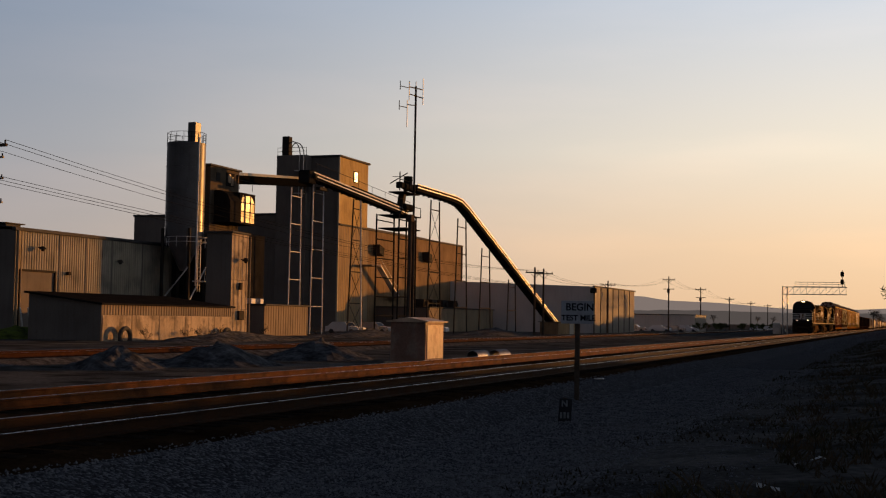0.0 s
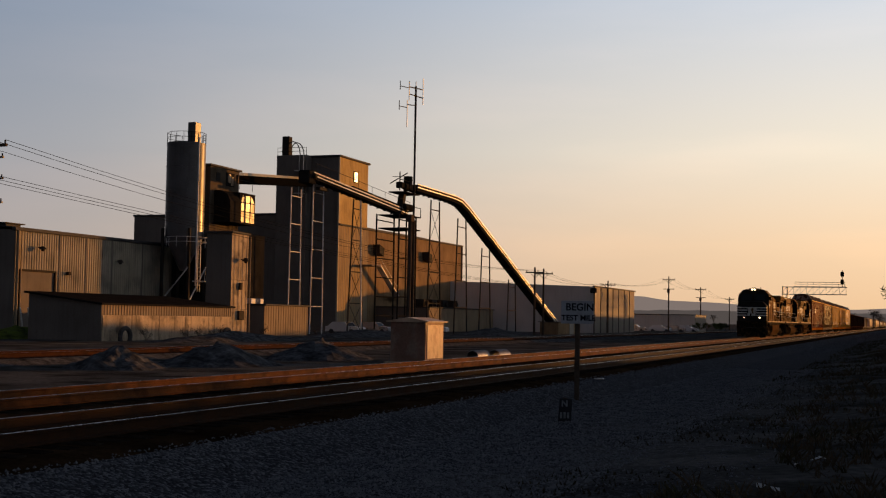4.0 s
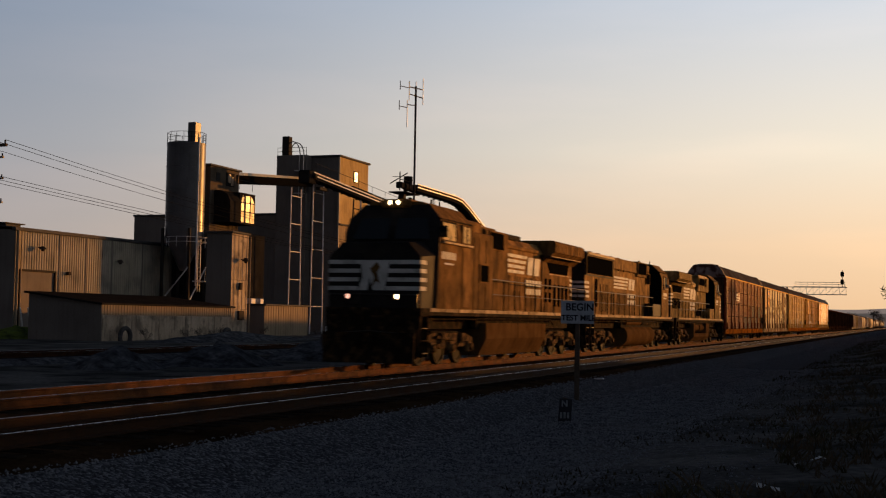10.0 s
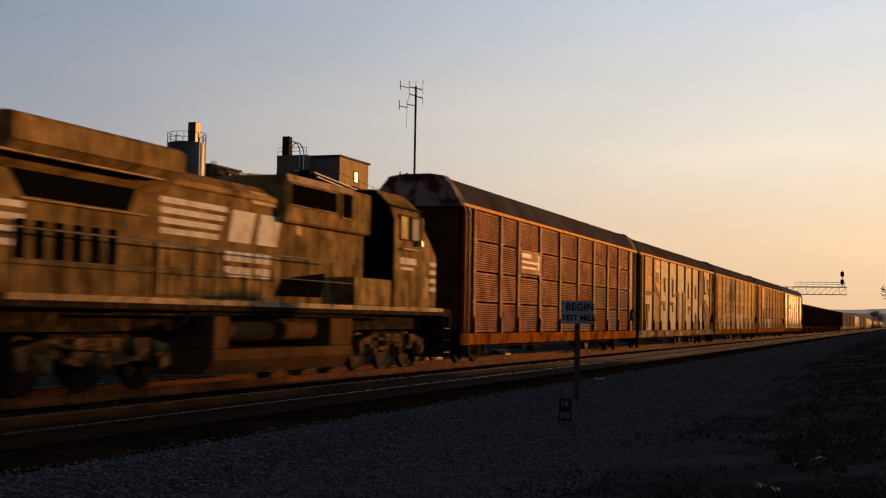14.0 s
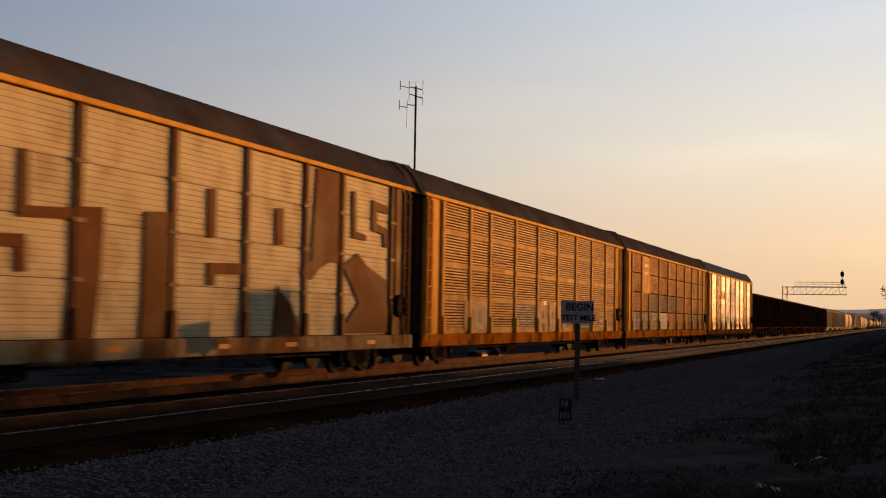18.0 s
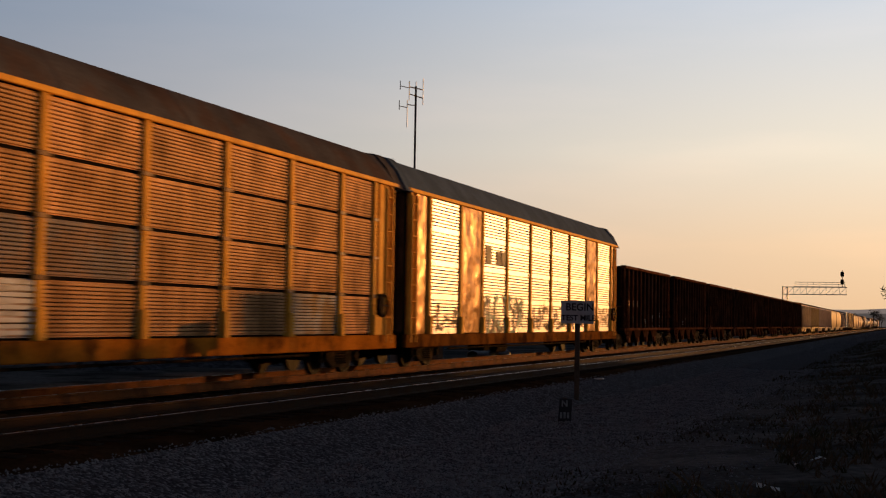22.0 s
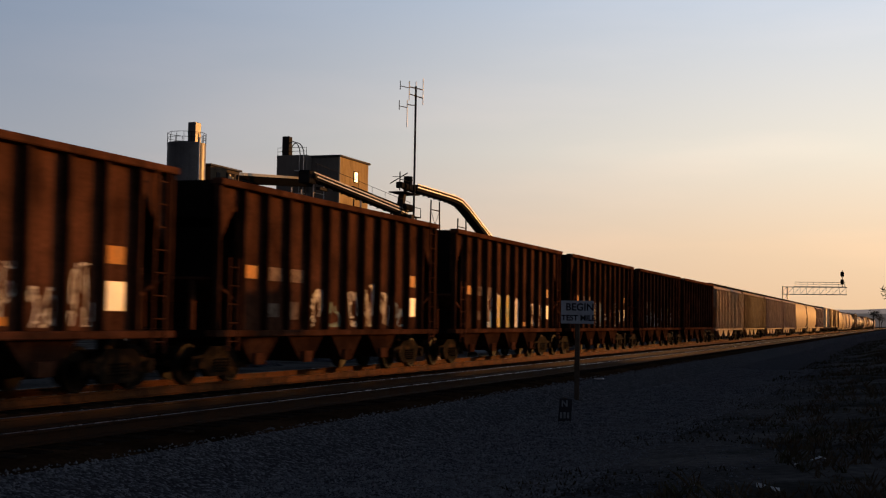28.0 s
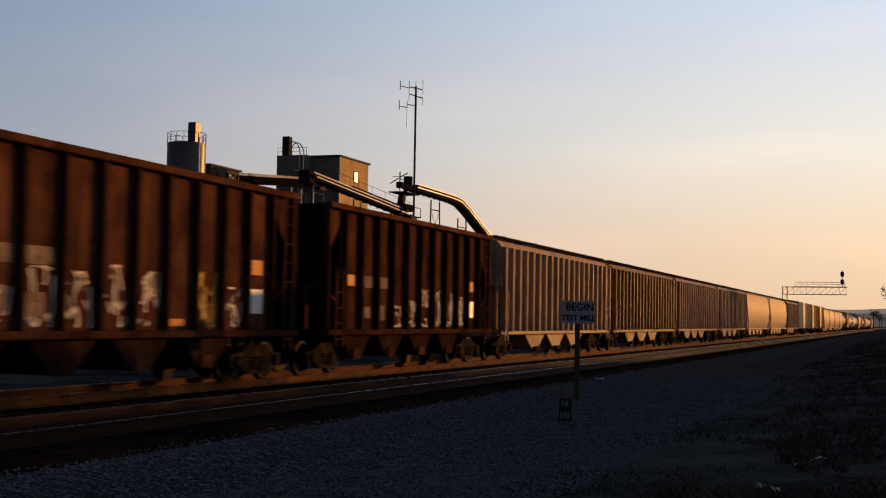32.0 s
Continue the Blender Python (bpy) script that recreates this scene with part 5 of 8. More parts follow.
for x, y in ((-39.5, 262), (-38.2, 266), (-35.8, 270), (-35.5, 275), (-37.5, 280), (-34, 290), (-33, 300), (-35, 305), (-31.5, 312), (-35, 330), (-33, 350), (-36, 380)):
    copy_thing(shrub, pose(x, y, -0.7, 0, 0, r.uniform(0, 360)))
weed = bare_tree("weed_bush", "dry twiggy weed against the shed wall", 1.6, 33, TWIG, 5)
weed.matrix_basis = pose(-49.6, 84.5, -0.6)
for x, y in ((-49.8, 83.0), (-49.4, 86.0), (-49.9, 88.5), (-50.1, 78.0), (-55.0, 105), (-53, 112)):
    copy_thing(weed, pose(x, y, -0.6, 0, 0, r.uniform(0, 360)))

# unseen bushes and trees, added to shade the nearest stretch of train
hedge = bare_tree("hedge_bush", "out-of-view twiggy bush added to break up the low sun", 2.3, 41, TWIG, 16)
hedge.matrix_basis = pose(9.8, 43.0, 2.2)
for i in range(34):
    y = 43.5 + i * 0.72
    copy_thing(hedge, pose(10.2 + r.uniform(-0.8, 2.0), y, 2.3 - 1.1 * smoothstep(56, 68, y), 0, 0, r.uniform(0, 360)))
young = bare_tree("young_tree", "out-of-view leafless tree added to break up the low sun", 6.2, 44, TWIG, 9)
young.matrix_basis = pose(10.8, 44.5, 2.4)
for x, y in ((11.5, 41.0), (12.8, 47.5)):
    copy_thing(young, pose(x, y, 2.4, 0, 0, r.uniform(0, 360)))

GRASS = mat("dead_grass", (0.045, 0.036, 0.022), 0.95, 0, 0.4, 1.0, 10.0, 0.0, second=(0.022, 0.028, 0.011), amount=0.7)
gr = Shape()
rg = np.random.RandomState(7)
for i in range(34000):
    y = 8 + 150 * rg.rand() ** 1.9
    x = -4.4 + 7.5 * rg.rand()
    if noise.noise((x * 0.5, y * 0.3, 4.0)) < -0.05 and x < 1:
        continue
    z = ground_z(x, y) - 0.02
    h = (0.02 + 0.08 * rg.rand() ** 2) * (1 + (0.6 if y > 45 else 0))
    a = rg.rand() * 6.28
    w = 0.012 + 0.02 * rg.rand() + (0.02 if y > 45 else 0)
    lx, ly = rg.normal(0, 0.4) * h, rg.normal(0, 0.4) * h
    gr.add([(x - math.cos(a) * w, y - math.sin(a) * w, z), (x + math.cos(a) * w, y + math.sin(a) * w, z), (x + lx, y + ly, z + h)], [(0, 1, 2)])
tagged(part("bank_grass", gr, GRASS, None), "dead and dark green grass on the bank", "grass", kind="stuff")

DRY_WEED = mat("dry_weed_stalk", (0.085, 0.062, 0.040), 0.9, 0, 0.4, 0.7, 10.0, 0.0, second=(0.035, 0.040, 0.018), amount=0.7, spec=0.02)
wd = Shape()
for i in range(3600):
    y = 8.5 + 75 * rg.rand() ** 2.0
    x = -2.9 + 5.5 * rg.rand()
    if noise.noise((x * 0.7, y * 0.35, 8.0)) < 0.28 - 0.26 * (x + 2.9):
        continue
    z, tall = ground_z(x, y) - 0.02, 0.07 + 0.22 * rg.rand() ** 2
    for k in range(9):
        a, w = rg.rand() * 6.28, 0.006 + 0.008 * rg.rand()
        h = tall * (0.4 + 0.6 * rg.rand())
        bx, by = x + rg.normal(0, 0.05), y + rg.normal(0, 0.05)
        lx, ly = rg.normal(0, 0.55) * h, rg.normal(0, 0.55) * h
        wd.add([(bx - math.cos(a) * w, by - math.sin(a) * w, z), (bx + math.cos(a) * w, by + math.sin(a) * w, z), (bx + lx * 0.5 + math.cos(a) * w, by + ly * 0.5 + math.sin(a) * w, z + h * 0.6), (bx + lx, by + ly, z + h)], [(0, 1, 2), (0, 2, 3)])
tagged(part("bank_weeds", wd, DRY_WEED, None), "tufts of dry brown weeds on the bank", "weeds", kind="stuff")

PAPER = mat("pale_litter", (0.55, 0.54, 0.52), 0.7, 0, 0.1, 5.0, 20.0, 0.0)
for x, y, a in ((-1.03, 17.1, 20), (-1.48, 14.5, 70), (-1.3, 14.2, 120), (-1.25, 16.4, 200)):
    s = Shape()
    w = 0.13 if a == 20 else 0.04
    s.add([(-w, -0.03, 0), (w * 0.4, -0.05, 0.03), (w, 0.02, 0.01), (w * 0.2, 0.06, 0.05), (-w * 0.6, 0.05, 0.0)], [(0, 1, 3), (1, 2, 3), (0, 3, 4)])
    tagged(part("litter_scrap", s, PAPER, None, at=pose(x, y, ground_z(x, y) + 0.05, 0, 0, a)), "small pale scrap of litter on the bank", "litter", "litter")

# ---------------- the train ----------------
TRAIN = []


def wheel_mesh(r, name):
    s = Shape()
    prof = [(0.0, 0.06), (r * 0.35, 0.07), (r * 0.8, 0.035), (r * 0.86, 0.07), (r, 0.07), (r * 1.01, -0.03), (r * 1.06, -0.07), (r * 0.86, -0.07), (0, -0.05)]
    n = 20
    v = [(x, p[0] * math.cos(k), p[0] * math.sin(k)) for k in (2 * math.pi * i / n for i in range(n)) for p in prof for x in (p[1],)]
    m = len(prof)
    f = [(i * m + j, i * m + j + 1, ((i + 1) % n) * m + j + 1, ((i + 1) % n) * m + j) for i in range(n) for j in range(m - 1)]
    s.add(v, f)
    return s.mesh(name, WHEEL, True)


WHEEL_CAR, WHEEL_LOCO = wheel_mesh(0.42, "wheel"), wheel_mesh(0.52, "wheel")
AXLE = Shape().cyl((-0.75, 0, 0), (0.75, 0, 0), 0.085, 8).mesh("axle", DIRTY_BLACK)
# freight truck side frame: arched casting with journal ends and spring nest
_fr = Shape().prism([(-1.15, 0.3), (-1.15, 0.58), (-0.7, 0.62), (-0.42, 0.78), (0.42, 0.78), (0.7, 0.62), (1.15, 0.58), (1.15, 0.3), (0.72, 0.34), (0.5, 0.16), (-0.5, 0.16), (-0.72, 0.34)], "x", 0.92, 1.08)
for _y in (-0.88, 0.88):
    _fr.cyl((1.02, _y, 0.44), (1.16, _y, 0.44), 0.11, 10)
FRAME_R = _fr.mesh("side_frame", DIRTY_BLACK)
FRAME_L = Shape().prism([(-1.15, 0.3), (-1.15, 0.58), (-0.42, 0.78), (0.42, 0.78), (1.15, 0.58), (1.15, 0.3), (0.5, 0.16), (-0.5, 0.16)], "x", -1.08, -0.92).mesh("side_frame", DIRTY_BLACK)
_sp = Shape().tube([(0.075 * math.cos(k * 0.9), 0.075 * math.sin(k * 0.9), 0.26 + 0.0088 * k) for k in range(30)], 0.02, 5)
SPRING = _sp.mesh("spring", WHEEL)
BOLSTER = Shape().box(-1.0, 1.0, -0.22, 0.22, 0.45, 0.75, 0.04).mesh("truck", DIRTY_BLACK)


def car_truck(parent, y):
    t = part("truck", BOLSTER, None, parent, at=(0, y, 0))
    part("side_frame", FRAME_R, None, t)
    part("side_frame", FRAME_L, None, t)
    for a in (-0.22, 0.0, 0.22):
        part("spring", SPRING, None, t, at=(1.05, a, 0))
    for a in (-0.88, 0.88):
        part("axle", AXLE, None, t, at=(0, a, 0.42))
        for s in (0, 180):
            part("wheel", WHEEL_CAR, None, t, at=pose(0.74 if s == 0 else -0.74, a, 0.42, 0, 0, s))


_lf = Shape().prism([(-2.35, 0.42), (-2.35, 0.82), (-1.5, 0.98), (1.5, 0.98), (2.35, 0.82), (2.35, 0.42), (1.95, 0.5), (1.3, 0.62), (0.7, 0.5), (0.4, 0.5), (0, 0.62), (-0.4, 0.5), (-0.7, 0.5), (-1.3, 0.62), (-1.95, 0.5)], "x", 0.98, 1.14)
for _y in (-1.75, 0, 1.75):
    _lf.box(1.1, 1.26, _y - 0.2, _y + 0.2, 0.38, 0.72, 0.03).cyl((1.26, _y, 0.53), (1.34, _y, 0.53), 0.12, 10)
for _y in (-0.95, 0.95):
    _lf.cyl((1.2, _y, 0.66), (1.2, _y, 0.98), 0.09, 8).box(1.12, 1.24, _y - 0.3, _y + 0.3, 0.56, 0.66)
_lf.cyl((1.22, -1.4, 0.86), (1.22, 0.2, 0.78), 0.05, 6)
LFRAME_R = _lf.mesh("side_frame", TRUCK_GILT)
LFRAME_L = Shape().box(-1.14, -0.98, -2.35, 2.35, 0.45, 0.95, 0.05).mesh("side_frame", DIRTY_BLACK)
LBOLSTER = Shape().box(-0.98, 0.98, -1.2, 1.2, 0.6, 1.05, 0.05).mesh("truck", DIRTY_BLACK)


def loco_truck(parent, y):
    t = part("truck", LBOLSTER, None, parent, at=(0, y, 0))
    part("side_frame", LFRAME_R, None, t)
    part("side_frame", LFRAME_L, None, t)
    for a in (-1.75, 0, 1.75):
        part("axle", AXLE, None, t, at=(0, a, 0.52))
        for s in (0, 180):
            part("wheel", WHEEL_LOCO, None, t, at=pose(0.74 if s == 0 else -0.74, a, 0.52, 0, 0, s))


def coupler(parent, y, d):
    s = Shape().box(-0.09, 0.09, min(y, y + d * 0.55), max(y, y + d * 0.55), 0.72, 0.98, 0.02).box(-0.2, 0.2, min(y + d * 0.42, y + d * 0.62), max(y + d * 0.42, y + d * 0.62), 0.68, 1.0, 0.05)
    part("coupler", s, DIRTY_BLACK, parent)


# ---- locomotives ----
def white_bars(parent, name, x, rows, label):
    """Pale painted bars on a side, one mesh a bar."""
    for y0, y1, z0, z1 in rows:
        part(name, Shape().box(x, x + 0.006, y0, y1, z0, z1), DULL_WHITE, parent, label)


def side_emblem(parent, x, y0, y1, y2, z0, z1, word):
    """White speed stripes running into two slanted block shapes, and two rows of bars below."""
    h = (z1 - z0) / 7.6
    for i in range(4):
        z = z0 + 2.2 * i * h
        part("white_stripe", Shape().box(x, x + 0.006, y0, y1 - 0.12 * (3 - i), z, z + h * 1.3), DULL_WHITE, parent, "white painted stripe")
    m = y1 + 0.08
    w = (y2 - m) / 2
    for a in (m, m + w + 0.05):
        part("emblem_block", Shape().prism([(a, z0), (a + w * 0.8, z0), (a + w, z1), (a + w * 0.16, z1)], "x", x, x + 0.006), DULL_WHITE, parent, "white slanted block of the emblem")
    for k, (a, b) in enumerate(word):
        for j in range(5):
            u = a + (b - a) * j / 5
            part("word_bar", Shape().box(x, x + 0.042, u, u + (b - a) / 5 - 0.07, z0 - 0.42 - 0.33 * k, z0 - 0.2 - 0.33 * k), DULL_WHITE, parent, "pale painted bar")


def handrail(parent, y0, y1, x, z0, step=1.3):
    post = Shape().cyl((0, 0, 0), (0, 0, 1.05), 0.02, 6).mesh("stanchion", DIRTY_BLACK)
    k = max(1, round((y1 - y0) / step))
    for i in range(k + 1):
        part("stanchion", post, None, parent, at=(x, y0 + (y1 - y0) * i / k, z0))
    for z, rr in ((1.05, 0.022), (0.55, 0.012)):
        part("handrail", Shape().cyl((x, y0, z0 + z), (x, y1, z0 + z), rr, 6), RAIL_PAINT, parent)


def steps(parent, y, d):
    s = Shape()
    for e in (0, 0.5):
        s.box(1.04, 1.5, y + d * e - 0.015, y + d * e + 0.015, 0.3, 1.6)
    for i in range(4):
        z = 0.4 + i * 0.36
        s.box(1.05, 1.5, min(y, y + d * 0.5), max(y, y + d * 0.5), z, z + 0.035)
        if i in (0, 2):
            part("step_edge", Shape().box(1.5, 1.512, min(y, y + d * 0.5) + 0.06, max(y, y + d * 0.5) - 0.06, z, z + 0.03), EDGE_PALE, parent, "pale step edge")
    part("steps", s, DIRTY_BLACK, parent)


def hood_doors(parent, x, y0, y1, z0, z1, w):
    n = max(1, round((y1 - y0) / w))
    w = (y1 - y0) / n
    me = Shape().box(0, 0.035, 0.03, w - 0.03, 0, z1 - z0, 0.014).box(0.03, 0.07, w - 0.16, w - 0.1, (z1 - z0) * 0.4, (z1 - z0) * 0.55).mesh("hood_door", LOCO_GILT)
    for i in range(n):
        part("hood_door", me, None, parent, at=(x, y0 + i * w, z0))


def grille(parent, x, y0, y1, z0, z1, n=8, rim=0.05):
    g = part("grille", Shape().box(x - 0.02, x + 0.012, y0, y1, z0, z1), GRILLE, parent, "black louvred air intake")
    for i in range(n):
        z = z0 + (z1 - z0) * (i + 0.5) / n
        part("louvre", Shape().box(x + 0.012, x + 0.03, y0 + 0.04, y1 - 0.04, z - 0.012, z + 0.012), GRILLE, g)
    part("grille_frame", Shape().ring(x, x + 0.04, y0, y1, z0, z1, rim), LOCO_GILT, g)


def slots(parent, x, y0, y1, z0, z1, n):
    """Row of dark upright louvred doors."""
    w = (y1 - y0) / n
    for i in range(n):
        part("door_slot", Shape().box(x - 0.01, x + 0.014, y0 + i * w + w * 0.22, y0 + i * w + w * 0.78, z0, z1, 0.004), GRILLE, parent, "dark louvred door slot")


def loco_base(body, a, b, tank0, tank1, kind, trucks):
    part("underframe", Shape().box(-1.5, 1.5, a, b, 1.5, 1.72, 0.02).box(-0.9, 0.9, a + 0.5, b - 0.5, 1.1, 1.5), DIRTY_BLACK, body)
    n = round((b - a - 1.6) / 1.3)
    w = (b - a - 1.6) / n
    for i in range(n):
        part("sill_edge", Shape().box(1.5, 1.512, a + 0.8 + i * w + 0.03, a + 0.8 + (i + 1) * w - 0.03, 1.62, 1.73), EDGE_PALE, body, "pale edge of the walkway")
    part("tank_saddle", Shape().box(-1.2, 1.2, tank0 - 0.3, tank1 + 0.3, 1.1, 1.5), DIRTY_BLACK, body)
    if kind == "round":
        prof = [(1.05, 1.2), (1.28, 1.12), (1.42, 0.95), (1.47, 0.72), (1.42, 0.46), (1.25, 0.26), (0.95, 0.16)]
        part("fuel_tank", Shape().prism(prof + [(-x, z) for x, z in reversed(prof)], "y", tank0, tank1), DUSTY, body, "dusty fuel tank with a rounded side", smooth=True)
        part("air_tank", Shape().cyl((1.25, tank0 + 0.2, 1.4), (1.25, tank0 + 4.0, 1.4), 0.15, 12), DUSTY, body, smooth=True)
        part("air_tank", Shape().cyl((1.25, tank0 + 4.4, 1.36), (1.25, tank1 - 0.5, 1.36), 0.12, 12), DIRTY_BLACK, body, smooth=True)
    elif kind == "slanted":
        prof = [(1.46, 1.3), (1.46, 0.78), (1.18, 0.22)]
        part("fuel_tank", Shape().prism(prof + [(-x, z) for x, z in reversed(prof)], "y", tank0, tank1), DUSTY, body, "large dusty fuel tank with a slanted bottom")
        part("tank_seam", Shape().box(1.46, 1.475, (tank0 + tank1) / 2 - 0.05, (tank0 + tank1) / 2 + 0.05, 0.78, 1.3), DUSTY, body)
    else:
        low = [(1.42, 0.72), (1.42, 0.5), (1.15, 0.2)]
        part("fuel_tank", Shape().prism(low + [(-x, z) for x, z in reversed(low)], "y", tank0, tank1), DUSTY, body, "dusty fuel tank below an open bay")
        for u, v in ((tank0, tank0 + 0.6), (tank1 - 1.3, tank1)):
            part("tank_tower", Shape().box(-1.42, 1.42, u, v, 0.72, 1.4, 0.03), DUSTY, body)
        for u, v in ((tank0 + 0.75, tank0 + 2.7), (tank0 + 3.3, tank0 + 4.9)):
            part("air_tank", Shape().cyl((1.15, u, 1.1), (1.15, v, 1.1), 0.22, 14), DUSTY, body, "dusty air reservoir", smooth=True)
    for y, d in ((a, 1), (b, -1)):
        part("pilot", Shape().prism([(-1.4, 0.25), (1.4, 0.25), (1.5, 1.5), (-1.5, 1.5)], "y", min(y, y + d * 0.12), max(y, y + d * 0.12)), DIRTY_BLACK, body)
        steps(body, y + d * 0.14, d)
        coupler(body, y, -d)
        part("cut_lever", Shape().path([(-1.3, y - d * 0.1, 0.95), (0, y - d * 0.25, 1.05), (1.3, y - d * 0.1, 0.95)], 0.018, 5), RAIL_PAINT, body)
        for x in (-0.5, -0.35, 0.35, 0.5):
            part("air_hose", Shape().path([(x, y - d * 0.02, 1.0), (x, y - d * 0.2, 0.75), (x * 0.9, y - d * 0.22, 0.4)], 0.025, 6), DIRTY_BLACK, body)
    for y in trucks:
        loco_truck(body, y)
    part("sill_piping", Shape().path([(1.38, trucks[0], 1.42), (1.38, trucks[1], 1.42)], 0.03, 6), DIRTY_BLACK, body)
    part("cable_run", Shape().path([(1.44, trucks[0] + 2.2, 1.25), (1.44, trucks[0] + 2.6, 1.45), (1.44, trucks[1] - 2.6, 1.45), (1.44, trucks[1] - 2.2, 1.25)], 0.025, 6), DIRTY_BLACK, body)


def antennas(body, y, z):
    part("roof_horn", Shape().cyl((-0.2, y, z + 0.12), (-0.2, y - 0.45, z + 0.14), 0.03, 8, 0.08).cyl((0.0, y, z + 0.16), (0.0, y - 0.35, z + 0.18), 0.03, 8, 0.07).cyl((0.1, y, z), (0.1, y, z + 0.16), 0.02, 6), DIRTY_BLACK, body)
    part("antenna", Shape().cyl((0.5, y + 0.4, z), (0.5, y + 0.4, z + 0.25), 0.03, 6), DIRTY_BLACK, body)
    part("antenna_dome", Shape().cyl((0.3, y + 0.9, z), (0.3, y + 0.9, z + 0.12), 0.16, 12, 0.08), DUSTY, body, smooth=True)


def radiator_wing(b, y0, y1, hood_x):
    """Flared radiator housing with a bright drip lip and a black intake under it."""
    part("radiator_wing", Shape().prism([(-hood_x, 3.75), (hood_x, 3.75), (1.46, 4.12), (1.5, 4.14), (1.5, 4.52), (1.38, 4.6), (-1.38, 4.6), (-1.5, 4.52), (-1.5, 4.12)], "y", y0, y1), LOCO_GILT, b, "flared radiator housing over the hood")
    part("drip_lip", Shape().box(1.44, 1.52, y0 - 0.5, y1 - 0.7, 3.92, 3.96, 0.01), EDGE_PALE, b, "thin pale lip under the housing")
    part("lip_web", Shape().prism([(hood_x, 3.9), (1.44, 3.93), (1.44, 3.97), (hood_x, 4.0)], "y", y0 - 0.4, y1 - 0.8), DIRTY_BLACK, b)
    part("radiator_intake", Shape().prism([(y0 + 1.0, 3.34), (y1 - 1.05, 3.34), (y1 - 0.75, 3.9), (y0 + 0.45, 3.9)], "x", hood_x - 0.05, hood_x + 0.012), GRILLE, b, "black radiator intake")
    part("intake_ledge", Shape().box(hood_x, hood_x + 0.05, y0 + 0.8, y1 - 0.5, 3.27, 3.31, 0.008), EDGE_PALE, b)
    for i in range(7):
        y = y0 + 0.2 + i * (y1 - y0 - 0.4) / 6
        part("wing_seam", Shape().box(1.498, 1.512, y - 0.02, y + 0.02, 4.16, 4.5), LOCO_GILT, b)


def wide_cab_locomotive():
    """Lead unit: wide nose, long hood behind, radiator wings at its end."""
    b = thing("locomotive", "black six-axle freight locomotive with white nose stripes and lit headlights", "locomotive", group="locomotives")
    loco_base(b, -0.3, 20.7, 6.0, 13.5, "slanted", (3.2, 16.9))
    NF = -0.17
    nose = [(-1.45, 1.72), (1.45, 1.72), (1.45, 3.2), (1.05, 3.62), (-1.05, 3.62), (-1.45, 3.2)]
    v = [(x, NF, z) for x, z in nose] + [(x, 1.3, z + (0.12 if z > 3 else 0)) for x, z in nose]
    n = len(nose)
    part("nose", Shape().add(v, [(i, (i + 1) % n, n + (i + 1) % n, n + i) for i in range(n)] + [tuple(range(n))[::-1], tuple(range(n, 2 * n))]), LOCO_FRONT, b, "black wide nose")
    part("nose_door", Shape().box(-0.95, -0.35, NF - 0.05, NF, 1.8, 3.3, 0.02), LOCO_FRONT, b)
    for i in range(4):
        z = 2.22 + i * 0.255
        for x0, x1 in ((-1.45, -0.52 + 0.04 * i), (0.36 + 0.05 * i, 1.45)):
            part("nose_stripe", Shape().box(x0, x1, NF - 0.056, NF - 0.002, z, z + 0.12), DULL_WHITE, b, "white painted nose stripe")
        part("nose_stripe", Shape().box(1.45, 1.458, NF, NF + 0.42, z, z + 0.12), DULL_WHITE, b, "white painted nose stripe")
    part("nose_emblem", Shape().prism([(-0.5, 2.22), (-0.2, 2.22), (-0.14, 2.6), (-0.02, 2.22), (0.32, 2.22), (0.44, 2.7), (0.5, 3.1), (-0.42, 3.1), (-0.36, 2.6)], "y", NF - 0.06, NF - 0.054), DULL_WHITE, b, "pale emblem shape on the nose")
    part("emblem_figure", Shape().prism([(-0.1, 2.25), (0.02, 2.6), (-0.12, 2.85), (0.1, 3.05), (0.2, 2.9), (0.1, 2.75), (0.2, 2.4), (0.08, 2.5)], "y", NF - 0.066, NF - 0.06), LOCO_GILT, b, "dark shape in the emblem")
    cab = [(-1.54, 1.72), (1.54, 1.72), (1.54, 4.0), (1.47, 4.44), (1.06, 4.88), (-1.06, 4.88), (-1.47, 4.44), (-1.54, 4.0)]
    v = [(x, 0.95 + max(0.0, (z - 3.5)) * 0.42, z) for x, z in cab] + [(x, 4.3, z) for x, z in cab]
    n = len(cab)
    part("cab", Shape().add(v, [(i, (i + 1) % n, n + (i + 1) % n, n + i) for i in range(n)] + [tuple(range(n))[::-1], tuple(range(n, 2 * n))]), LOCO_GILT, b)
    ring = [(x, 0.95 + max(0.0, (z - 3.5)) * 0.42, z) for x, z in cab]
    # thin black plate keeps the sides' painted gold off the unlit front
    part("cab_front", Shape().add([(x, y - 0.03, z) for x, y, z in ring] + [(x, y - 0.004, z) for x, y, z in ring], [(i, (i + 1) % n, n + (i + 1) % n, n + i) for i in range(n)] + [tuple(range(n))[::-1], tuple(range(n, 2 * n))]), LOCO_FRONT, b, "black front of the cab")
    for x0, x1 in ((-1.25, -0.12), (0.12, 1.25)):
        part("windshield", Shape().add([(x0, 1.03, 3.8), (x1, 1.05, 3.8), (x1 * (0.85 if x1 > 0.5 else 1), 1.3, 4.45), (x0 * (0.85 if x0 < -0.5 else 1), 1.3, 4.45)], [(0, 1, 2, 3)]), GLASS, b, "dark windshield pane")
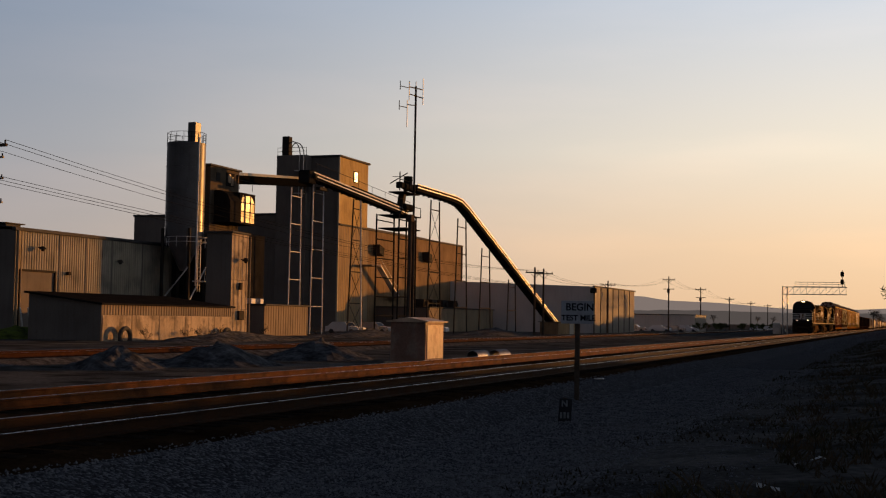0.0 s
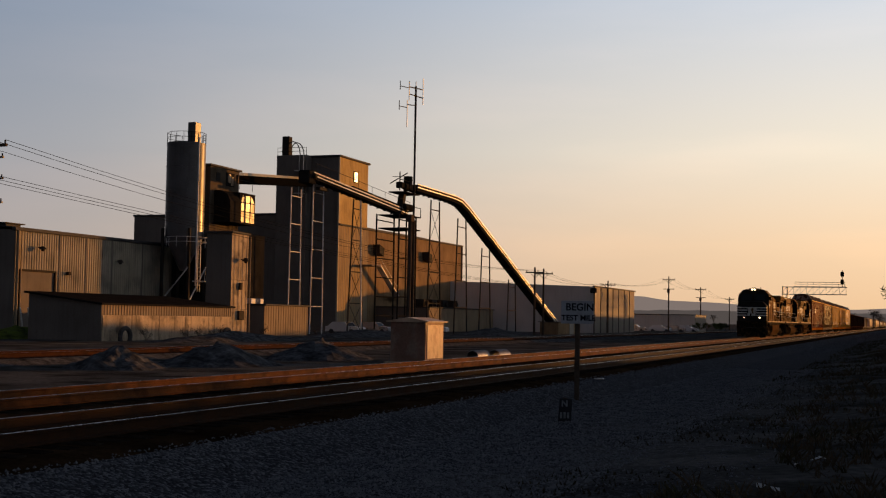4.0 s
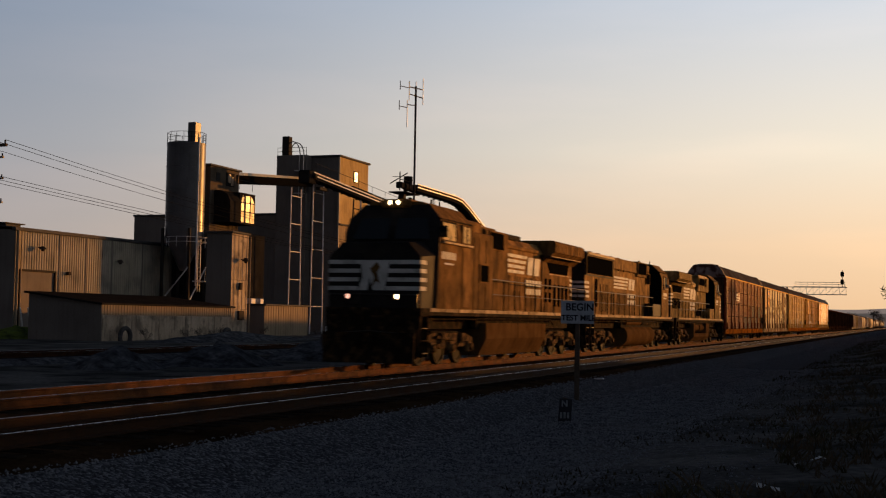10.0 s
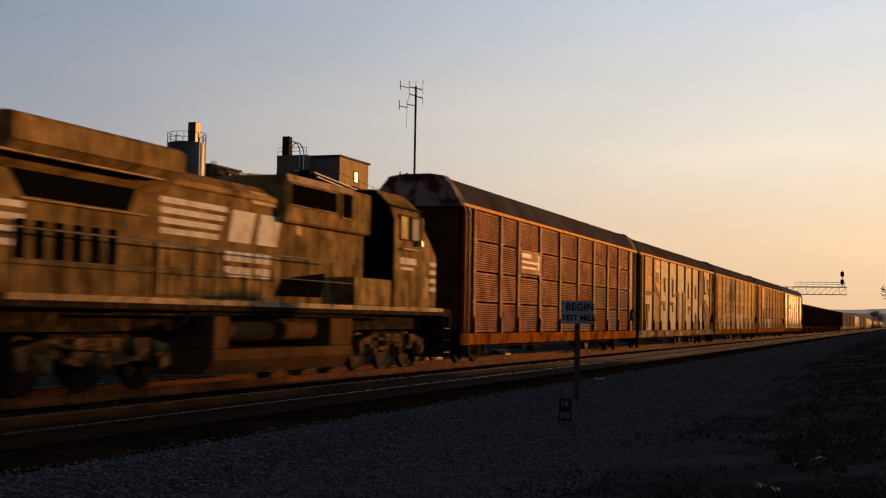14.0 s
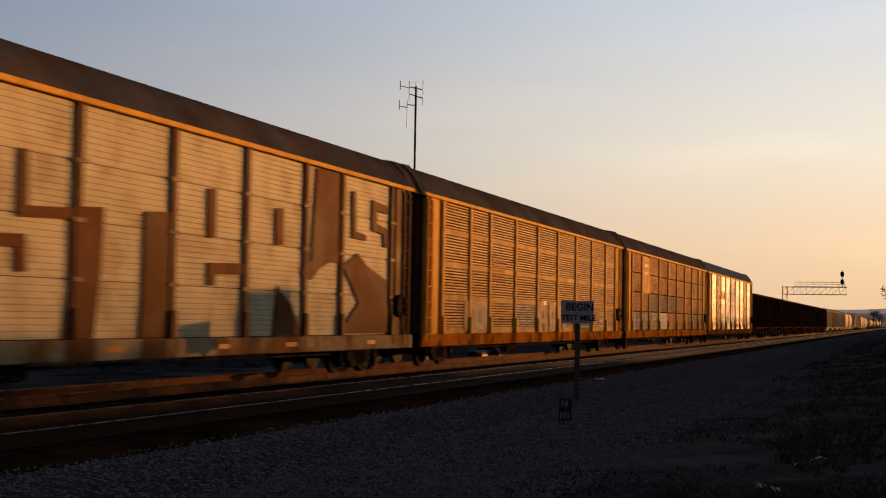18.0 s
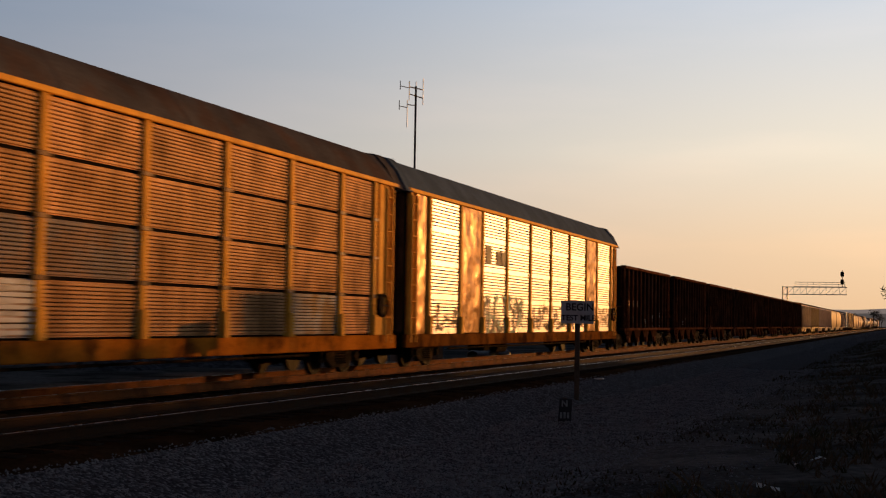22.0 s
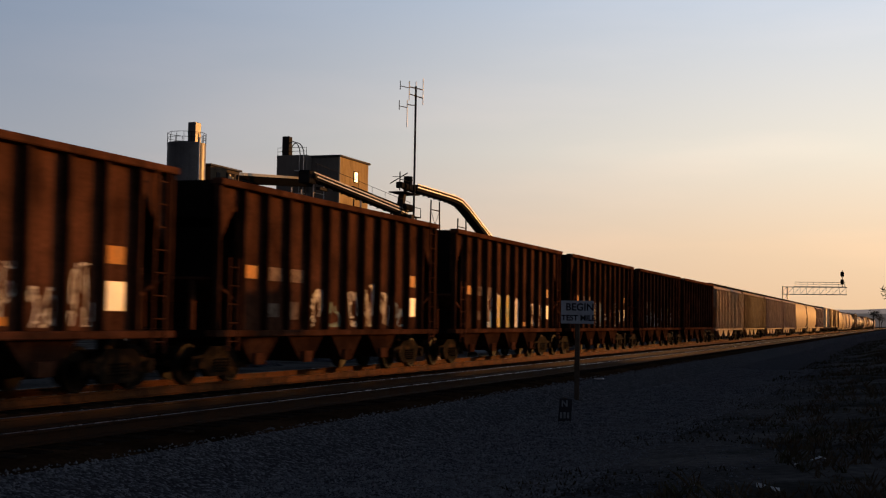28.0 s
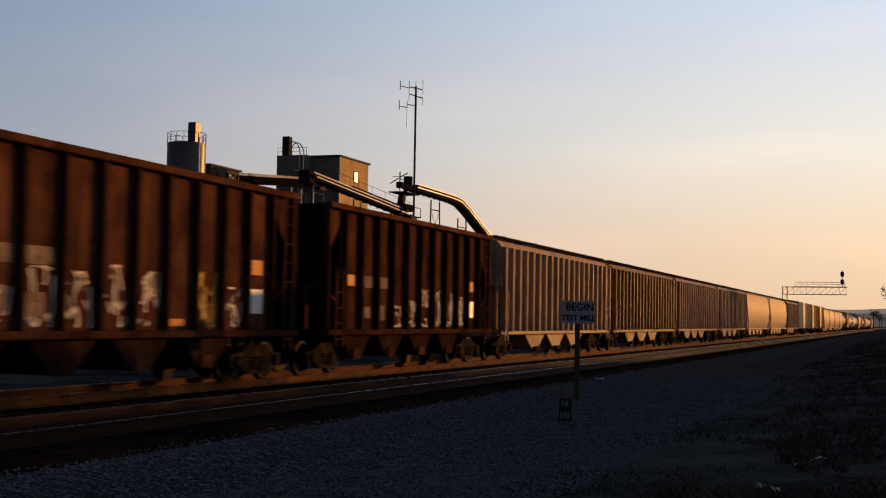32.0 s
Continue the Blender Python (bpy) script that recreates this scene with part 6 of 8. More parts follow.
    part("cab_roof", Shape().prism([(-1.0, 4.86), (1.0, 4.86), (0.8, 4.96), (-0.8, 4.96)], "y", 1.45, 4.3).box(-0.5, 0.5, 1.35, 2.3, 4.78, 5.04, 0.06), LOCO_GILT, b)
    part("roof_gutter", Shape().box(1.42, 1.5, 1.3, 4.4, 4.4, 4.45, 0.01), DIRTY_BLACK, b)
    for k, (y0, y1) in enumerate(((1.35, 2.55), (3.2, 4.0))):
        w = part("cab_window", Shape().box(1.52, 1.55, y0, y1, 3.8, 4.32), PANE_GOLD, b, "side window of the cab with the sun's reflection painted in")
        part("window_frame", Shape().ring(1.54, 1.57, y0, y1, 3.8, 4.32, 0.05), DUSTY if k else DIRTY_BLACK, w)
    part("window_bar", Shape().box(1.55, 1.57, 3.58, 3.63, 3.8, 4.32), DIRTY_BLACK, b)
    part("arm_rest", Shape().box(1.52, 1.64, 1.3, 4.05, 3.68, 3.75, 0.01), EDGE_PALE, b)
    part("mirror", Shape().box(1.52, 1.74, 1.2, 1.24, 3.85, 4.2), DIRTY_BLACK, b)
    part("cab_door", Shape().box(1.54, 1.56, 3.2, 4.0, 1.78, 3.66, 0.008), LOCO_GILT, b)
    for i in range(5):
        part("number_bar", Shape().box(1.54, 1.548, 1.32 + i * 0.26, 1.52 + i * 0.26, 3.22, 3.44), DULL_WHITE, b, "white bar on the cab side")
    white_bars(b, "number_bar", 1.54, [(1.6, 2.4, 3.06, 3.11)], "white bars on the cab side")
    part("equipment_cabinet", Shape().box(-1.48, 1.48, 4.2, 6.6, 1.72, 4.25, 0.04).box(-1.1, 1.1, 4.2, 6.6, 4.25, 4.68, 0.06), LOCO_GILT, b)
    for y in (4.55, 5.05, 5.8):
        part("cabinet_seam", Shape().box(1.48, 1.49, y - 0.02, y + 0.02, 1.76, 4.05), DIRTY_BLACK, b)
    grille(b, 1.48, 5.15, 6.0, 2.66, 3.2, 4, 0.04)
    part("blower_housing", Shape().box(-1.2, 1.2, 6.6, 9.3, 1.72, 4.5, 0.05).box(-0.7, 0.7, 6.6, 9.3, 4.5, 4.66), LOCO_GILT, b)
    grille(b, 1.2, 7.0, 8.6, 3.86, 4.42, 6, 0.05)
    part("long_hood", Shape().prism([(-0.95, 1.72), (0.95, 1.72), (0.95, 4.15), (0.75, 4.4), (-0.75, 4.4), (-0.95, 4.15)], "y", 9.3, 14.6), LOCO_GILT, b)
    part("hood_cornice", Shape().box(0.9, 1.02, 9.35, 14.5, 4.02, 4.16, 0.03), LOCO_GILT, b)
    hood_doors(b, 0.95, 9.4, 14.5, 1.8, 3.05, 0.72)
    side_emblem(b, 0.985, 9.47, 12.4, 14.25, 3.15, 3.82, ((12.2, 14.4), (12.2, 14.4)))
    part("exhaust_outlet", Shape().box(-0.4, 0.4, 11.9, 13.6, 4.4, 4.68, 0.05), DIRTY_BLACK, b, "sooty exhaust stack")
    part("hood_fairing", Shape().box(-0.8, 0.8, 10.1, 11.7, 4.36, 4.58, 0.04), DIRTY_BLACK, b)
    part("radiator_hood", Shape().box(-1.0, 1.0, 14.6, 19.4, 1.72, 3.9, 0.03), LOCO_GILT, b)
    radiator_wing(b, 14.7, 19.65, 1.0)
    for z0, z1 in ((2.15, 2.55), (2.68, 3.1)):
        slots(b, 1.0, 14.8, 16.1, z0, z1, 2)
    slots(b, 1.0, 16.25, 18.75, 2.0, 2.9, 4)
    for i in range(4):
        z = 2.5 + i * 0.2
        part("end_stripe", Shape().box(1.0, 1.008, 19.0, 19.4, z, z + 0.1), DULL_WHITE, b, "white painted end stripe")
    handrail(b, 3.9, 20.0, 1.46, 1.72)
    for x in (-0.13, 0.13):
        part("headlight", Shape().cyl((x, 1.36, 4.92), (x, 1.32, 4.92), 0.08, 14), HEADLIGHT, b, "lit warm headlight")
        part("headlight_hood", Shape().cyl((x, 1.34, 4.92), (x, 1.12, 4.92), 0.095, 16, None, False), DIRTY_BLACK, b)
    for x, m in ((-0.77, DITCH), (0.77, HEADLIGHT)):
        part("ditch_light", Shape().cyl((x, NF - 0.05, 2.04), (x, NF - 0.13, 2.04), 0.075, 14), m, b, "small lit ditch light")
        part("light_housing", Shape().cyl((x, NF, 2.04), (x, NF - 0.25, 2.04), 0.10, 14, None, False), DIRTY_BLACK, b)
    part("nose_handrail", Shape().path([(-1.4, NF - 0.1, 1.72), (-1.4, NF - 0.1, 2.1), (1.4, NF - 0.1, 2.1), (1.4, NF - 0.1, 1.72)], 0.02, 6), RAIL_PAINT, b)
    part("snow_plow", Shape().prism([(-1.4, 0.12), (1.4, 0.12), (1.45, 1.0), (-1.45, 1.0)], "y", -0.62, -0.52), DIRTY_BLACK, b)
    antennas(b, 2.9, 4.96)
    return b


def hood_locomotive(kind):
    """Trailing unit running long hood first, its cab at the rear end."""
    if kind == "standard":
        b = thing("locomotive", "black hood locomotive running backwards, dusty sides with white stripes", "locomotive", group="locomotives")
        loco_base(b, -1.2, 20.5, 6.95, 14.3, "round", (2.5, 17.4))
        c0, c1, h0 = 15.5, 18.6, -0.2
    else:
        b = thing("locomotive", "black hood locomotive with radiator wings, coupled cab to the rear", "locomotive", group="locomotives")
        loco_base(b, -0.4, 21.2, 7.0, 13.9, "open", (3.5, 17.4))
        c0, c1, h0 = 15.6, 18.6, 0.65
    top = 4.32
    part("long_hood", Shape().prism([(-0.95, 1.72), (0.95, 1.72), (0.95, top - 0.2), (0.78, top), (-0.78, top), (-0.95, top - 0.2)], "y", h0, c0), LOCO_GILT, b)
    for i in range(4):
        z = 2.5 + i * 0.21
        for x0, x1 in ((-0.95, -0.3), (0.3, 0.95)):
            part("end_stripe", Shape().box(x0, x1, h0 - 0.012, h0 - 0.004, z, z + 0.11), DULL_WHITE, b, "white painted end stripe")
        part("end_stripe", Shape().box(0.95, 0.958, h0, h0 + 0.85, z, z + 0.11), DULL_WHITE, b, "white painted end stripe")
    part("end_emblem", Shape().prism([(-0.26, 2.5), (0.1, 2.5), (0.26, 3.2), (-0.2, 3.2)], "y", h0 - 0.012, h0 - 0.004), DULL_WHITE, b, "pale emblem shape on the hood end")
    # black end plate: the unlit end is put in by colour
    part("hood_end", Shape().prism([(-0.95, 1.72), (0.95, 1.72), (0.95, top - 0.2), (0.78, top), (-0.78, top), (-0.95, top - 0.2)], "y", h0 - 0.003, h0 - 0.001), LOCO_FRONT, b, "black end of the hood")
    part("end_ladder", Shape().box(-0.35, -0.3, h0 - 0.08, h0 - 0.02, 1.8, 4.2).box(0.3, 0.35, h0 - 0.08, h0 - 0.02, 1.8, 4.2), DIRTY_BLACK, b)
    if kind == "standard":
        part("radiator_section", Shape().prism([(-1.0, 3.5), (1.0, 3.5), (1.02, 4.4), (1.06, 4.42), (1.06, 4.52), (0.85, 4.6), (-0.85, 4.6), (-1.06, 4.5), (-1.0, 4.4)], "y", h0 + 0.02, 5.6), LOCO_FRONT, b, "black radiator section")
        grille(b, 1.01, h0 + 0.12, 5.3, 3.6, 4.38, 8, 0.03)
        # bright strip paints the sunlit edge of the roof
        part("roof_lip", Shape().prism([(1.04, 4.46), (1.1, 4.46), (1.08, 4.56), (0.98, 4.6)], "y", h0 + 0.3, 5.55), SUN_GLINT, b, "radiator roof edge painted bright where the sun catches it")
        slots(b, 0.96, 1.6, 2.5, 2.1, 3.4, 1)
        part("upper_panel", Shape().box(0.9, 1.03, 5.6, 11.3, 4.02, 4.58, 0.03).box(-1.0, 0.95, 5.6, 11.3, 4.2, 4.62, 0.04), LOCO_GILT, b)
        for y in (6.6, 7.9, 9.3, 10.6):
            part("lift_lug", Shape().box(1.03, 1.07, y - 0.1, y + 0.1, 3.96, 4.04, 0.01), DIRTY_BLACK, b)
        side_emblem(b, 0.96, 5.98, 9.5, 11.1, 3.08, 3.66, ((9.1, 11.3), (9.1, 11.3)))
        hood_doors(b, 0.955, 2.9, 5.0, 1.9, 3.2, 0.52)
        hood_doors(b, 0.955, 5.3, 13.8, 1.8, 2.9, 0.7)
        part("inertial_housing", Shape().box(-1.1, 1.06, 11.35, 14.0, 3.85, 4.66, 0.03), LOCO_GILT, b)
        grille(b, 1.065, 11.5, 13.8, 3.98, 4.6, 6, 0.03)
        grille(b, 0.96, 14.15, 15.4, 3.55, 4.1, 6, 0.03)
        for y in (0.9, 2.6, 4.3, 7.2, 8.9):
            part("fan_cap", Shape().cyl((0, y, 4.6), (0, y, 4.72), 0.6, 18), DIRTY_BLACK, b, smooth=True)
        part("hood_end_cap", Shape().box(-0.9, 0.95, 14.0, 15.4, 4.2, 4.6, 0.04), LOCO_GILT, b)
    else:
        radiator_wing(b, 0.5, 5.55, 0.97)
        slots(b, 0.96, 1.15, 4.3, 2.3, 2.95, 6)
        side_emblem(b, 0.96, 5.6, 8.2, 10.7, 3.0, 3.7, ((8.1, 10.2), (8.1, 10.2)))
        hood_doors(b, 0.955, 5.5, 10.4, 1.8, 2.8, 0.75)
        part("hood_cornice", Shape().box(0.9, 1.02, 5.6, 10.5, 3.98, 4.12, 0.03), LOCO_GILT, b)
        part("blower_housing", Shape().box(-1.18, 1.15, 10.55, 15.6, 3.6, 4.7, 0.05), LOCO_GILT, b)
        # pale strip paints the sheen on the housing's top edge
        part("housing_edge", Shape().prism([(1.1, 4.55), (1.19, 4.55), (1.16, 4.72), (1.08, 4.74)], "y", 10.6, 14.4), EDGE_PALE, b, "roof edge with its sheen painted on")
        grille(b, 1.15, 10.75, 13.35, 4.03, 4.5, 7, 0.04)
        grille(b, 1.15, 13.65, 14.3, 3.95, 4.55, 6, 0.04)
        # pale disc paints a hot spot of the sun
        part("shiny_patch", Shape().cyl((0.95, 11.7, 3.5), (0.958, 11.7, 3.5), 0.16, 12), SUN_GLINT, b, "painted glint of the low sun on the hood")
    if kind != "standard":
        # black plate in the shape of the shade beside the battery box
        part("battery_recess", Shape().prism([(10.6, 1.9), (12.9, 1.9), (13.1, 2.5), (10.9, 2.3)], "x", 1.0, 1.02), GRILLE, b, "dark plate painting the shade by the battery box")
    up = 0.0 if kind == "standard" else 0.22
    cab = [(-1.5, 1.72), (1.5, 1.72), (1.5, 3.9 + up), (1.35, 4.3 + up), (0.9, 4.72 + up), (-0.9, 4.72 + up), (-1.35, 4.3 + up), (-1.5, 3.9 + up)]
    part("cab", Shape().prism(cab, "y", c0 + 0.85, c1), LOCO_GILT, b)
    # near-black plate paints the deep shade between hood and cab
    part("cab_rear_wall", Shape().prism([(x * 0.98, z - 0.03 if z > 4 else z) for x, z in cab], "y", c0 + 0.8, c0 + 0.846), GRILLE, b)
    part("cab_roof_edge", Shape().box(1.3, 1.42, c0 + 0.7, c1 + 0.1, 4.24 + up, 4.3 + up, 0.015), DIRTY_BLACK, b)
    for k, (y0, y1) in enumerate(((c0 + 1.3, c0 + 1.8), (c0 + 1.86, c0 + 2.4)) if kind == "standard" else ((c0 + 1.25, c0 + 1.85), (c0 + 2.1, c0 + 2.75))):
        w = part("cab_window", Shape().box(1.49, 1.51, y0, y1, 3.4 + up, 4.02 + up), PANE_GOLD if k == 0 else GLASS, b, "side window of the cab")
        part("window_frame", Shape().ring(1.5, 1.54, y0, y1, 3.4 + up, 4.02 + up, 0.04), DUSTY, w)
    part("arm_rest", Shape().box(1.5, 1.6, c0 + 1.25, c0 + 2.45, 3.3, 3.36, 0.01), EDGE_PALE, b)
    part("mirror", Shape().box(1.5, 1.7, c0 + 2.5, c0 + 2.53, 3.45, 3.62), POLISHED, b, "small bright side mirror")
    white_bars(b, "number_bar", 1.5, [(c0 + 1.3, c0 + 2.5, 2.92, 3.1), (c0 + 1.35, c0 + 2.3, 2.76, 2.84)], "white bars on the cab side")
    z1 = 3.4 if kind == "standard" else 3.5
    if kind != "standard":
        part("wide_nose", Shape().prism([(c1, 1.72), (c1, 4.12), (c1 + 0.25, 3.95), (c1 + 1.05, 3.4), (c1 + 1.25, 3.2), (c1 + 1.25, 1.72)], "x", -1.46, 1.46), LOCO_GILT, b, "sloping full-width nose")
        part("nose_panel", Shape().box(1.46, 1.472, c1 + 0.15, c1 + 0.6, 2.0, 2.6, 0.004), EDGE_PALE, b)
        for i in range(4):
            part("nose_stripe", Shape().box(1.46, 1.468, c1 + 0.72, c1 + 1.24, 2.22 + i * 0.245, 2.34 + i * 0.245), DULL_WHITE, b, "white painted nose stripe")
        part("cab_post", Shape().box(1.4, 1.5, c1 - 0.02, c1 + 0.1, 3.5, 4.3, 0.01), LOCO_GILT, b)
        # pale strip paints the sun's glint on the hood
        part("hood_glint", Shape().prism([(0.93, 3.92), (0.99, 3.9), (0.97, 4.12), (0.88, 4.2)], "y", 9.3, 10.5), SUN_GLINT, b, "painted glint along the top edge of the hood")
    else:
        nose = [(-1.0, c1, 1.72), (1.0, c1, 1.72), (1.0, c1, z1 + 0.3), (-1.0, c1, z1 + 0.3), (-0.9, c1 + 1.3, 1.72), (0.9, c1 + 1.3, 1.72), (0.9, c1 + 1.3, z1 - 0.4), (-0.9, c1 + 1.3, z1 - 0.4)]
        part("short_hood", Shape().add(nose, [(0, 1, 2, 3), (4, 5, 6, 7), (0, 1, 5, 4), (1, 2, 6, 5), (2, 3, 7, 6), (3, 0, 4, 7)]), LOCO_GILT, b)
        for i in range(4):
            part("nose_stripe", Shape().box(0.94, 0.975, c1 + 0.75, c1 + 1.25, 2.25 + i * 0.2, 2.36 + i * 0.2), DULL_WHITE, b, "white painted nose stripe")
    # box left black on the standard unit to hold the cab entrance's shade
    part("battery_box", Shape().box(-1.45, 1.45, 13.9, c0 + 0.78, 1.72, 2.45, 0.04), LOCO_FRONT if kind == "standard" else LOCO_GILT, b)
    handrail(b, h0, 13.8, 1.46, 1.72)
    antennas(b, 8.0 if kind != "standard" else c0 + 2, 4.5 if kind != "standard" else 4.72)
    return b


def couple(ob, offset):
    TRAIN.append((ob, offset))


couple(wide_cab_locomotive(), 0.0)
gold = hood_locomotive("standard")
couple(gold, 22.2)
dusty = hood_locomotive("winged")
# trailing units get their own tone of the painted gold
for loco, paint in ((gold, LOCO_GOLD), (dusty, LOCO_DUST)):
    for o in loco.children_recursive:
        if o.data.materials[0] == LOCO_GILT:
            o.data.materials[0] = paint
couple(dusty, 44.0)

# ---- autoracks ----
RACK_STEEL = sheet_metal("galvanised_rack_panel", (0.220, 0.196, 0.255), 0.36, 0.14, 0.9, 0.45)
RACK_GOLD = mat("bright_ochre_band", (0.44, 0.25, 0.075), 0.6, 0.0, 0.3, 0.8, 18.0, 0.05, second=(0.26, 0.135, 0.04), amount=0.6, spread=0.15, spec=0.02)
RACK_TAN = mat("faded_tan_panel", (0.43, 0.23, 0.08), 0.5, 0.0, 0.3, 0.7, 18.0, 0.05, second=(0.19, 0.098, 0.036), amount=0.65, streak=0.35, spread=0.15, spec=0.02, dent=0.06)
RACK_RUST = mat("rusty_tan_panel", (0.54, 0.30, 0.14), 0.5, 0.0, 0.3, 0.7, 18.0, 0.05, second=(0.27, 0.14, 0.065), amount=0.65, streak=0.4, spread=0.15, spec=0.02, dent=0.06)
RACK_RED = mat("faded_red_panel", (0.46, 0.235, 0.135), 0.5, 0.0, 0.3, 0.8, 18.0, 0.05, second=(0.17, 0.062, 0.034), amount=0.6, streak=0.3, spread=0.15, spec=0.02, dent=0.06)
RACK_PALE = mat("pale_painted_panel", (0.52, 0.44, 0.28), 0.55, 0.0, 0.2, 0.7, 20.0, 0.05, second=(0.38, 0.28, 0.16), amount=0.6, spread=0.08, spec=0.02)
POST_RED = mat("maroon_post", (0.17, 0.030, 0.015), 0.5, 0.0, 0.3, 1.5, 20.0, 0.05, second=(0.08, 0.02, 0.013), amount=0.5, streak=0.3, spec=0.03)
POST_YELLOW = mat("worn_yellow_paint", (0.66, 0.33, 0.05), 0.55, 0.0, 0.2, 1.2, 20.0, 0.05, second=(0.45, 0.20, 0.03), amount=0.5, streak=0.2, spec=0.01)
SILL_YELLOW = mat("dirty_yellow_sill", (0.34, 0.115, 0.012), 0.65, 0.0, 0.35, 0.8, 14.0, 0.05, second=(0.09, 0.032, 0.008), amount=0.85, streak=0.5, spec=0.0)
SILL_DARK = mat("grimy_ochre_sill", (0.15, 0.058, 0.011), 0.7, 0.0, 0.35, 0.8, 14.0, 0.05, second=(0.04, 0.017, 0.007), amount=0.85, streak=0.5, spec=0.0)
PALE_SILL = mat("dirty_pale_sill", (0.27, 0.20, 0.11), 0.7, 0.0, 0.3, 0.6, 14.0, 0.05, second=(0.11, 0.045, 0.015), amount=0.8, spec=0.0)
POST_BROWN = mat("brown_post", (0.11, 0.042, 0.013), 0.6, 0.0, 0.25, 1.2, 20.0, 0.05, second=(0.14, 0.06, 0.02), amount=0.5, streak=0.2, spec=0.03)
SMOOTH_YELLOW = sheet_metal("dented_yellow_sheet", (0.19, 0.080, 0.014), 0.30, 0.55, 0.12, 1.3, 0.02)
ROOF_GREY = mat("rack_roof", (0.056, 0.055, 0.062), 0.85, 0.0, 0.3, 0.6, 12.0, 0.05, second=(0.066, 0.038, 0.028), amount=0.5, spec=0.0)
ROOF_STEEL = mat("galvanised_roof", (0.062, 0.09, 0.14), 0.85, 0.0, 0.2, 0.8, 12.0, 0.05, second=(0.05, 0.07, 0.10), amount=0.5, spec=0.0)
# near-black paints the shade inside the cars and on hopper ends
CAR_DARK = mat("unlit_black", (0.010, 0.008, 0.007), 0.95, 0, 0.2, 2.0, 10.0, 0.0, spec=0.0)
GRAF_WHITE = mat("spray_white", (0.66, 0.62, 0.56), 0.55, 0, 0.3, 3.0, 20.0, 0.0, second=(0.3, 0.24, 0.2), amount=0.6, spec=0.16)
GRAF_BLUE = mat("spray_blue", (0.25, 0.40, 0.5), 0.6, 0, 0.3, 3.0, 20.0, 0.0)
GRAF_GREEN = mat("spray_green", (0.26, 0.45, 0.36), 0.6, 0, 0.3, 3.0, 20.0, 0.0)
TINT_BLUE = mat("blue_grey_sprayed_panel", (0.30, 0.20, 0.14), 0.6, 0.0, 0.3, 0.9, 18.0, 0.05, second=(0.19, 0.21, 0.23), amount=0.5, edge=(0.45, 0.55), spec=0.02)
TINT_SKY = mat("pale_blue_sprayed_panel", (0.50, 0.47, 0.46), 0.55, 0.0, 0.3, 0.9, 18.0, 0.05, second=(0.30, 0.17, 0.09), amount=0.8, edge=(0.46, 0.58), spec=0.03)
TINT_RED = mat("red_sprayed_panel", (0.33, 0.15, 0.065), 0.6, 0.0, 0.3, 0.9, 18.0, 0.05, second=(0.25, 0.08, 0.045), amount=0.5, edge=(0.45, 0.55), spec=0.02)
TINT_PALE = mat("pale_sprayed_panel", (0.30, 0.21, 0.12), 0.55, 0.0, 0.3, 0.9, 14.0, 0.05, second=(0.40, 0.38, 0.36), amount=0.9, edge=(0.46, 0.56), spec=0.02)
HOOD_WORN = mat("peeling_hood_paint", (0.20, 0.17, 0.17), 0.7, 0, 0.3, 0.9, 14.0, 0.05, second=(0.05, 0.022, 0.018), amount=0.95, streak=0.5, edge=(0.46, 0.54))
HAZARD_ORANGE = mat("orange_reflector", (0.5, 0.16, 0.02), 0.5, 0, 0.2, 3.0, 20.0, 0.0)
GRAF_DARK = mat("spray_black", (0.05, 0.045, 0.045), 0.6, 0, 0.3, 3.0, 20.0, 0.0)
GRAF_YELLOW = mat("spray_yellow", (0.6, 0.42, 0.06), 0.6, 0, 0.3, 3.0, 20.0, 0.0)
GRAF_RED = mat("spray_red", (0.5, 0.08, 0.05), 0.6, 0, 0.3, 3.0, 20.0, 0.0)
LOGO_RED = mat("dark_red_placard", (0.13, 0.022, 0.014), 0.6, 0, 0.15, 2.0, 20.0, 0.0, spec=0.05)
LOGO_BLUE = mat("blue_mark", (0.05, 0.09, 0.25), 0.5, 0, 0.15, 2.0, 20.0, 0.0)

DARK_DOOR = mat("dark_end_door", (0.040, 0.022, 0.015), 0.8, 0, 0.4, 0.8, 14.0, 0.05, second=(0.02, 0.013, 0.010), amount=0.6, streak=0.4, spec=0.0)
STROKE_BROWN = mat("rust_brown_paint", (0.115, 0.043, 0.014), 0.55, 0.0, 0.25, 0.8, 16.0, 0.04, second=(0.16, 0.075, 0.028), amount=0.6, streak=0.3, spec=0.01)
SPRAY_MAUVE = mat("pale_mauve_spray", (0.37, 0.24, 0.165), 0.6, 0.0, 0.3, 1.6, 16.0, 0.04, second=(0.22, 0.125, 0.075), amount=0.7, streak=0.3, spec=0.03)
SPRAY_NAVY = mat("dark_blue_spray", (0.030, 0.034, 0.044), 0.6, 0.0, 0.3, 1.6, 16.0, 0.04, second=(0.07, 0.06, 0.055), amount=0.6, spec=0.02)
REFLECT_WHITE = mat("reflective_white_patch", (0.78, 0.76, 0.72), 0.42, 0, 0.1, 3.0, 20.0, 0.0, spec=0.35)
DULL_RED = mat("faded_red_paint", (0.34, 0.12, 0.05), 0.6, 0, 0.2, 2.0, 20.0, 0.0)
CLIP = Shape().box(0.02, 0.05, -0.15, 0.15, -0.045, 0.045, 0.01).mesh("panel_clip", mat("bare_clip", (0.19, 0.105, 0.045), 0.6, 0.0, 0.3, 3.0, 20.0, 0.05, spread=0.4))
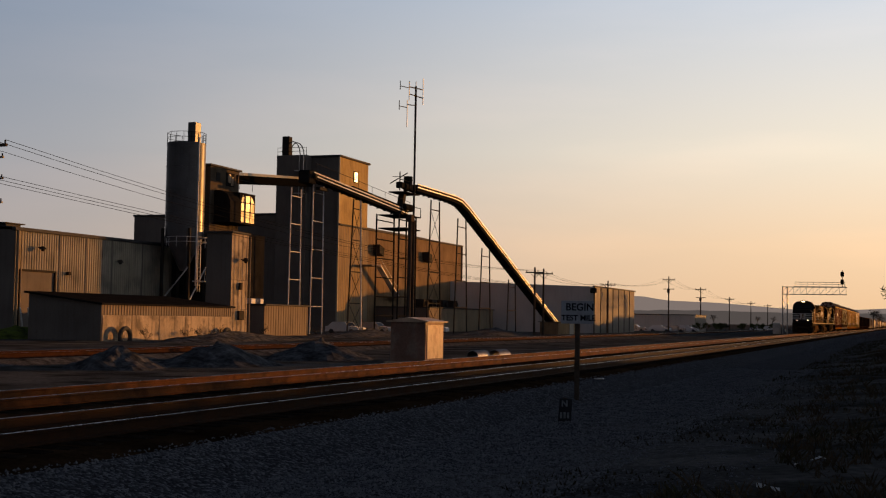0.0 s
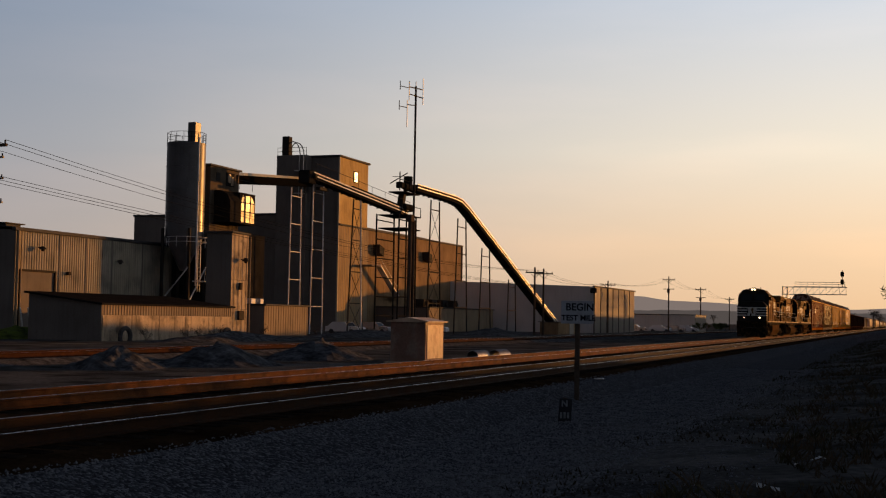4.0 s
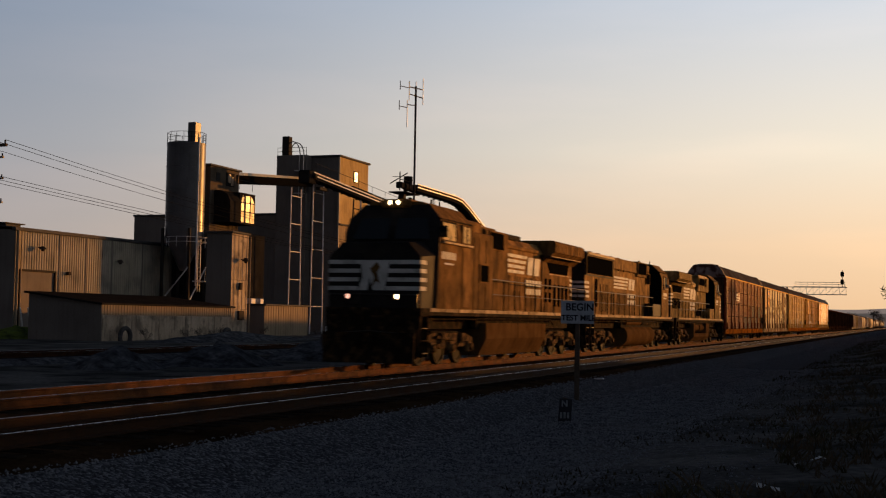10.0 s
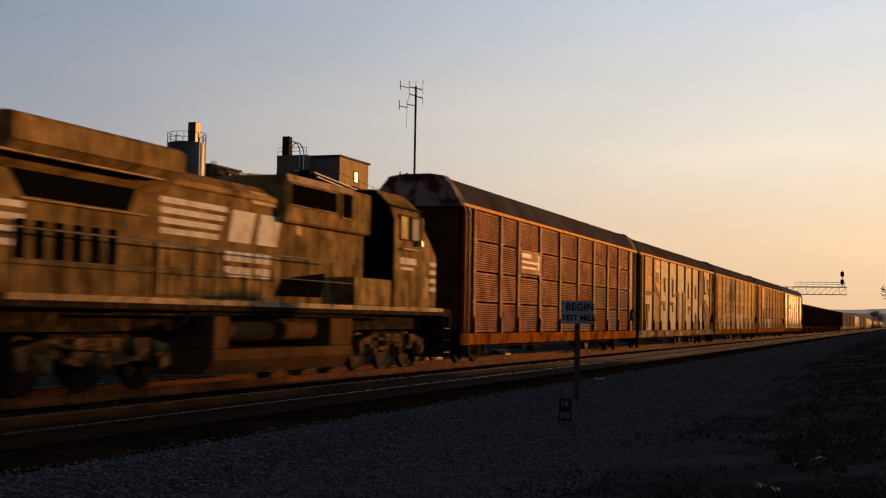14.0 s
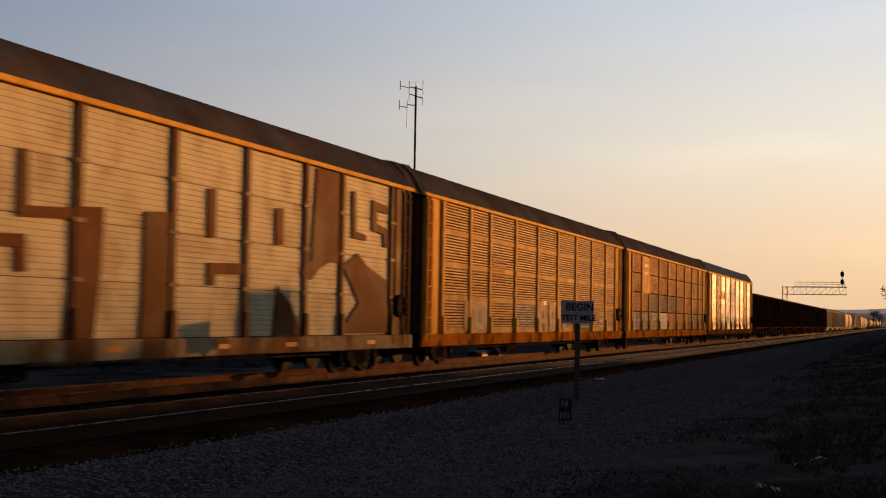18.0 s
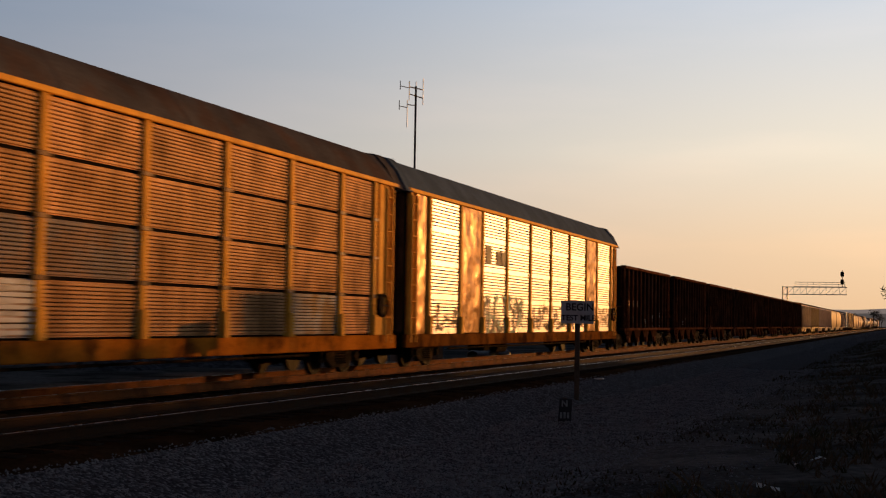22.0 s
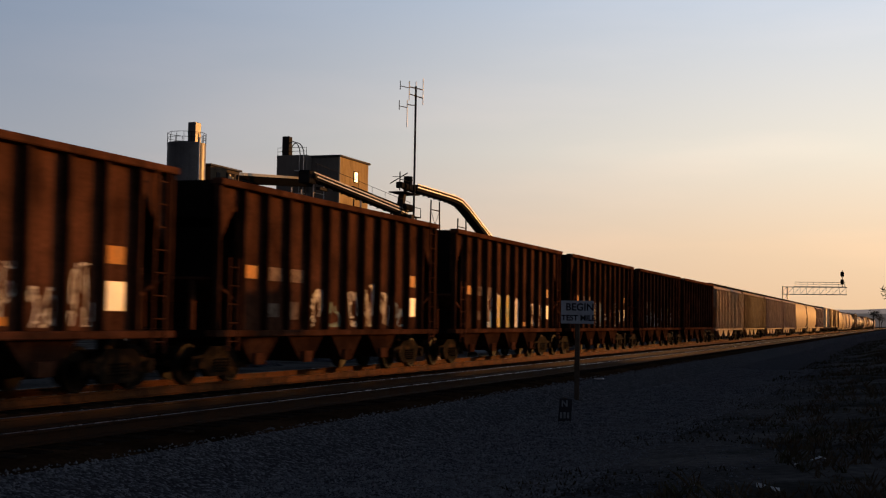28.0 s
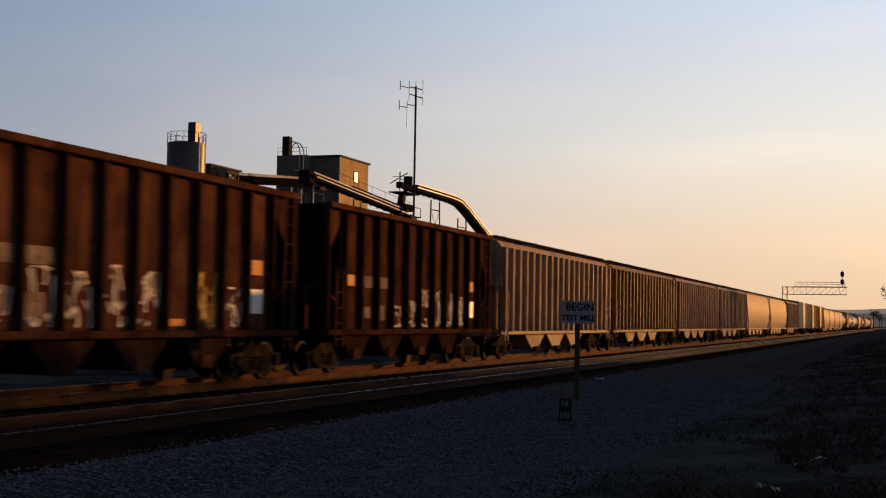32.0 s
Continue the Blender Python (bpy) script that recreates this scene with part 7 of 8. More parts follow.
RACK_LEN, RACK_Z0, RACK_Z1 = 28.6, 0.98, 5.0
TIERS = 4
PANEL_MESHES = {}


def pressed_sheet(w, h, slats, fill, material):
    """One tier of side panel: a single pressed sheet with long open slots between its slats."""
    key = (round(w, 3), slats, fill, material.name, round(h, 3))
    depth = 0.02 if fill < 0.9 else 0.005
    if key not in PANEL_MESHES:
        p = (h - 0.03) / slats
        rows, solid = [(0.0, 0.0)], []
        for i in range(slats):
            z = 0.015 + i * p
            g = p * (1 - fill) / 2
            rows += [(z + g, -depth), (z + g + p * 0.16, depth * 0.6), (z + p - g - p * 0.16, depth), (z + p - g, -depth * 0.4)]
            solid += [i > 0, True, True, True]
        rows.append((h, 0.0))
        solid[0] = True
        solid.append(True)
        cols = (0.0, 0.05, w - 0.05, w)
        v = [(x if 0 < c < 3 else 0.0, y, z) for z, x in rows for c, y in enumerate(cols)]
        f = []
        for k in range(len(rows) - 1):
            gap = k % 4 == 0 and 0 < k < len(rows) - 2
            for c in range(3):
                if c == 1 and gap:
                    continue
                f.append((k * 4 + c, k * 4 + c + 1, k * 4 + c + 5, k * 4 + c + 4))
        PANEL_MESHES[key] = Shape().add(v, f).mesh("side_panel", material)
    return PANEL_MESHES[key]


def slat_mesh(w, p, fill, material):
    """One pressed slat, flat with bent edges."""
    key = (round(w, 3), round(p, 4), fill, material.name, "slat")
    if key not in PANEL_MESHES:
        b = p * fill
        PANEL_MESHES[key] = Shape().strip([(-0.025, 0), (0.012, p * 0.07), (0.02, p * 0.14), (0.02, b - p * 0.14), (0.012, b - p * 0.07), (-0.025, b)], "y", 0.0, w).mesh("slat", material)
    return PANEL_MESHES[key]


def louvre_panel(parent, x, y, z, w, material, slats, fill, loose, band, gap):
    h = (RACK_Z1 - RACK_Z0) / TIERS - (0.0 if loose else gap)
    if not loose:
        part("side_panel", pressed_sheet(w, h, slats, fill, material), None, parent, at=(x, y, z + gap / 2))
        return
    # separate slats, with a broad flat one where two tiers meet
    pan = part("side_panel", Shape().ring(-0.03, 0.004, 0.05, w - 0.05, 0.02, h - 0.02, 0.03), material, parent, at=(x, y, z))
    p = (h - 0.21) / slats
    me = slat_mesh(w - 0.02, p, fill, material)
    for i in range(slats):
        part("slat", me, None, pan, at=(0, 0.01, 0.20 + i * p))
    band = band or material
    key = ("broad", round(w, 3), band.name)
    if key not in PANEL_MESHES:
        PANEL_MESHES[key] = Shape().box(-0.02, 0.024, 0.0, w, 0.0, 0.19, 0.012).mesh("broad_slat", band)
    part("broad_slat", PANEL_MESHES[key], None, pan)


def graffiti(parent, x, y, z, w, h, materials, seed, name="graffiti", fine=False):
    """Sprayed scrawl: bent bars a few millimetres proud, no letters."""
    r = random.Random(seed)
    for m in materials:
        s = Shape()
        n = max(9, int(w * 11)) if fine else max(3, int(w * 4.2))
        for i in range(n):
            cy, cz = y + w * (i + r.random()) / n, z + h * r.random()
            pts = []
            a = r.random() * 6.28
            for k in range(5):
                pts.append((cy, cz))
                a += r.uniform(-1.4, 1.4)
                cy += math.cos(a) * min(w, 1.2) * 0.13
                cz += math.sin(a) * h * 0.3
                cz = min(z + h, max(z, cz))
                cy = min(y + w, max(y, cy))
            t = r.uniform(0.025, 0.06) if fine else r.uniform(0.045, 0.13)
            for (y0, z0), (y1, z1) in zip(pts, pts[1:]):
                d = Vector((y1 - y0, z1 - z0))
                if d.length < 0.03:
                    continue
                q = Vector((-d.y, d.x)).normalized() * t / 2
                s.add([(x, y0 + q.x, z0 + q.y), (x, y1 + q.x, z1 + q.y), (x, y1 - q.x, z1 - q.y), (x, y0 - q.x, z0 - q.y)], [(0, 1, 2, 3)])
        tagged(part(name, s, m, parent, "sprayed scrawl"), kind="stuff")
        x += 0.004


def autorack(label, panel, post, sill, roof, edges, slats=9, fill=0.7, smooth_bays=(), end_smooth=None, crown=5.88, loose=False, band=None, repaint=None, hood=None, gap=0.065):
    c = thing("autorack", label, "rail car", group="autoracks")
    X = 1.46
    # flatcar deck and sill
    part("deck", Shape().box(-1.4, 1.4, 0.35, RACK_LEN - 0.35, 0.62, 0.95), CAR_DARK, c)
    part("side_sill", Shape().box(1.38, X + 0.05, 0.4, RACK_LEN - 0.4, 0.6, 0.97, 0.02), sill, c, "long painted side sill")
    part("side_sill", Shape().box(-X - 0.05, -1.38, 0.4, RACK_LEN - 0.4, 0.6, 0.97, 0.02), sill, c)
    part("far_side", Shape().box(-X, -X + 0.05, 0.5, RACK_LEN - 0.5, 0.97, 5.0), panel, c)
    # dark sheet behind the slats paints the car's inner shade
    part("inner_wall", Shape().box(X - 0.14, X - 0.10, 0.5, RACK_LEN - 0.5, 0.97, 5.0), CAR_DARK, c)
    # arched roof with ribs
    arch = [(1.53, 5.0), (1.48, 5.1), (1.24, 5.47), (0.9, crown - 0.07), (0.45, crown), (-0.45, crown), (-0.9, crown - 0.07), (-1.24, 5.47), (-1.48, 5.1), (-1.53, 5.0)]
    part("roof", Shape().prism(arch, "y", 0.55, RACK_LEN - 0.55), roof, c, smooth=True)
    for i in range(14):
        y = 1.2 + i * (RACK_LEN - 2.4) / 13
        part("roof_rib", Shape().strip([(a * 1.004, b + 0.006) for a, b in arch], "y", y, y + 0.05), roof, c)
    part("eave_rail", Shape().box(X, X + 0.08, 0.45, RACK_LEN - 0.45, 4.98, 5.09, 0.015), POST_YELLOW, c, "yellow rail under the roof edge")
    # end hoods and doors
    for y0, y1 in ((0.25, 0.6), (RACK_LEN - 0.6, RACK_LEN - 0.25)):
        part("end_hood", Shape().prism([(a * 1.012, b + (0.05 if b > 5.2 else -0.03)) for a, b in arch], "y", y0 - 0.08, y1 + 0.1), hood or roof, c, smooth=True)
        part("hood_edge", Shape().strip([(a * 1.02, b + (0.07 if b > 5.2 else -0.02)) for a, b in arch], "y", y0 + 0.3, y0 + 0.36), hood or roof, c)
        part("end_door", Shape().box(-1.35, 1.35, y0 + 0.05, y1 - 0.05, 0.95, 5.0, 0.1), DARK_DOOR, c, "dark end door")
    # end frames: plain sheets, ladder, brake gear
    for y0, y1 in ((0.75, edges[0] - 0.05), (edges[-1] + 0.05, RACK_LEN - 0.75)):
        if y1 - y0 > 0.5:
            a, b = (y0 + 0.45, y1 - 0.32) if y0 < 2 else (y0 + 0.28, y1 - 0.45)
            part("end_sheet", Shape().box(X - 0.06, X, a, b, 0.97, 4.98, 0.01), end_smooth or post, c)
    for y in (0.72, 1.12, RACK_LEN - 1.16, RACK_LEN - 0.76):
        part("end_post", Shape().box(X - 0.1, X + 0.03, y - 0.06, y + 0.06, 0.97, 5.0, 0.012), post, c)
    ladder(c, X + 0.05, 0.74, 1.12, 0.75, 4.9, 9, post)
    ladder(c, X + 0.05, RACK_LEN - 1.12, RACK_LEN - 0.74, 0.75, 4.9, 9, post)
    part("brake_wheel", Shape().tube([(X + 0.14, RACK_LEN - 1.55 + 0.3 * math.cos(k * 0.5236), 1.75 + 0.3 * math.sin(k * 0.5236)) for k in range(12)], 0.035, 6, True).box(X + 0.11, X + 0.15, RACK_LEN - 1.85, RACK_LEN - 1.25, 1.72, 1.78).box(X, X + 0.12, RACK_LEN - 1.7, RACK_LEN - 1.4, 1.45, 2.05, 0.03), DIRTY_BLACK, c, "black hand brake wheel and housing")
    # bays
    th = (RACK_Z1 - RACK_Z0) / TIERS
    for k, (a, b) in enumerate(zip(edges, edges[1:])):
        if k in smooth_bays:
            part("plain_panel", Shape().box(X - 0.05, X - 0.01, a + 0.06, b - 0.06, 0.99, 4.98, 0.01), end_smooth or post, c, "plain dented sheet")
            continue
        for t in range(TIERS):
            louvre_panel(c, X - 0.05, a + 0.06, RACK_Z0 + t * th, b - a - 0.12, (repaint or {}).get((k, t), panel), slats, fill, loose, band, gap)
    for y in edges:
        part("post", Shape().box(X - 0.08, X + 0.035, y - 0.095, y + 0.095, 0.97, 5.0, 0.015), post, c)
        part("post_foot", Shape().prism([(y - 0.1, 0.97), (y + 0.1, 0.97), (y + 0.075, 1.5), (y - 0.075, 1.5)], "x", X + 0.03, X + 0.1), post, c)
        if not loose:
            for t in (1, 2, 3):
                part("panel_clip", CLIP, None, c, at=(X, y, RACK_Z0 + t * th))
    for y in (3.1, RACK_LEN - 3.1):
        car_truck(c, y)
    part("brake_pipe", Shape().path([(1.1, 5.0, 0.5), (1.1, RACK_LEN - 5.0, 0.5)], 0.03, 5).box(0.4, 1.0, 9, 9.6, 0.35, 0.6, 0.03).cyl((0.7, 11, 0.42), (0.7, 12.2, 0.42), 0.17, 10), DIRTY_BLACK, c)
    coupler(c, 0.3, -1)
    coupler(c, RACK_LEN - 0.3, 1)
    return c


EDGES = [2.2, 4.8, 6.9, 9.9, 12.85, 15.85, 18.85, 21.8, 24.6, 26.7]
rack = autorack("maroon autorack with louvred panels and a red placard", RACK_RED, POST_RED, SILL_YELLOW, ROOF_GREY, [1.75, 4.66, 6.8, 9.7, 12.75, 15.8, 18.7, 21.55, 24.0, 26.6], 13, 0.74, crown=5.95, hood=HOOD_WORN, repaint={(k, t): m for k, t, m in ((4, 0, TINT_BLUE), (5, 0, TINT_BLUE), (6, 1, TINT_BLUE), (7, 0, TINT_BLUE), (7, 1, TINT_RED), (8, 0, TINT_RED), (8, 1, TINT_BLUE), (6, 0, TINT_RED), (5, 1, TINT_RED))})
part("placard", Shape().box(1.5, 1.515, 6.95, 9.6, 3.12, 3.98), LOGO_RED, rack, "dark red placard")
part("placard_mark", Shape().box(1.516, 1.52, 7.05, 9.0, 3.3, 3.38).box(1.516, 1.52, 7.05, 9.2, 3.5, 3.58).box(1.516, 1.52, 7.1, 8.3, 3.7, 3.86).box(1.516, 1.52, 9.2, 9.42, 3.3, 3.85), WHITE, rack, "white bars on the placard")
couple(rack, 65.7)

rack = autorack("brown autorack covered in pale painted block shapes", RACK_PALE, POST_BROWN, PALE_SILL, ROOF_GREY, [2.1, 4.7, 6.82, 9.75, 12.6, 15.6, 18.5, 21.35, 23.4, 26.65], 9, 0.965, (1,), gap=0.012, repaint={(0, 2): RACK_TAN, (0, 3): RACK_TAN})
# brown strokes left between the pale painted shapes
STROKES = [
    [(11.03, 4.0), (11.26, 4.02), (11.3, 3.12), (12.4, 3.18), (12.4, 2.98), (11.05, 2.92)],
    [(10.3, 2.62), (11.26, 2.66), (11.3, 2.06), (11.05, 2.05), (11.03, 2.45), (10.3, 2.42)],
    [(12.4, 3.2), (13.36, 3.27), (13.32, 2.2), (13.16, 0.99), (12.3, 0.99), (12.44, 1.8)],
    [(14.64, 3.3), (15.56, 3.37), (15.54, 1.86), (15.44, 0.99), (14.55, 0.99), (14.63, 1.84)],
    [(16.87, 3.95), (17.2, 3.98), (17.22, 2.98), (16.92, 2.96)],
    [(16.95, 2.47), (18.34, 2.52), (18.34, 2.28), (17.23, 2.25), (17.24, 2.02), (16.95, 2.02)],
    [(19.83, 3.81), (20.2, 3.84), (20.22, 3.02), (19.86, 3.0)],
    [(19.98, 2.1), (20.69, 1.67), (21.2, 1.1), (21.1, 0.99), (19.8, 0.99)],
    [(21.9, 4.95), (23.15, 4.96), (23.2, 2.75), (22.6, 2.72), (22.13, 2.56), (21.69, 2.28), (21.17, 2.39), (21.22, 2.65), (21.69, 2.74)],
    [(23.5, 2.69), (24.4, 3.05), (25.0, 2.75), (26.3, 2.44), (26.55, 1.02), (23.35, 1.02), (24.5, 1.8)],
    [(8.15, 3.95), (8.47, 3.98), (8.5, 3.17), (8.2, 3.15)],
    [(6.9, 2.64), (8.43, 2.62), (8.45, 2.07), (8.1, 2.07), (8.1, 2.4), (6.9, 2.42)],
    [(2.2, 3.1), (4.62, 3.11), (4.62, 2.9), (2.2, 2.88)],
    [(2.7, 2.4), (3.53, 2.4), (3.55, 2.06), (3.2, 2.05), (3.2, 1.2), (2.6, 1.0)],
    [(4.85, 3.05), (6.75, 3.0), (6.75, 2.86), (5.9, 2.9), (5.5, 3.3), (5.1, 3.6), (4.95, 4.3), (4.85, 4.6)],
    [(24.0, 4.6), (24.2, 4.62), (24.25, 3.6), (24.9, 3.55), (24.9, 3.4), (24.05, 3.42)],
    [(25.3, 4.5), (26.3, 4.4), (26.3, 4.2), (25.6, 4.25), (25.6, 3.9), (26.3, 3.8), (26.3, 3.3), (26.1, 3.3), (26.05, 3.65), (25.3, 3.7)],
]
for k, line in enumerate(STROKES):
    part("painted_stroke", Shape().prism(line, "x", 1.44, 1.463 + 0.0006 * k), STROKE_BROWN, rack, "brown stroke between pale shapes")
for y0, y1 in ((14.55, 15.44), (12.3, 13.16), (19.8, 21.1), (2.5, 3.2)):
    part("painted_stroke", Shape().box(1.51, 1.514, y0, y1, 0.61, 0.965), STROKE_BROWN, rack, "brown stroke between pale shapes")
for y in (4.0, 8.5, 13.5, 17.3, 20.4, 25.0):
    part("reflector_bar", Shape().box(1.511, 1.516, y, y + 0.5, 0.74, 0.84), HAZARD_ORANGE, rack, "orange reflector bar")
part("placard", Shape().box(1.455, 1.460, 4.9, 6.72, 3.1, 4.9), POST_YELLOW, rack, "yellow placard")
part("placard_mark", Shape().prism([(5.25, 4.85), (5.75, 4.72), (6.3, 4.8), (6.35, 4.62), (5.2, 4.66)], "x", 1.461, 1.476).box(1.461, 1.476, 5.2, 6.35, 4.24, 4.42), LOGO_BLUE, rack, "blue bars on the placard")
for i in range(6):
    part("placard_stripe", Shape().box(1.461, 1.474, 5.26 + i * 0.19, 5.34 + i * 0.19, 3.62, 4.2), DULL_RED, rack, "faded red stripe on the placard")
couple(rack, 65.7 + 28.6)

rack = autorack("yellow autorack with tan louvred panels and sprayed scrawls", RACK_TAN, POST_YELLOW, SILL_YELLOW, ROOF_GREY, EDGES, 9, 0.82, crown=5.9, loose=True, band=RACK_GOLD, repaint={(1, 0): TINT_PALE, (3, 0): TINT_PALE})
# sprayed letter shapes at the panels' foot, glints painted on as white dabs
for k, (a, b, top) in enumerate(((12.9, 14.4, 2.22), (14.55, 15.6, 2.16), (15.85, 17.2, 2.16), (18.7, 19.55, 2.04), (21.5, 22.4, 1.96))):
    w = b - a
    shape = [(0.0, 0.0), (0.36, 0.0), (0.4, 0.26), (0.62, 0.24), (0.66, 0.0), (1.0, 0.02), (0.94, 0.6), (0.7, 1.0), (0.2, 0.93), (0.04, 0.56)]
    if k % 2:
        shape = [(0.05, 0.0), (0.9, 0.03), (1.0, 0.35), (0.8, 0.52), (0.97, 0.75), (0.85, 1.0), (0.1, 0.95), (0.0, 0.6), (0.12, 0.4)]
    part("tag_letter", Shape().prism([(a + w * u, 1.0 + (top - 1.0) * v) for u, v in shape], "x", 1.44, 1.463), SPRAY_MAUVE, rack, "pale mauve sprayed letter shape")
    part("tag_mark", Shape().prism([(a + w * 0.42, 1.5), (a + w * 0.6, 1.48), (a + w * 0.56, 1.78), (a + w * 0.45, 1.76)], "x", 1.463, 1.466), STROKE_BROWN, rack, "brown gap in the letter shape")
for a, b, z0, z1 in ((13.75, 14.1, 2.02, 2.17), (15.4, 15.6, 2.06, 2.12), (16.7, 17.05, 1.95, 2.1), (18.85, 19.3, 1.44, 1.6), (18.9, 19.4, 1.84, 1.98), (18.95, 19.3, 1.08, 1.18), (21.7, 22.25, 1.1, 1.18), (21.75, 22.25, 1.34, 1.42), (21.75, 22.2, 1.6, 1.72)):
    part("paint_glint", Shape().box(1.467, 1.47, a, b, z0, z1), GRAF_WHITE, rack, "white dab painting a glint on the letters")
part("tag_field", Shape().prism([(19.65, 1.0), (21.4, 1.0), (21.4, 1.98), (20.5, 2.02), (19.7, 1.65)], "x", 1.44, 1.464), SPRAY_NAVY, rack, "dark blue sprayed field")
for z in (1.15, 1.36, 1.58):
    part("tag_mark", Shape().box(1.464, 1.467, 19.8, 21.3, z, z + 0.05), TINT_BLUE, rack, "pale line on the blue field")
for y in (23.4,):
    for i in range(6):
        part("bare_slat", Shape().box(1.452, 1.46, y, y + 1.0, 1.16 + i * 0.12, 1.23 + i * 0.12, 0.003), TINT_PALE, rack, "bare pale slat")
for i in range(5):
    part("panel_mark", Shape().box(1.45, 1.455, 7.2 + 0.1 * (i % 2), 8.8 - 0.15 * (i % 3), 2.72 + i * 0.17, 2.79 + i * 0.17, 0.002), TINT_RED, rack, "faded red bar on a panel")
part("tag_patch", Shape().box(1.458, 1.464, 4.3, 6.6, 1.1, 2.0), TINT_PALE, rack, "pale sprayed block")
for y in (5.0, 5.7):
    part("tag_mark", Shape().prism([(y, 1.35), (y + 0.25, 1.3), (y + 0.3, 1.75), (y + 0.05, 1.7)], "x", 1.464, 1.467), GRAF_DARK, rack, "dark mark on the sprayed block")
couple(rack, 65.7 + 28.6 * 2)

rack = autorack("brown-yellow autorack with tan louvred panels and a pale placard", RACK_RUST, POST_YELLOW, SILL_YELLOW, ROOF_GREY, EDGES, 13, 0.84, end_smooth=POST_YELLOW, repaint={(0, 0): TINT_SKY, (1, 0): TINT_SKY, (2, 0): TINT_SKY, (3, 0): TINT_SKY, (2, 1): TINT_BLUE, (3, 1): TINT_BLUE, (4, 1): TINT_BLUE, (7, 0): TINT_PALE}, crown=5.92)
part("placard", Shape().box(1.47, 1.485, 5.0, 6.75, 3.0, 4.85, 0.004), POST_YELLOW, rack, "yellow sheet placard")
part("placard_border", Shape().ring(1.47, 1.495, 5.0, 6.75, 3.0, 4.85, 0.04), POST_YELLOW, rack)
part("placard_mark", Shape().prism([(5.28, 4.7), (5.55, 4.62), (5.85, 4.7), (6.15, 4.62), (6.45, 4.7), (6.45, 3.95), (5.28, 3.95)], "x", 1.486, 1.489), RACK_GOLD, rack, "faded ochre shield on the placard")
part("placard_band", Shape().box(1.489, 1.491, 5.3, 6.43, 4.36, 4.52).box(1.489, 1.491, 5.3, 6.43, 3.97, 4.12), LOGO_BLUE, rack, "faded blue band")
for i in range(5):
    part("placard_stripe", Shape().prism([(5.32 + i * 0.23, 3.93), (5.42 + i * 0.23, 3.93), (5.42 + i * 0.23, 3.3 - 0.12 * (2 - abs(i - 2))), (5.32 + i * 0.23, 3.3 - 0.12 * (2 - abs(i - 2)))], "x", 1.486, 1.489), RACK_GOLD, rack, "ochre stripe of the shield")
# whitish slats paint the sky's reflection on a shiny panel
for i in range(9):
    part("bare_slat", Shape().box(1.44, 1.452, 10.0, 12.75, 1.06 + i * 0.1, 1.13 + i * 0.1, 0.004), DULL_WHITE, rack, "whitish slat carrying the sky's reflection in its colour")
couple(rack, 65.7 + 28.6 * 3)

rack = autorack("yellow autorack with bright galvanised louvred panels", RACK_STEEL, POST_YELLOW, SILL_DARK, ROOF_STEEL, [2.3, 5.1, 7.3, 10.1, 13.1, 16.05, 19.0, 22.0, 24.05, 26.9], 8, 0.90, (1, 7), SMOOTH_YELLOW, loose=True, crown=5.93)
for y0, y1, z1 in ((7.7, 8.3, 3.9), (8.9, 9.3, 3.75), (9.4, 9.9, 3.75)):
    part("panel_mark", Shape().box(1.455, 1.46, y0, y1, 3.3, z1), GRAF_DARK, rack, "dark mark on a panel")
graffiti(rack, 1.455, 7.6, 1.0, 4.6, 1.2, (GRAF_GREEN, GRAF_GREEN, GRAF_DARK), 9)
graffiti(rack, 1.455, 2.4, 1.1, 2.6, 0.8, (GRAF_DARK,), 10)
graffiti(rack, 1.455, 13.2, 1.1, 8.6, 0.8, (GRAF_DARK,), 11)
graffiti(rack, 1.455, 24.2, 1.1, 2.4, 0.9, (GRAF_DARK,), 12)
couple(rack, 65.7 + 28.6 * 4)

# ---- open hoppers ----
HOPPER_BROWN = mat("oxide_brown_hopper", (0.080, 0.034, 0.019), 0.85, 0.0, 0.4, 0.9, 15.0, 0.1, second=(0.036, 0.017, 0.011), amount=0.7, streak=0.6, spread=0.2, spec=0.0)
# hopper brown darkened: the ribs' and bays' shade put into the colour
HOPPER_SHADE = mat("shaded_hopper_brown", (0.030, 0.015, 0.010), 0.85, 0.0, 0.4, 0.9, 15.0, 0.1, second=(0.062, 0.028, 0.016), amount=0.6, streak=0.6, spec=0.0)
HOP_LEN = 14.55


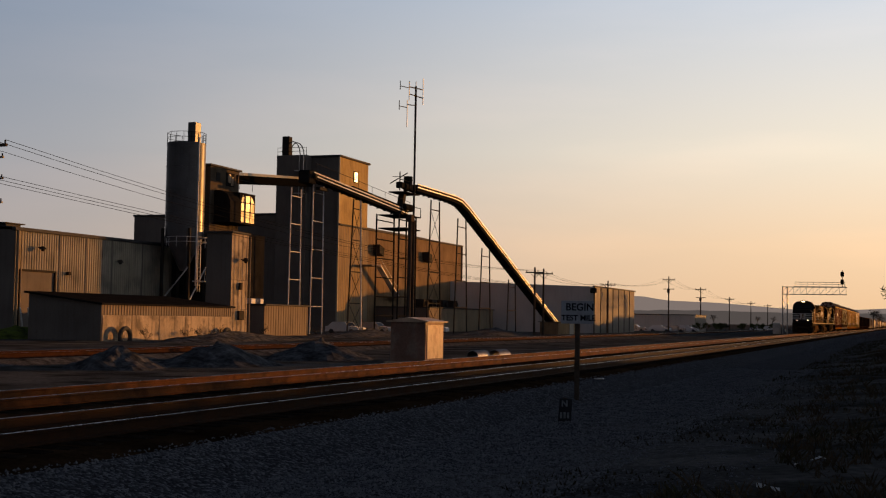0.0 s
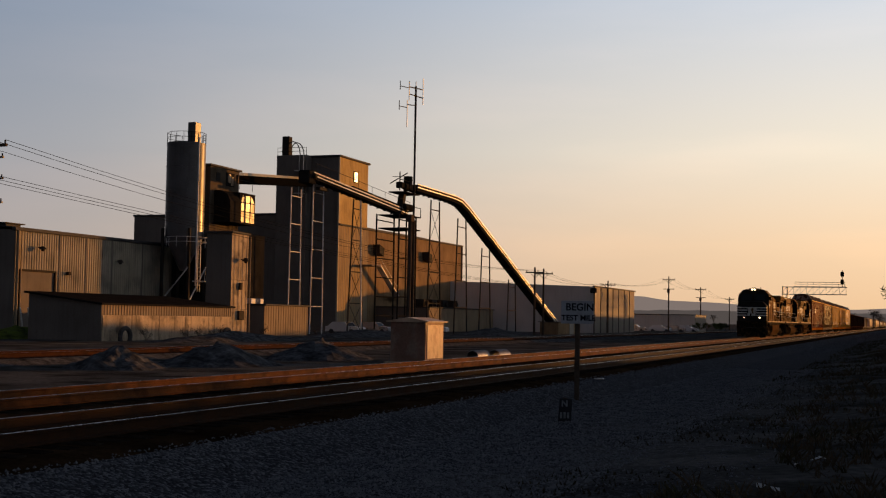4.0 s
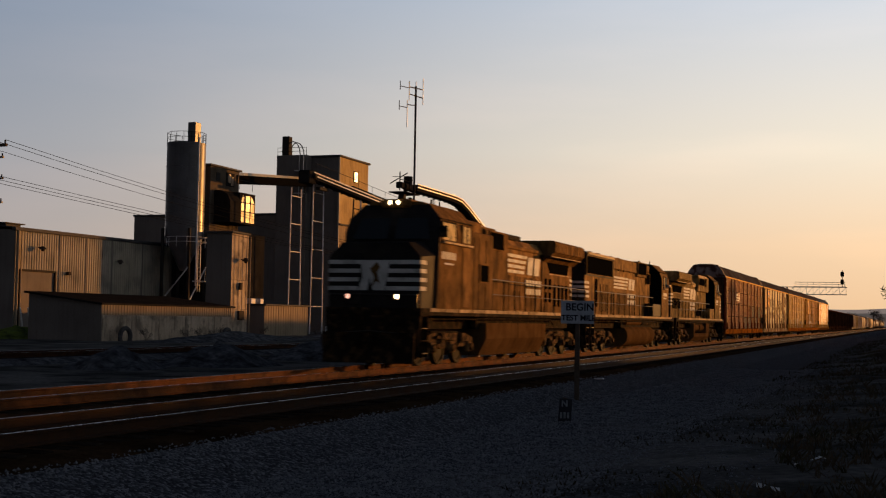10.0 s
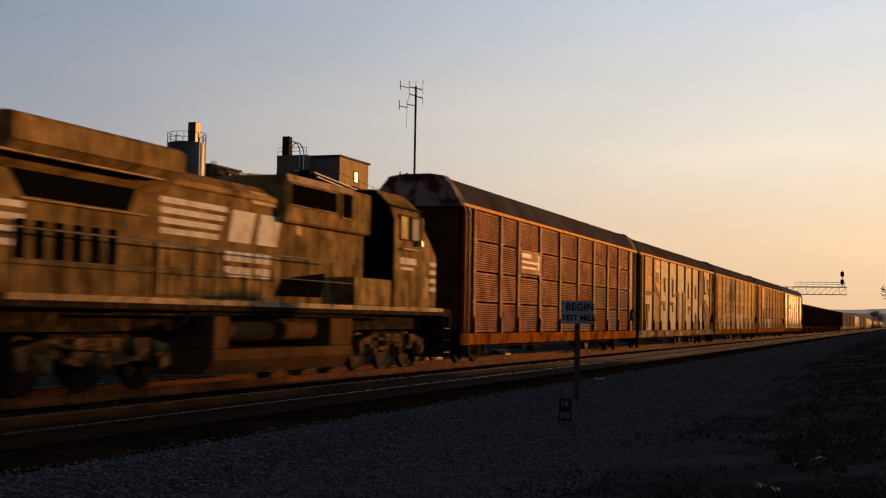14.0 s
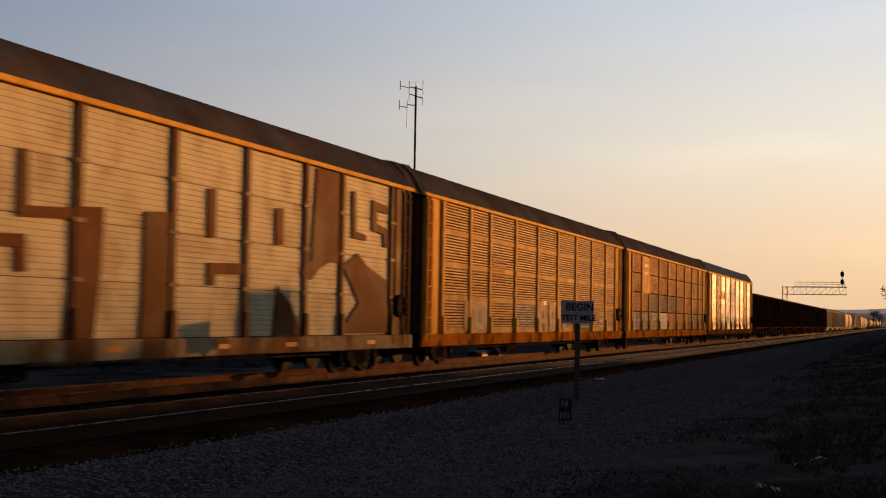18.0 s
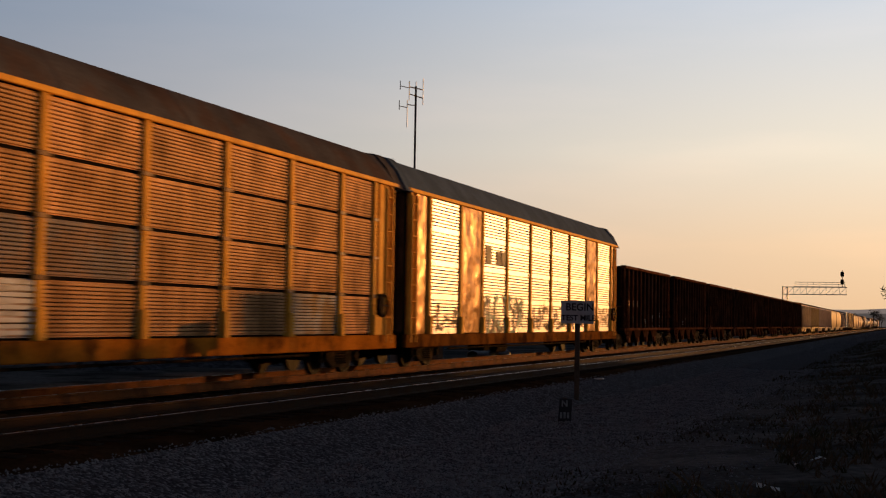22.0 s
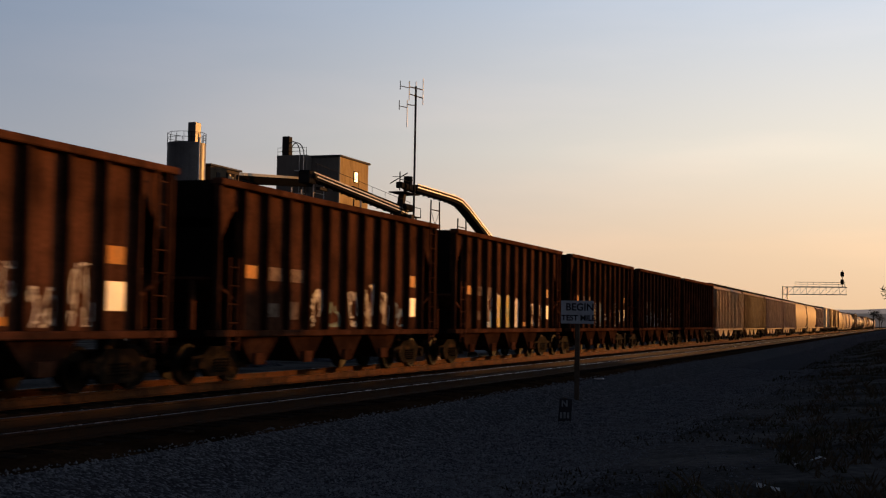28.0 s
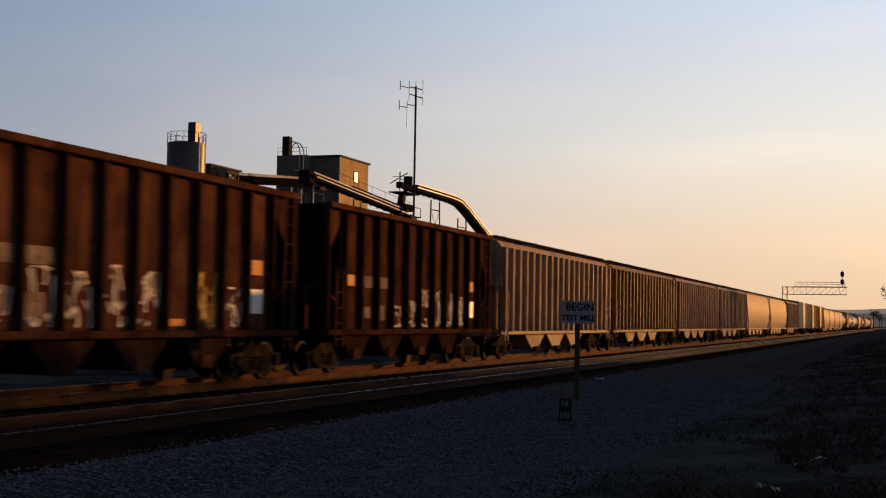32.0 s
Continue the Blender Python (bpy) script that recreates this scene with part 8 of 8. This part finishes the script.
def open_hopper():
    c = thing("open_hopper", "rusty oxide-brown ribbed open-top hopper car", "rail car", group="open hoppers")
    X, y0, y1, zb, zt = 1.39, 0.85, HOP_LEN - 0.85, 1.12, 4.07
    sheet = [(y0, zt), (y0, 2.6), (y0 + 1.0, 3.85), (y0 + 1.0, zb), (y1 - 1.0, zb), (y1 - 1.0, 3.85), (y1, 2.6), (y1, zt)]
    part("side_sheet", Shape().prism(sheet, "x", X - 0.05, X), HOPPER_BROWN, c)
    part("side_sheet", Shape().prism(sheet, "x", -X, -X + 0.05), HOPPER_BROWN, c)
    for a in (y0 + 1.0, y1 - 1.0):
        part("bulkhead", Shape().box(-X, X - 0.06, a - 0.02, a + 0.02, zb, 3.0), CAR_DARK, c)
    part("top_chord", Shape().box(X - 0.07, X + 0.21, y0 - 0.03, y1 + 0.03, zt, zt + 0.14, 0.02), HOPPER_BROWN, c)
    part("top_chord", Shape().box(-X - 0.12, -X + 0.07, y0 - 0.03, y1 + 0.03, zt, zt + 0.14, 0.02), HOPPER_BROWN, c)
    part("side_sill", Shape().box(X - 0.1, X + 0.2, y0 - 0.05, y1 + 0.05, zb - 0.14, zb, 0.02), HOPPER_BROWN, c)
    part("side_sill", Shape().box(-X - 0.1, -X + 0.2, y0 - 0.05, y1 + 0.05, zb - 0.14, zb, 0.02), HOPPER_BROWN, c)
    rib = Shape().box(X, X + 0.14, -0.06, 0.06, zb, zt, 0.02).mesh("side_rib", HOPPER_SHADE)
    rib_far = Shape().box(-X - 0.12, -X, -0.055, 0.055, zb, zt).mesh("side_rib", HOPPER_BROWN)
    for i in range(13):
        y = y0 + 0.06 + (y1 - y0 - 0.12) * i / 12
        part("side_rib", rib, None, c, at=(0, y, 0))
        part("side_rib", rib_far, None, c, at=(0, y, 0))
    for e, s in ((y0, 1), (y1, -1)):
        # end sheets near-black: the unlit ends are put in by colour
        part("end_sheet", Shape().box(-X, X, min(e, e + s * 0.05), max(e, e + s * 0.05), 2.2, zt + 0.1), CAR_DARK, c)
        part("slope_sheet", Shape().add([(-X, e, 2.2), (X, e, 2.2), (X, e + s * 2.6, zb - 0.1), (-X, e + s * 2.6, zb - 0.1), (-X, e, 2.14), (X, e, 2.14), (X, e + s * 2.6, zb - 0.16), (-X, e + s * 2.6, zb - 0.16)],
                                        [(0, 1, 2, 3), (4, 5, 6, 7), (0, 1, 5, 4), (2, 3, 7, 6), (1, 2, 6, 5), (3, 0, 4, 7)]), HOPPER_BROWN, c)
        for z0, z1 in ((3.2, 3.4), (0.95, 1.12)):
            part("end_cross_beam", Shape().box(-X, X, min(e, e + s * 0.1), max(e, e + s * 0.1), z0, z1), CAR_DARK, c)
        coupler(c, e + s * 0.1, -s)
        for x in (-0.9, 0.9):
            part("corner_brace", Shape().beam((x, e + s * 0.06, 1.0), (x, e + s * 0.06, 2.3), 0.1, 0.1), HOPPER_BROWN, c)
    # discharge bays
    for i in range(4):
        y = 3.1 + i * 2.35
        prof = [(y - 1.0, zb - 0.1), (y + 1.0, zb - 0.1), (y + 0.28, 0.38), (y - 0.28, 0.38)]
        bay = part("discharge_bay", Shape().prism(prof, "x", -1.3, 1.3), HOPPER_SHADE, c)
        part("bay_gate", Shape().box(1.3, 1.36, y - 0.24, y + 0.24, 0.36, 0.62, 0.01), HOPPER_BROWN, bay)
    part("load", Shape().add([(x, y, 3.6 + 0.35 * math.sin(i * 2.1) * math.cos(j)) for i, y in enumerate(np.linspace(y0 + 0.1, y1 - 0.1, 12)) for j, x in enumerate((-1.35, -0.5, 0.5, 1.35))],
                             [(i * 4 + j, i * 4 + j + 1, i * 4 + j + 5, i * 4 + j + 4) for i in range(11) for j in range(3)]), CAR_DARK, c, "dark bulk load below the rim")
    ladder(c, X + 0.2, y1 - 0.75, y1 - 0.35, 0.7, 4.1, 8, HOPPER_BROWN)
    ladder(c, X + 0.2, y0 + 0.35, y0 + 0.75, 0.7, 2.6, 5, HOPPER_BROWN, "grab_ladder")
    for y in (2.05 - 0.2, HOP_LEN - 1.85):
        car_truck(c, y)
    return c


STENCIL = mat("faded_stencil_paint", (0.22, 0.16, 0.115), 0.8, 0, 0.3, 3.0, 16.0, 0.02, second=(0.08, 0.045, 0.03), amount=0.6, spec=0.0)
SAFETY_ORANGE = mat("orange_reflective_paint", (0.55, 0.22, 0.03), 0.6, 0, 0.25, 3.0, 20.0, 0.0)


def hopper_marks(c, seed):
    """Bars, patches and sprayed scraps low on the side, one to a bay between the ribs."""
    r = random.Random(seed)
    y0, pitch = 0.91, (HOP_LEN - 1.82) / 12
    a = lambda i: y0 + i * pitch + 0.16
    w = pitch - 0.32
    pale = [(2, 1.0, 2.2, 2.5), (3, 1.0, 2.2, 2.5), (2, 0.8, 1.4, 1.7), (3, 0.7, 1.35, 1.75), (10, 0.85, 1.47, 1.99)]
    for i, f, z0, z1 in pale:
        part("lettering_patch", Shape().box(1.392, 1.396, a(i), a(i) + w * f, z0, z1), REFLECT_WHITE if i == 10 else STENCIL, c, "pale stencilled patch")
    for i, z0, z1 in ((1, 2.22, 2.5), (10, 2.3, 2.62)) if seed % 2 else ((1, 2.22, 2.5), (10, 2.3, 2.62), (7, 1.2, 1.34)):
        part("reflector_patch", Shape().box(1.392, 1.396, a(i), a(i) + w * 0.8, z0, z1), SAFETY_ORANGE, c, "orange-yellow patch")
    mats = [GRAF_WHITE, GRAF_YELLOW, GRAF_BLUE, GRAF_GREEN, GRAF_RED]
    for i in range(1, 10):
        if r.random() < (0.8 if i > 3 else 0.3):
            graffiti(c, 1.393, a(i), 1.2, w, r.uniform(0.5, 1.1), (r.choice(mats) if r.random() < 0.35 else GRAF_WHITE,), seed * 31 + i, fine=True)
    return c


first = open_hopper()
HOP0 = 65.7 + 28.6 * 5 + 0.3
for k in range(8):
    car = first if k == 0 else copy_thing(first, pose(0, 0, 0))
    TRAIN.append((car, HOP0 + k * HOP_LEN))
for k in range(8):
    hopper_marks(TRAIN[-8 + k][0], 20 + k)

car = TRAIN[-4][0]
for k, (i, z1, m) in enumerate(((3, 1.75, GRAF_BLUE), (4, 2.3, GRAF_YELLOW), (5, 2.32, GRAF_YELLOW), (6, 2.22, GRAF_WHITE))):
    a = 0.91 + i * (HOP_LEN - 1.82) / 12 + 0.13
    part("sprayed_patch", Shape().prism([(a, 1.16), (a + 0.8, 1.16), (a + 0.8, z1 - 0.1), (a + 0.55, z1), (a + 0.3, z1 - 0.14), (a, z1 - 0.04)], "x", 1.39, 1.3915), m, car, "sprayed patch of colour")

# ---- covered hoppers, boxcars, tank cars ----
COV_TAN = mat("faded_tan_covered_hopper", (0.36, 0.245, 0.155), 0.65, 0, 0.2, 0.8, 15.0, 0.05, second=(0.22, 0.11, 0.06), amount=0.5, streak=0.35, spec=0.1)
COV_YELLOW = mat("dull_ochre_covered_hopper", (0.23, 0.14, 0.055), 0.65, 0, 0.2, 0.8, 15.0, 0.05, second=(0.12, 0.07, 0.035), amount=0.5, streak=0.35, spec=0.1)
COV_GREY = mat("grey_covered_hopper", (0.24, 0.16, 0.15), 0.65, 0, 0.2, 0.8, 15.0, 0.05, second=(0.13, 0.08, 0.06), amount=0.5, streak=0.35, spec=0.1)
COV_CREAM = mat("cream_covered_hopper", (0.34, 0.245, 0.145), 0.65, 0, 0.2, 0.8, 15.0, 0.05, second=(0.26, 0.16, 0.09), amount=0.5, streak=0.35, spec=0.1)
BOX_BLUE = mat("grey_blue_boxcar", (0.22, 0.27, 0.33), 0.55, 0, 0.2, 0.8, 15.0, 0.05, streak=0.3)
BOX_BROWN = mat("brown_boxcar", (0.27, 0.15, 0.07), 0.6, 0, 0.2, 0.8, 15.0, 0.05, streak=0.3)
TANK_BLACK = mat("black_tank_car", (0.05, 0.047, 0.045), 0.5, 0, 0.3, 0.8, 15.0, 0.05, streak=0.3)
TANK_WHITE = mat("pale_tank_car", (0.5, 0.48, 0.45), 0.5, 0, 0.2, 0.8, 15.0, 0.05, streak=0.3)


def covered_hopper(L, material, label, ribbed, bulged):
    c = thing("covered_hopper", label, "rail car", group="covered hoppers")
    y0, y1 = 0.55, L - 0.55
    if bulged:
        half = [(1.3, 1.05), (1.5, 1.6), (1.58, 2.6), (1.5, 3.5), (1.25, 4.1), (0.7, 4.35)]
    else:
        half = [(1.47, 1.02), (1.47, 3.95), (1.3, 4.15), (0.7, 4.3)]
    prof = half + [(-x, z) for x, z in reversed(half)]
    n = len(prof)
    # body with sloped ends
    v = []
    for y, low in ((y0, 1), (y0 + 1.4, 0), (y1 - 1.4, 0), (y1, 1)):
        v += [(x, y, max(z, 2.6) if low and not bulged and z < 2 else z) for x, z in prof]
    f = [(k * n + i, k * n + (i + 1) % n, (k + 1) * n + (i + 1) % n, (k + 1) * n + i) for k in range(3) for i in range(n)]
    f += [tuple(range(n))[::-1], tuple(range(3 * n, 4 * n))]
    part("body", Shape().add(v, f), material, c, smooth=bulged)
    if ribbed:
        k = round((y1 - y0 - 0.3) / 0.86)
        rib = Shape().box(1.47, 1.63, -0.07, 0.07, 1.02, 3.95, 0.02).mesh("side_rib", material)
        for i in range(k + 1):
            y = y0 + 0.15 + (y1 - y0 - 0.3) * i / k
            part("side_rib", rib, None, c, at=(0, y, 0))
    part("side_sill", Shape().box(1.3, 1.55, y0 - 0.1, y1 + 0.1, 0.9, 1.04, 0.02), material, c)
    part("running_board", Shape().box(-0.35, 0.35, y0 - 0.3, y1 + 0.3, 4.42, 4.46).box(1.0, 1.3, y0, y1, 4.3, 4.34), DIRTY_BLACK, c, "dark roof walkway")
    for i in range(4):
        y = y0 + 2.2 + i * (y1 - y0 - 4.4) / 3
        part("roof_hatch", Shape().cyl((0.65, y, 4.3), (0.65, y, 4.44), 0.3, 12), material, c)
    m = 3 if ribbed else 4
    for i in range(m):
        y = L / 2 + (i - (m - 1) / 2) * 3.1
        prof2 = [(y - 1.5, 0.95), (y + 1.5, 0.95), (y + 0.35, 0.3), (y - 0.35, 0.3)]
        bay = part("discharge_bay", Shape().prism(prof2, "x", -1.2, 1.2), material, c)
        part("bay_outlet", Shape().box(1.0, 1.35, y - 0.3, y + 0.3, 0.26, 0.42, 0.02), DIRTY_BLACK, bay)
    ladder(c, 1.56, y1 - 0.55, y1 - 0.15, 0.7, 4.1, 9, material)
    ladder(c, 1.56, y0 + 0.15, y0 + 0.55, 0.7, 2.4, 5, material, "grab_ladder")
    for y in (y0, y1):
        part("end_frame", Shape().box(-1.4, 1.4, y - 0.04, y + 0.04, 0.85, 1.1).beam((1.3, y, 1.0), (1.3, y, 3.9), 0.08, 0.08).beam((-1.3, y, 1.0), (-1.3, y, 3.9), 0.08, 0.08), material, c)
    for y in (2.0, L - 2.0):
        car_truck(c, y)
    coupler(c, y0, -1)
    coupler(c, y1, 1)
    return c


def boxcar(L, material, label, h=4.6):
    c = thing("boxcar", label, "rail car", group="boxcars")
    y0, y1 = 0.5, L - 0.5
    part("body", Shape().prism([(1.48, 1.0), (1.48, h - 0.15), (0, h + 0.08), (-1.48, h - 0.15), (-1.48, 1.0)], "y", y0, y1), material, c)
    k = round((y1 - y0) / 1.1)
    rib = Shape().box(1.48, 1.54, -0.06, 0.06, 1.0, h - 0.2).mesh("side_rib", material)
    for i in range(k + 1):
        y = y0 + 0.08 + (y1 - y0 - 0.16) * i / k
        if abs(y - L / 2) > 1.7:
            part("side_rib", rib, None, c, at=(0, y, 0))
    door = part("sliding_door", Shape().box(1.48, 1.56, L / 2 - 1.6, L / 2 + 1.6, 1.1, h - 0.3, 0.02), material, c)
    part("door_bar", Shape().cyl((1.58, L / 2, 1.1), (1.58, L / 2, h - 0.4), 0.025, 6), STEEL, door)
    part("side_sill", Shape().box(1.35, 1.5, y0, y1, 0.85, 1.0), DIRTY_BLACK, c)
    ladder(c, 1.57, y1 - 0.6, y1 - 0.15, 0.7, 3.0, 6, material)
    for y in (2.2, L - 2.2):
        car_truck(c, y)
    coupler(c, y0, -1)
    coupler(c, y1, 1)
    return c


def tank_car(L, material, label):
    c = thing("tank_car", label, "rail car", group="tank cars")
    t = Shape()
    for a, b, r1, r2 in ((0.7, 1.1, 0.9, 1.45), (1.1, L - 1.1, 1.45, 1.45), (L - 1.1, L - 0.7, 1.45, 0.9)):
        t.cyl((0, a, 2.55), (0, b, 2.55), r1, 24, r2)
    part("tank", t, material, c, smooth=True)
    part("dome", Shape().cyl((0, L / 2, 3.9), (0, L / 2, 4.35), 0.5, 14).box(-0.9, 0.9, L / 2 - 1.2, L / 2 + 1.2, 3.95, 4.0), STEEL, c)
    part("underframe", Shape().box(-0.35, 0.35, 0.4, L - 0.4, 0.8, 1.1).box(-1.4, 1.4, 0.4, 0.7, 0.9, 1.05).box(-1.4, 1.4, L - 0.7, L - 0.4, 0.9, 1.05), DIRTY_BLACK, c)
    ladder(c, 1.48, L / 2 - 0.25, L / 2 + 0.25, 0.9, 3.9, 8, STEEL)
    for y in (2.0, L - 2.0):
        car_truck(c, y)
    coupler(c, 0.5, -1)
    coupler(c, L - 0.5, 1)
    return c


pos = HOP0 + 8 * HOP_LEN
CONSIST = [("cov", 18.0, COV_TAN, "tan ribbed covered hopper with faint red graffiti", 1, 0), ("cov", 18.4, COV_YELLOW, "dull ochre ribbed covered hopper", 1, 0),
           ("cov", 18.6, COV_GREY, "grey-pink ribbed covered hopper", 1, 0), ("cov", 18.2, COV_GREY, "brown-grey ribbed covered hopper", 1, 0),
           ("cov", 20.4, COV_CREAM, "cream smooth-sided covered hopper", 0, 1), ("cov", 20.4, COV_CREAM, "cream smooth-sided covered hopper", 0, 1),
           ("cov", 18.0, COV_GREY, "dark grey ribbed covered hopper", 1, 0), ("box", 18.4, BOX_BLUE, "faded blue-grey steel boxcar", 0, 0), ("box", 18.4, BOX_BROWN, "dull brown steel boxcar", 0, 0), ("box", 18.4, BOX_BROWN, "dull brown steel boxcar", 0, 0),
           ("cov", 18.0, COV_CREAM, "smooth cream bulging covered hopper", 0, 1), ("cov", 18.0, COV_TAN, "smooth tan bulging covered hopper", 0, 1)]
r = random.Random(5)
for i in range(18):
    CONSIST.append(r.choice([("tank", 17.5, TANK_BLACK, "dirty black cylindrical tank car", 0, 0), ("tank", 17.5, TANK_WHITE, "pale grey cylindrical tank car", 0, 0), ("cov", 18.0, COV_GREY, "smooth grey bulging covered hopper", 0, 1), ("box", 17.0, BOX_BROWN, "dull brown steel boxcar", 0, 0)]))
MADE = {}
for kind, L, m, label, ribbed, bulged in CONSIST:
    key = (kind, L, m.name, label)
    if key in MADE:
        car = copy_thing(MADE[key], pose(0, 0, 0))
    elif kind == "cov":
        car = covered_hopper(L, m, label, ribbed, bulged)
    elif kind == "box":
        car = boxcar(L, m, label)
    else:
        car = tank_car(L, m, label)
    MADE.setdefault(key, car)
    couple(car, pos)
    pos += L
graffiti(TRAIN[16][0], 1.476, 9.0, 1.1, 3.5, 1.0, (GRAF_RED, GRAF_BLUE), 77)

# ---------------- ties under the rails ----------------
TIE_MESH = Shape().box(-1.3, 1.3, -0.115, 0.115, -0.36, -0.18, 0.012).mesh("tie", TIE)
for tr in (main_track, near_track):
    for i in range(150):
        part("tie", TIE_MESH, None, tr, at=pose(0.03 * math.sin(i * 7.3), 11 + i * 0.52, 0.008 * math.sin(i * 3.1), 0, 0, 0.8 * math.sin(i * 5.7)))
    rest = Shape()
    for i in range(420):
        y = 89.3 + i * 0.52
        rest.box(-1.3, 1.3, y - 0.115, y + 0.115, -0.36, -0.18)
    for i in range(20):
        y = 10.4 - i * 0.52
        rest.box(-1.3, 1.3, y - 0.115, y + 0.115, -0.36, -0.18)
    tagged(part("far_ties", rest, TIE, tr), "wooden ties farther along the track", kind="stuff")
rest = Shape()
for i in range(500):
    y = 15 + i * 0.55
    rest.box(-1.3, 1.3, y - 0.115, y + 0.115, -0.3, -0.17)
tagged(part("yard_ties", rest, TIE, yard_track), "weathered ties of the siding", kind="stuff")


# ---------------- movement of the train ----------------
def lead_y(t):
    """Place of the first locomotive's nose along the track: slowing gently."""
    return 201.47 - 17.354 * t + 0.06864 * t * t


def motions():
    for ob, offset in TRAIN:
        walk(ob, [(t, pose(MAIN_X, lead_y(t) + offset, 0)) for t in range(0, 33, 2)])


motions()
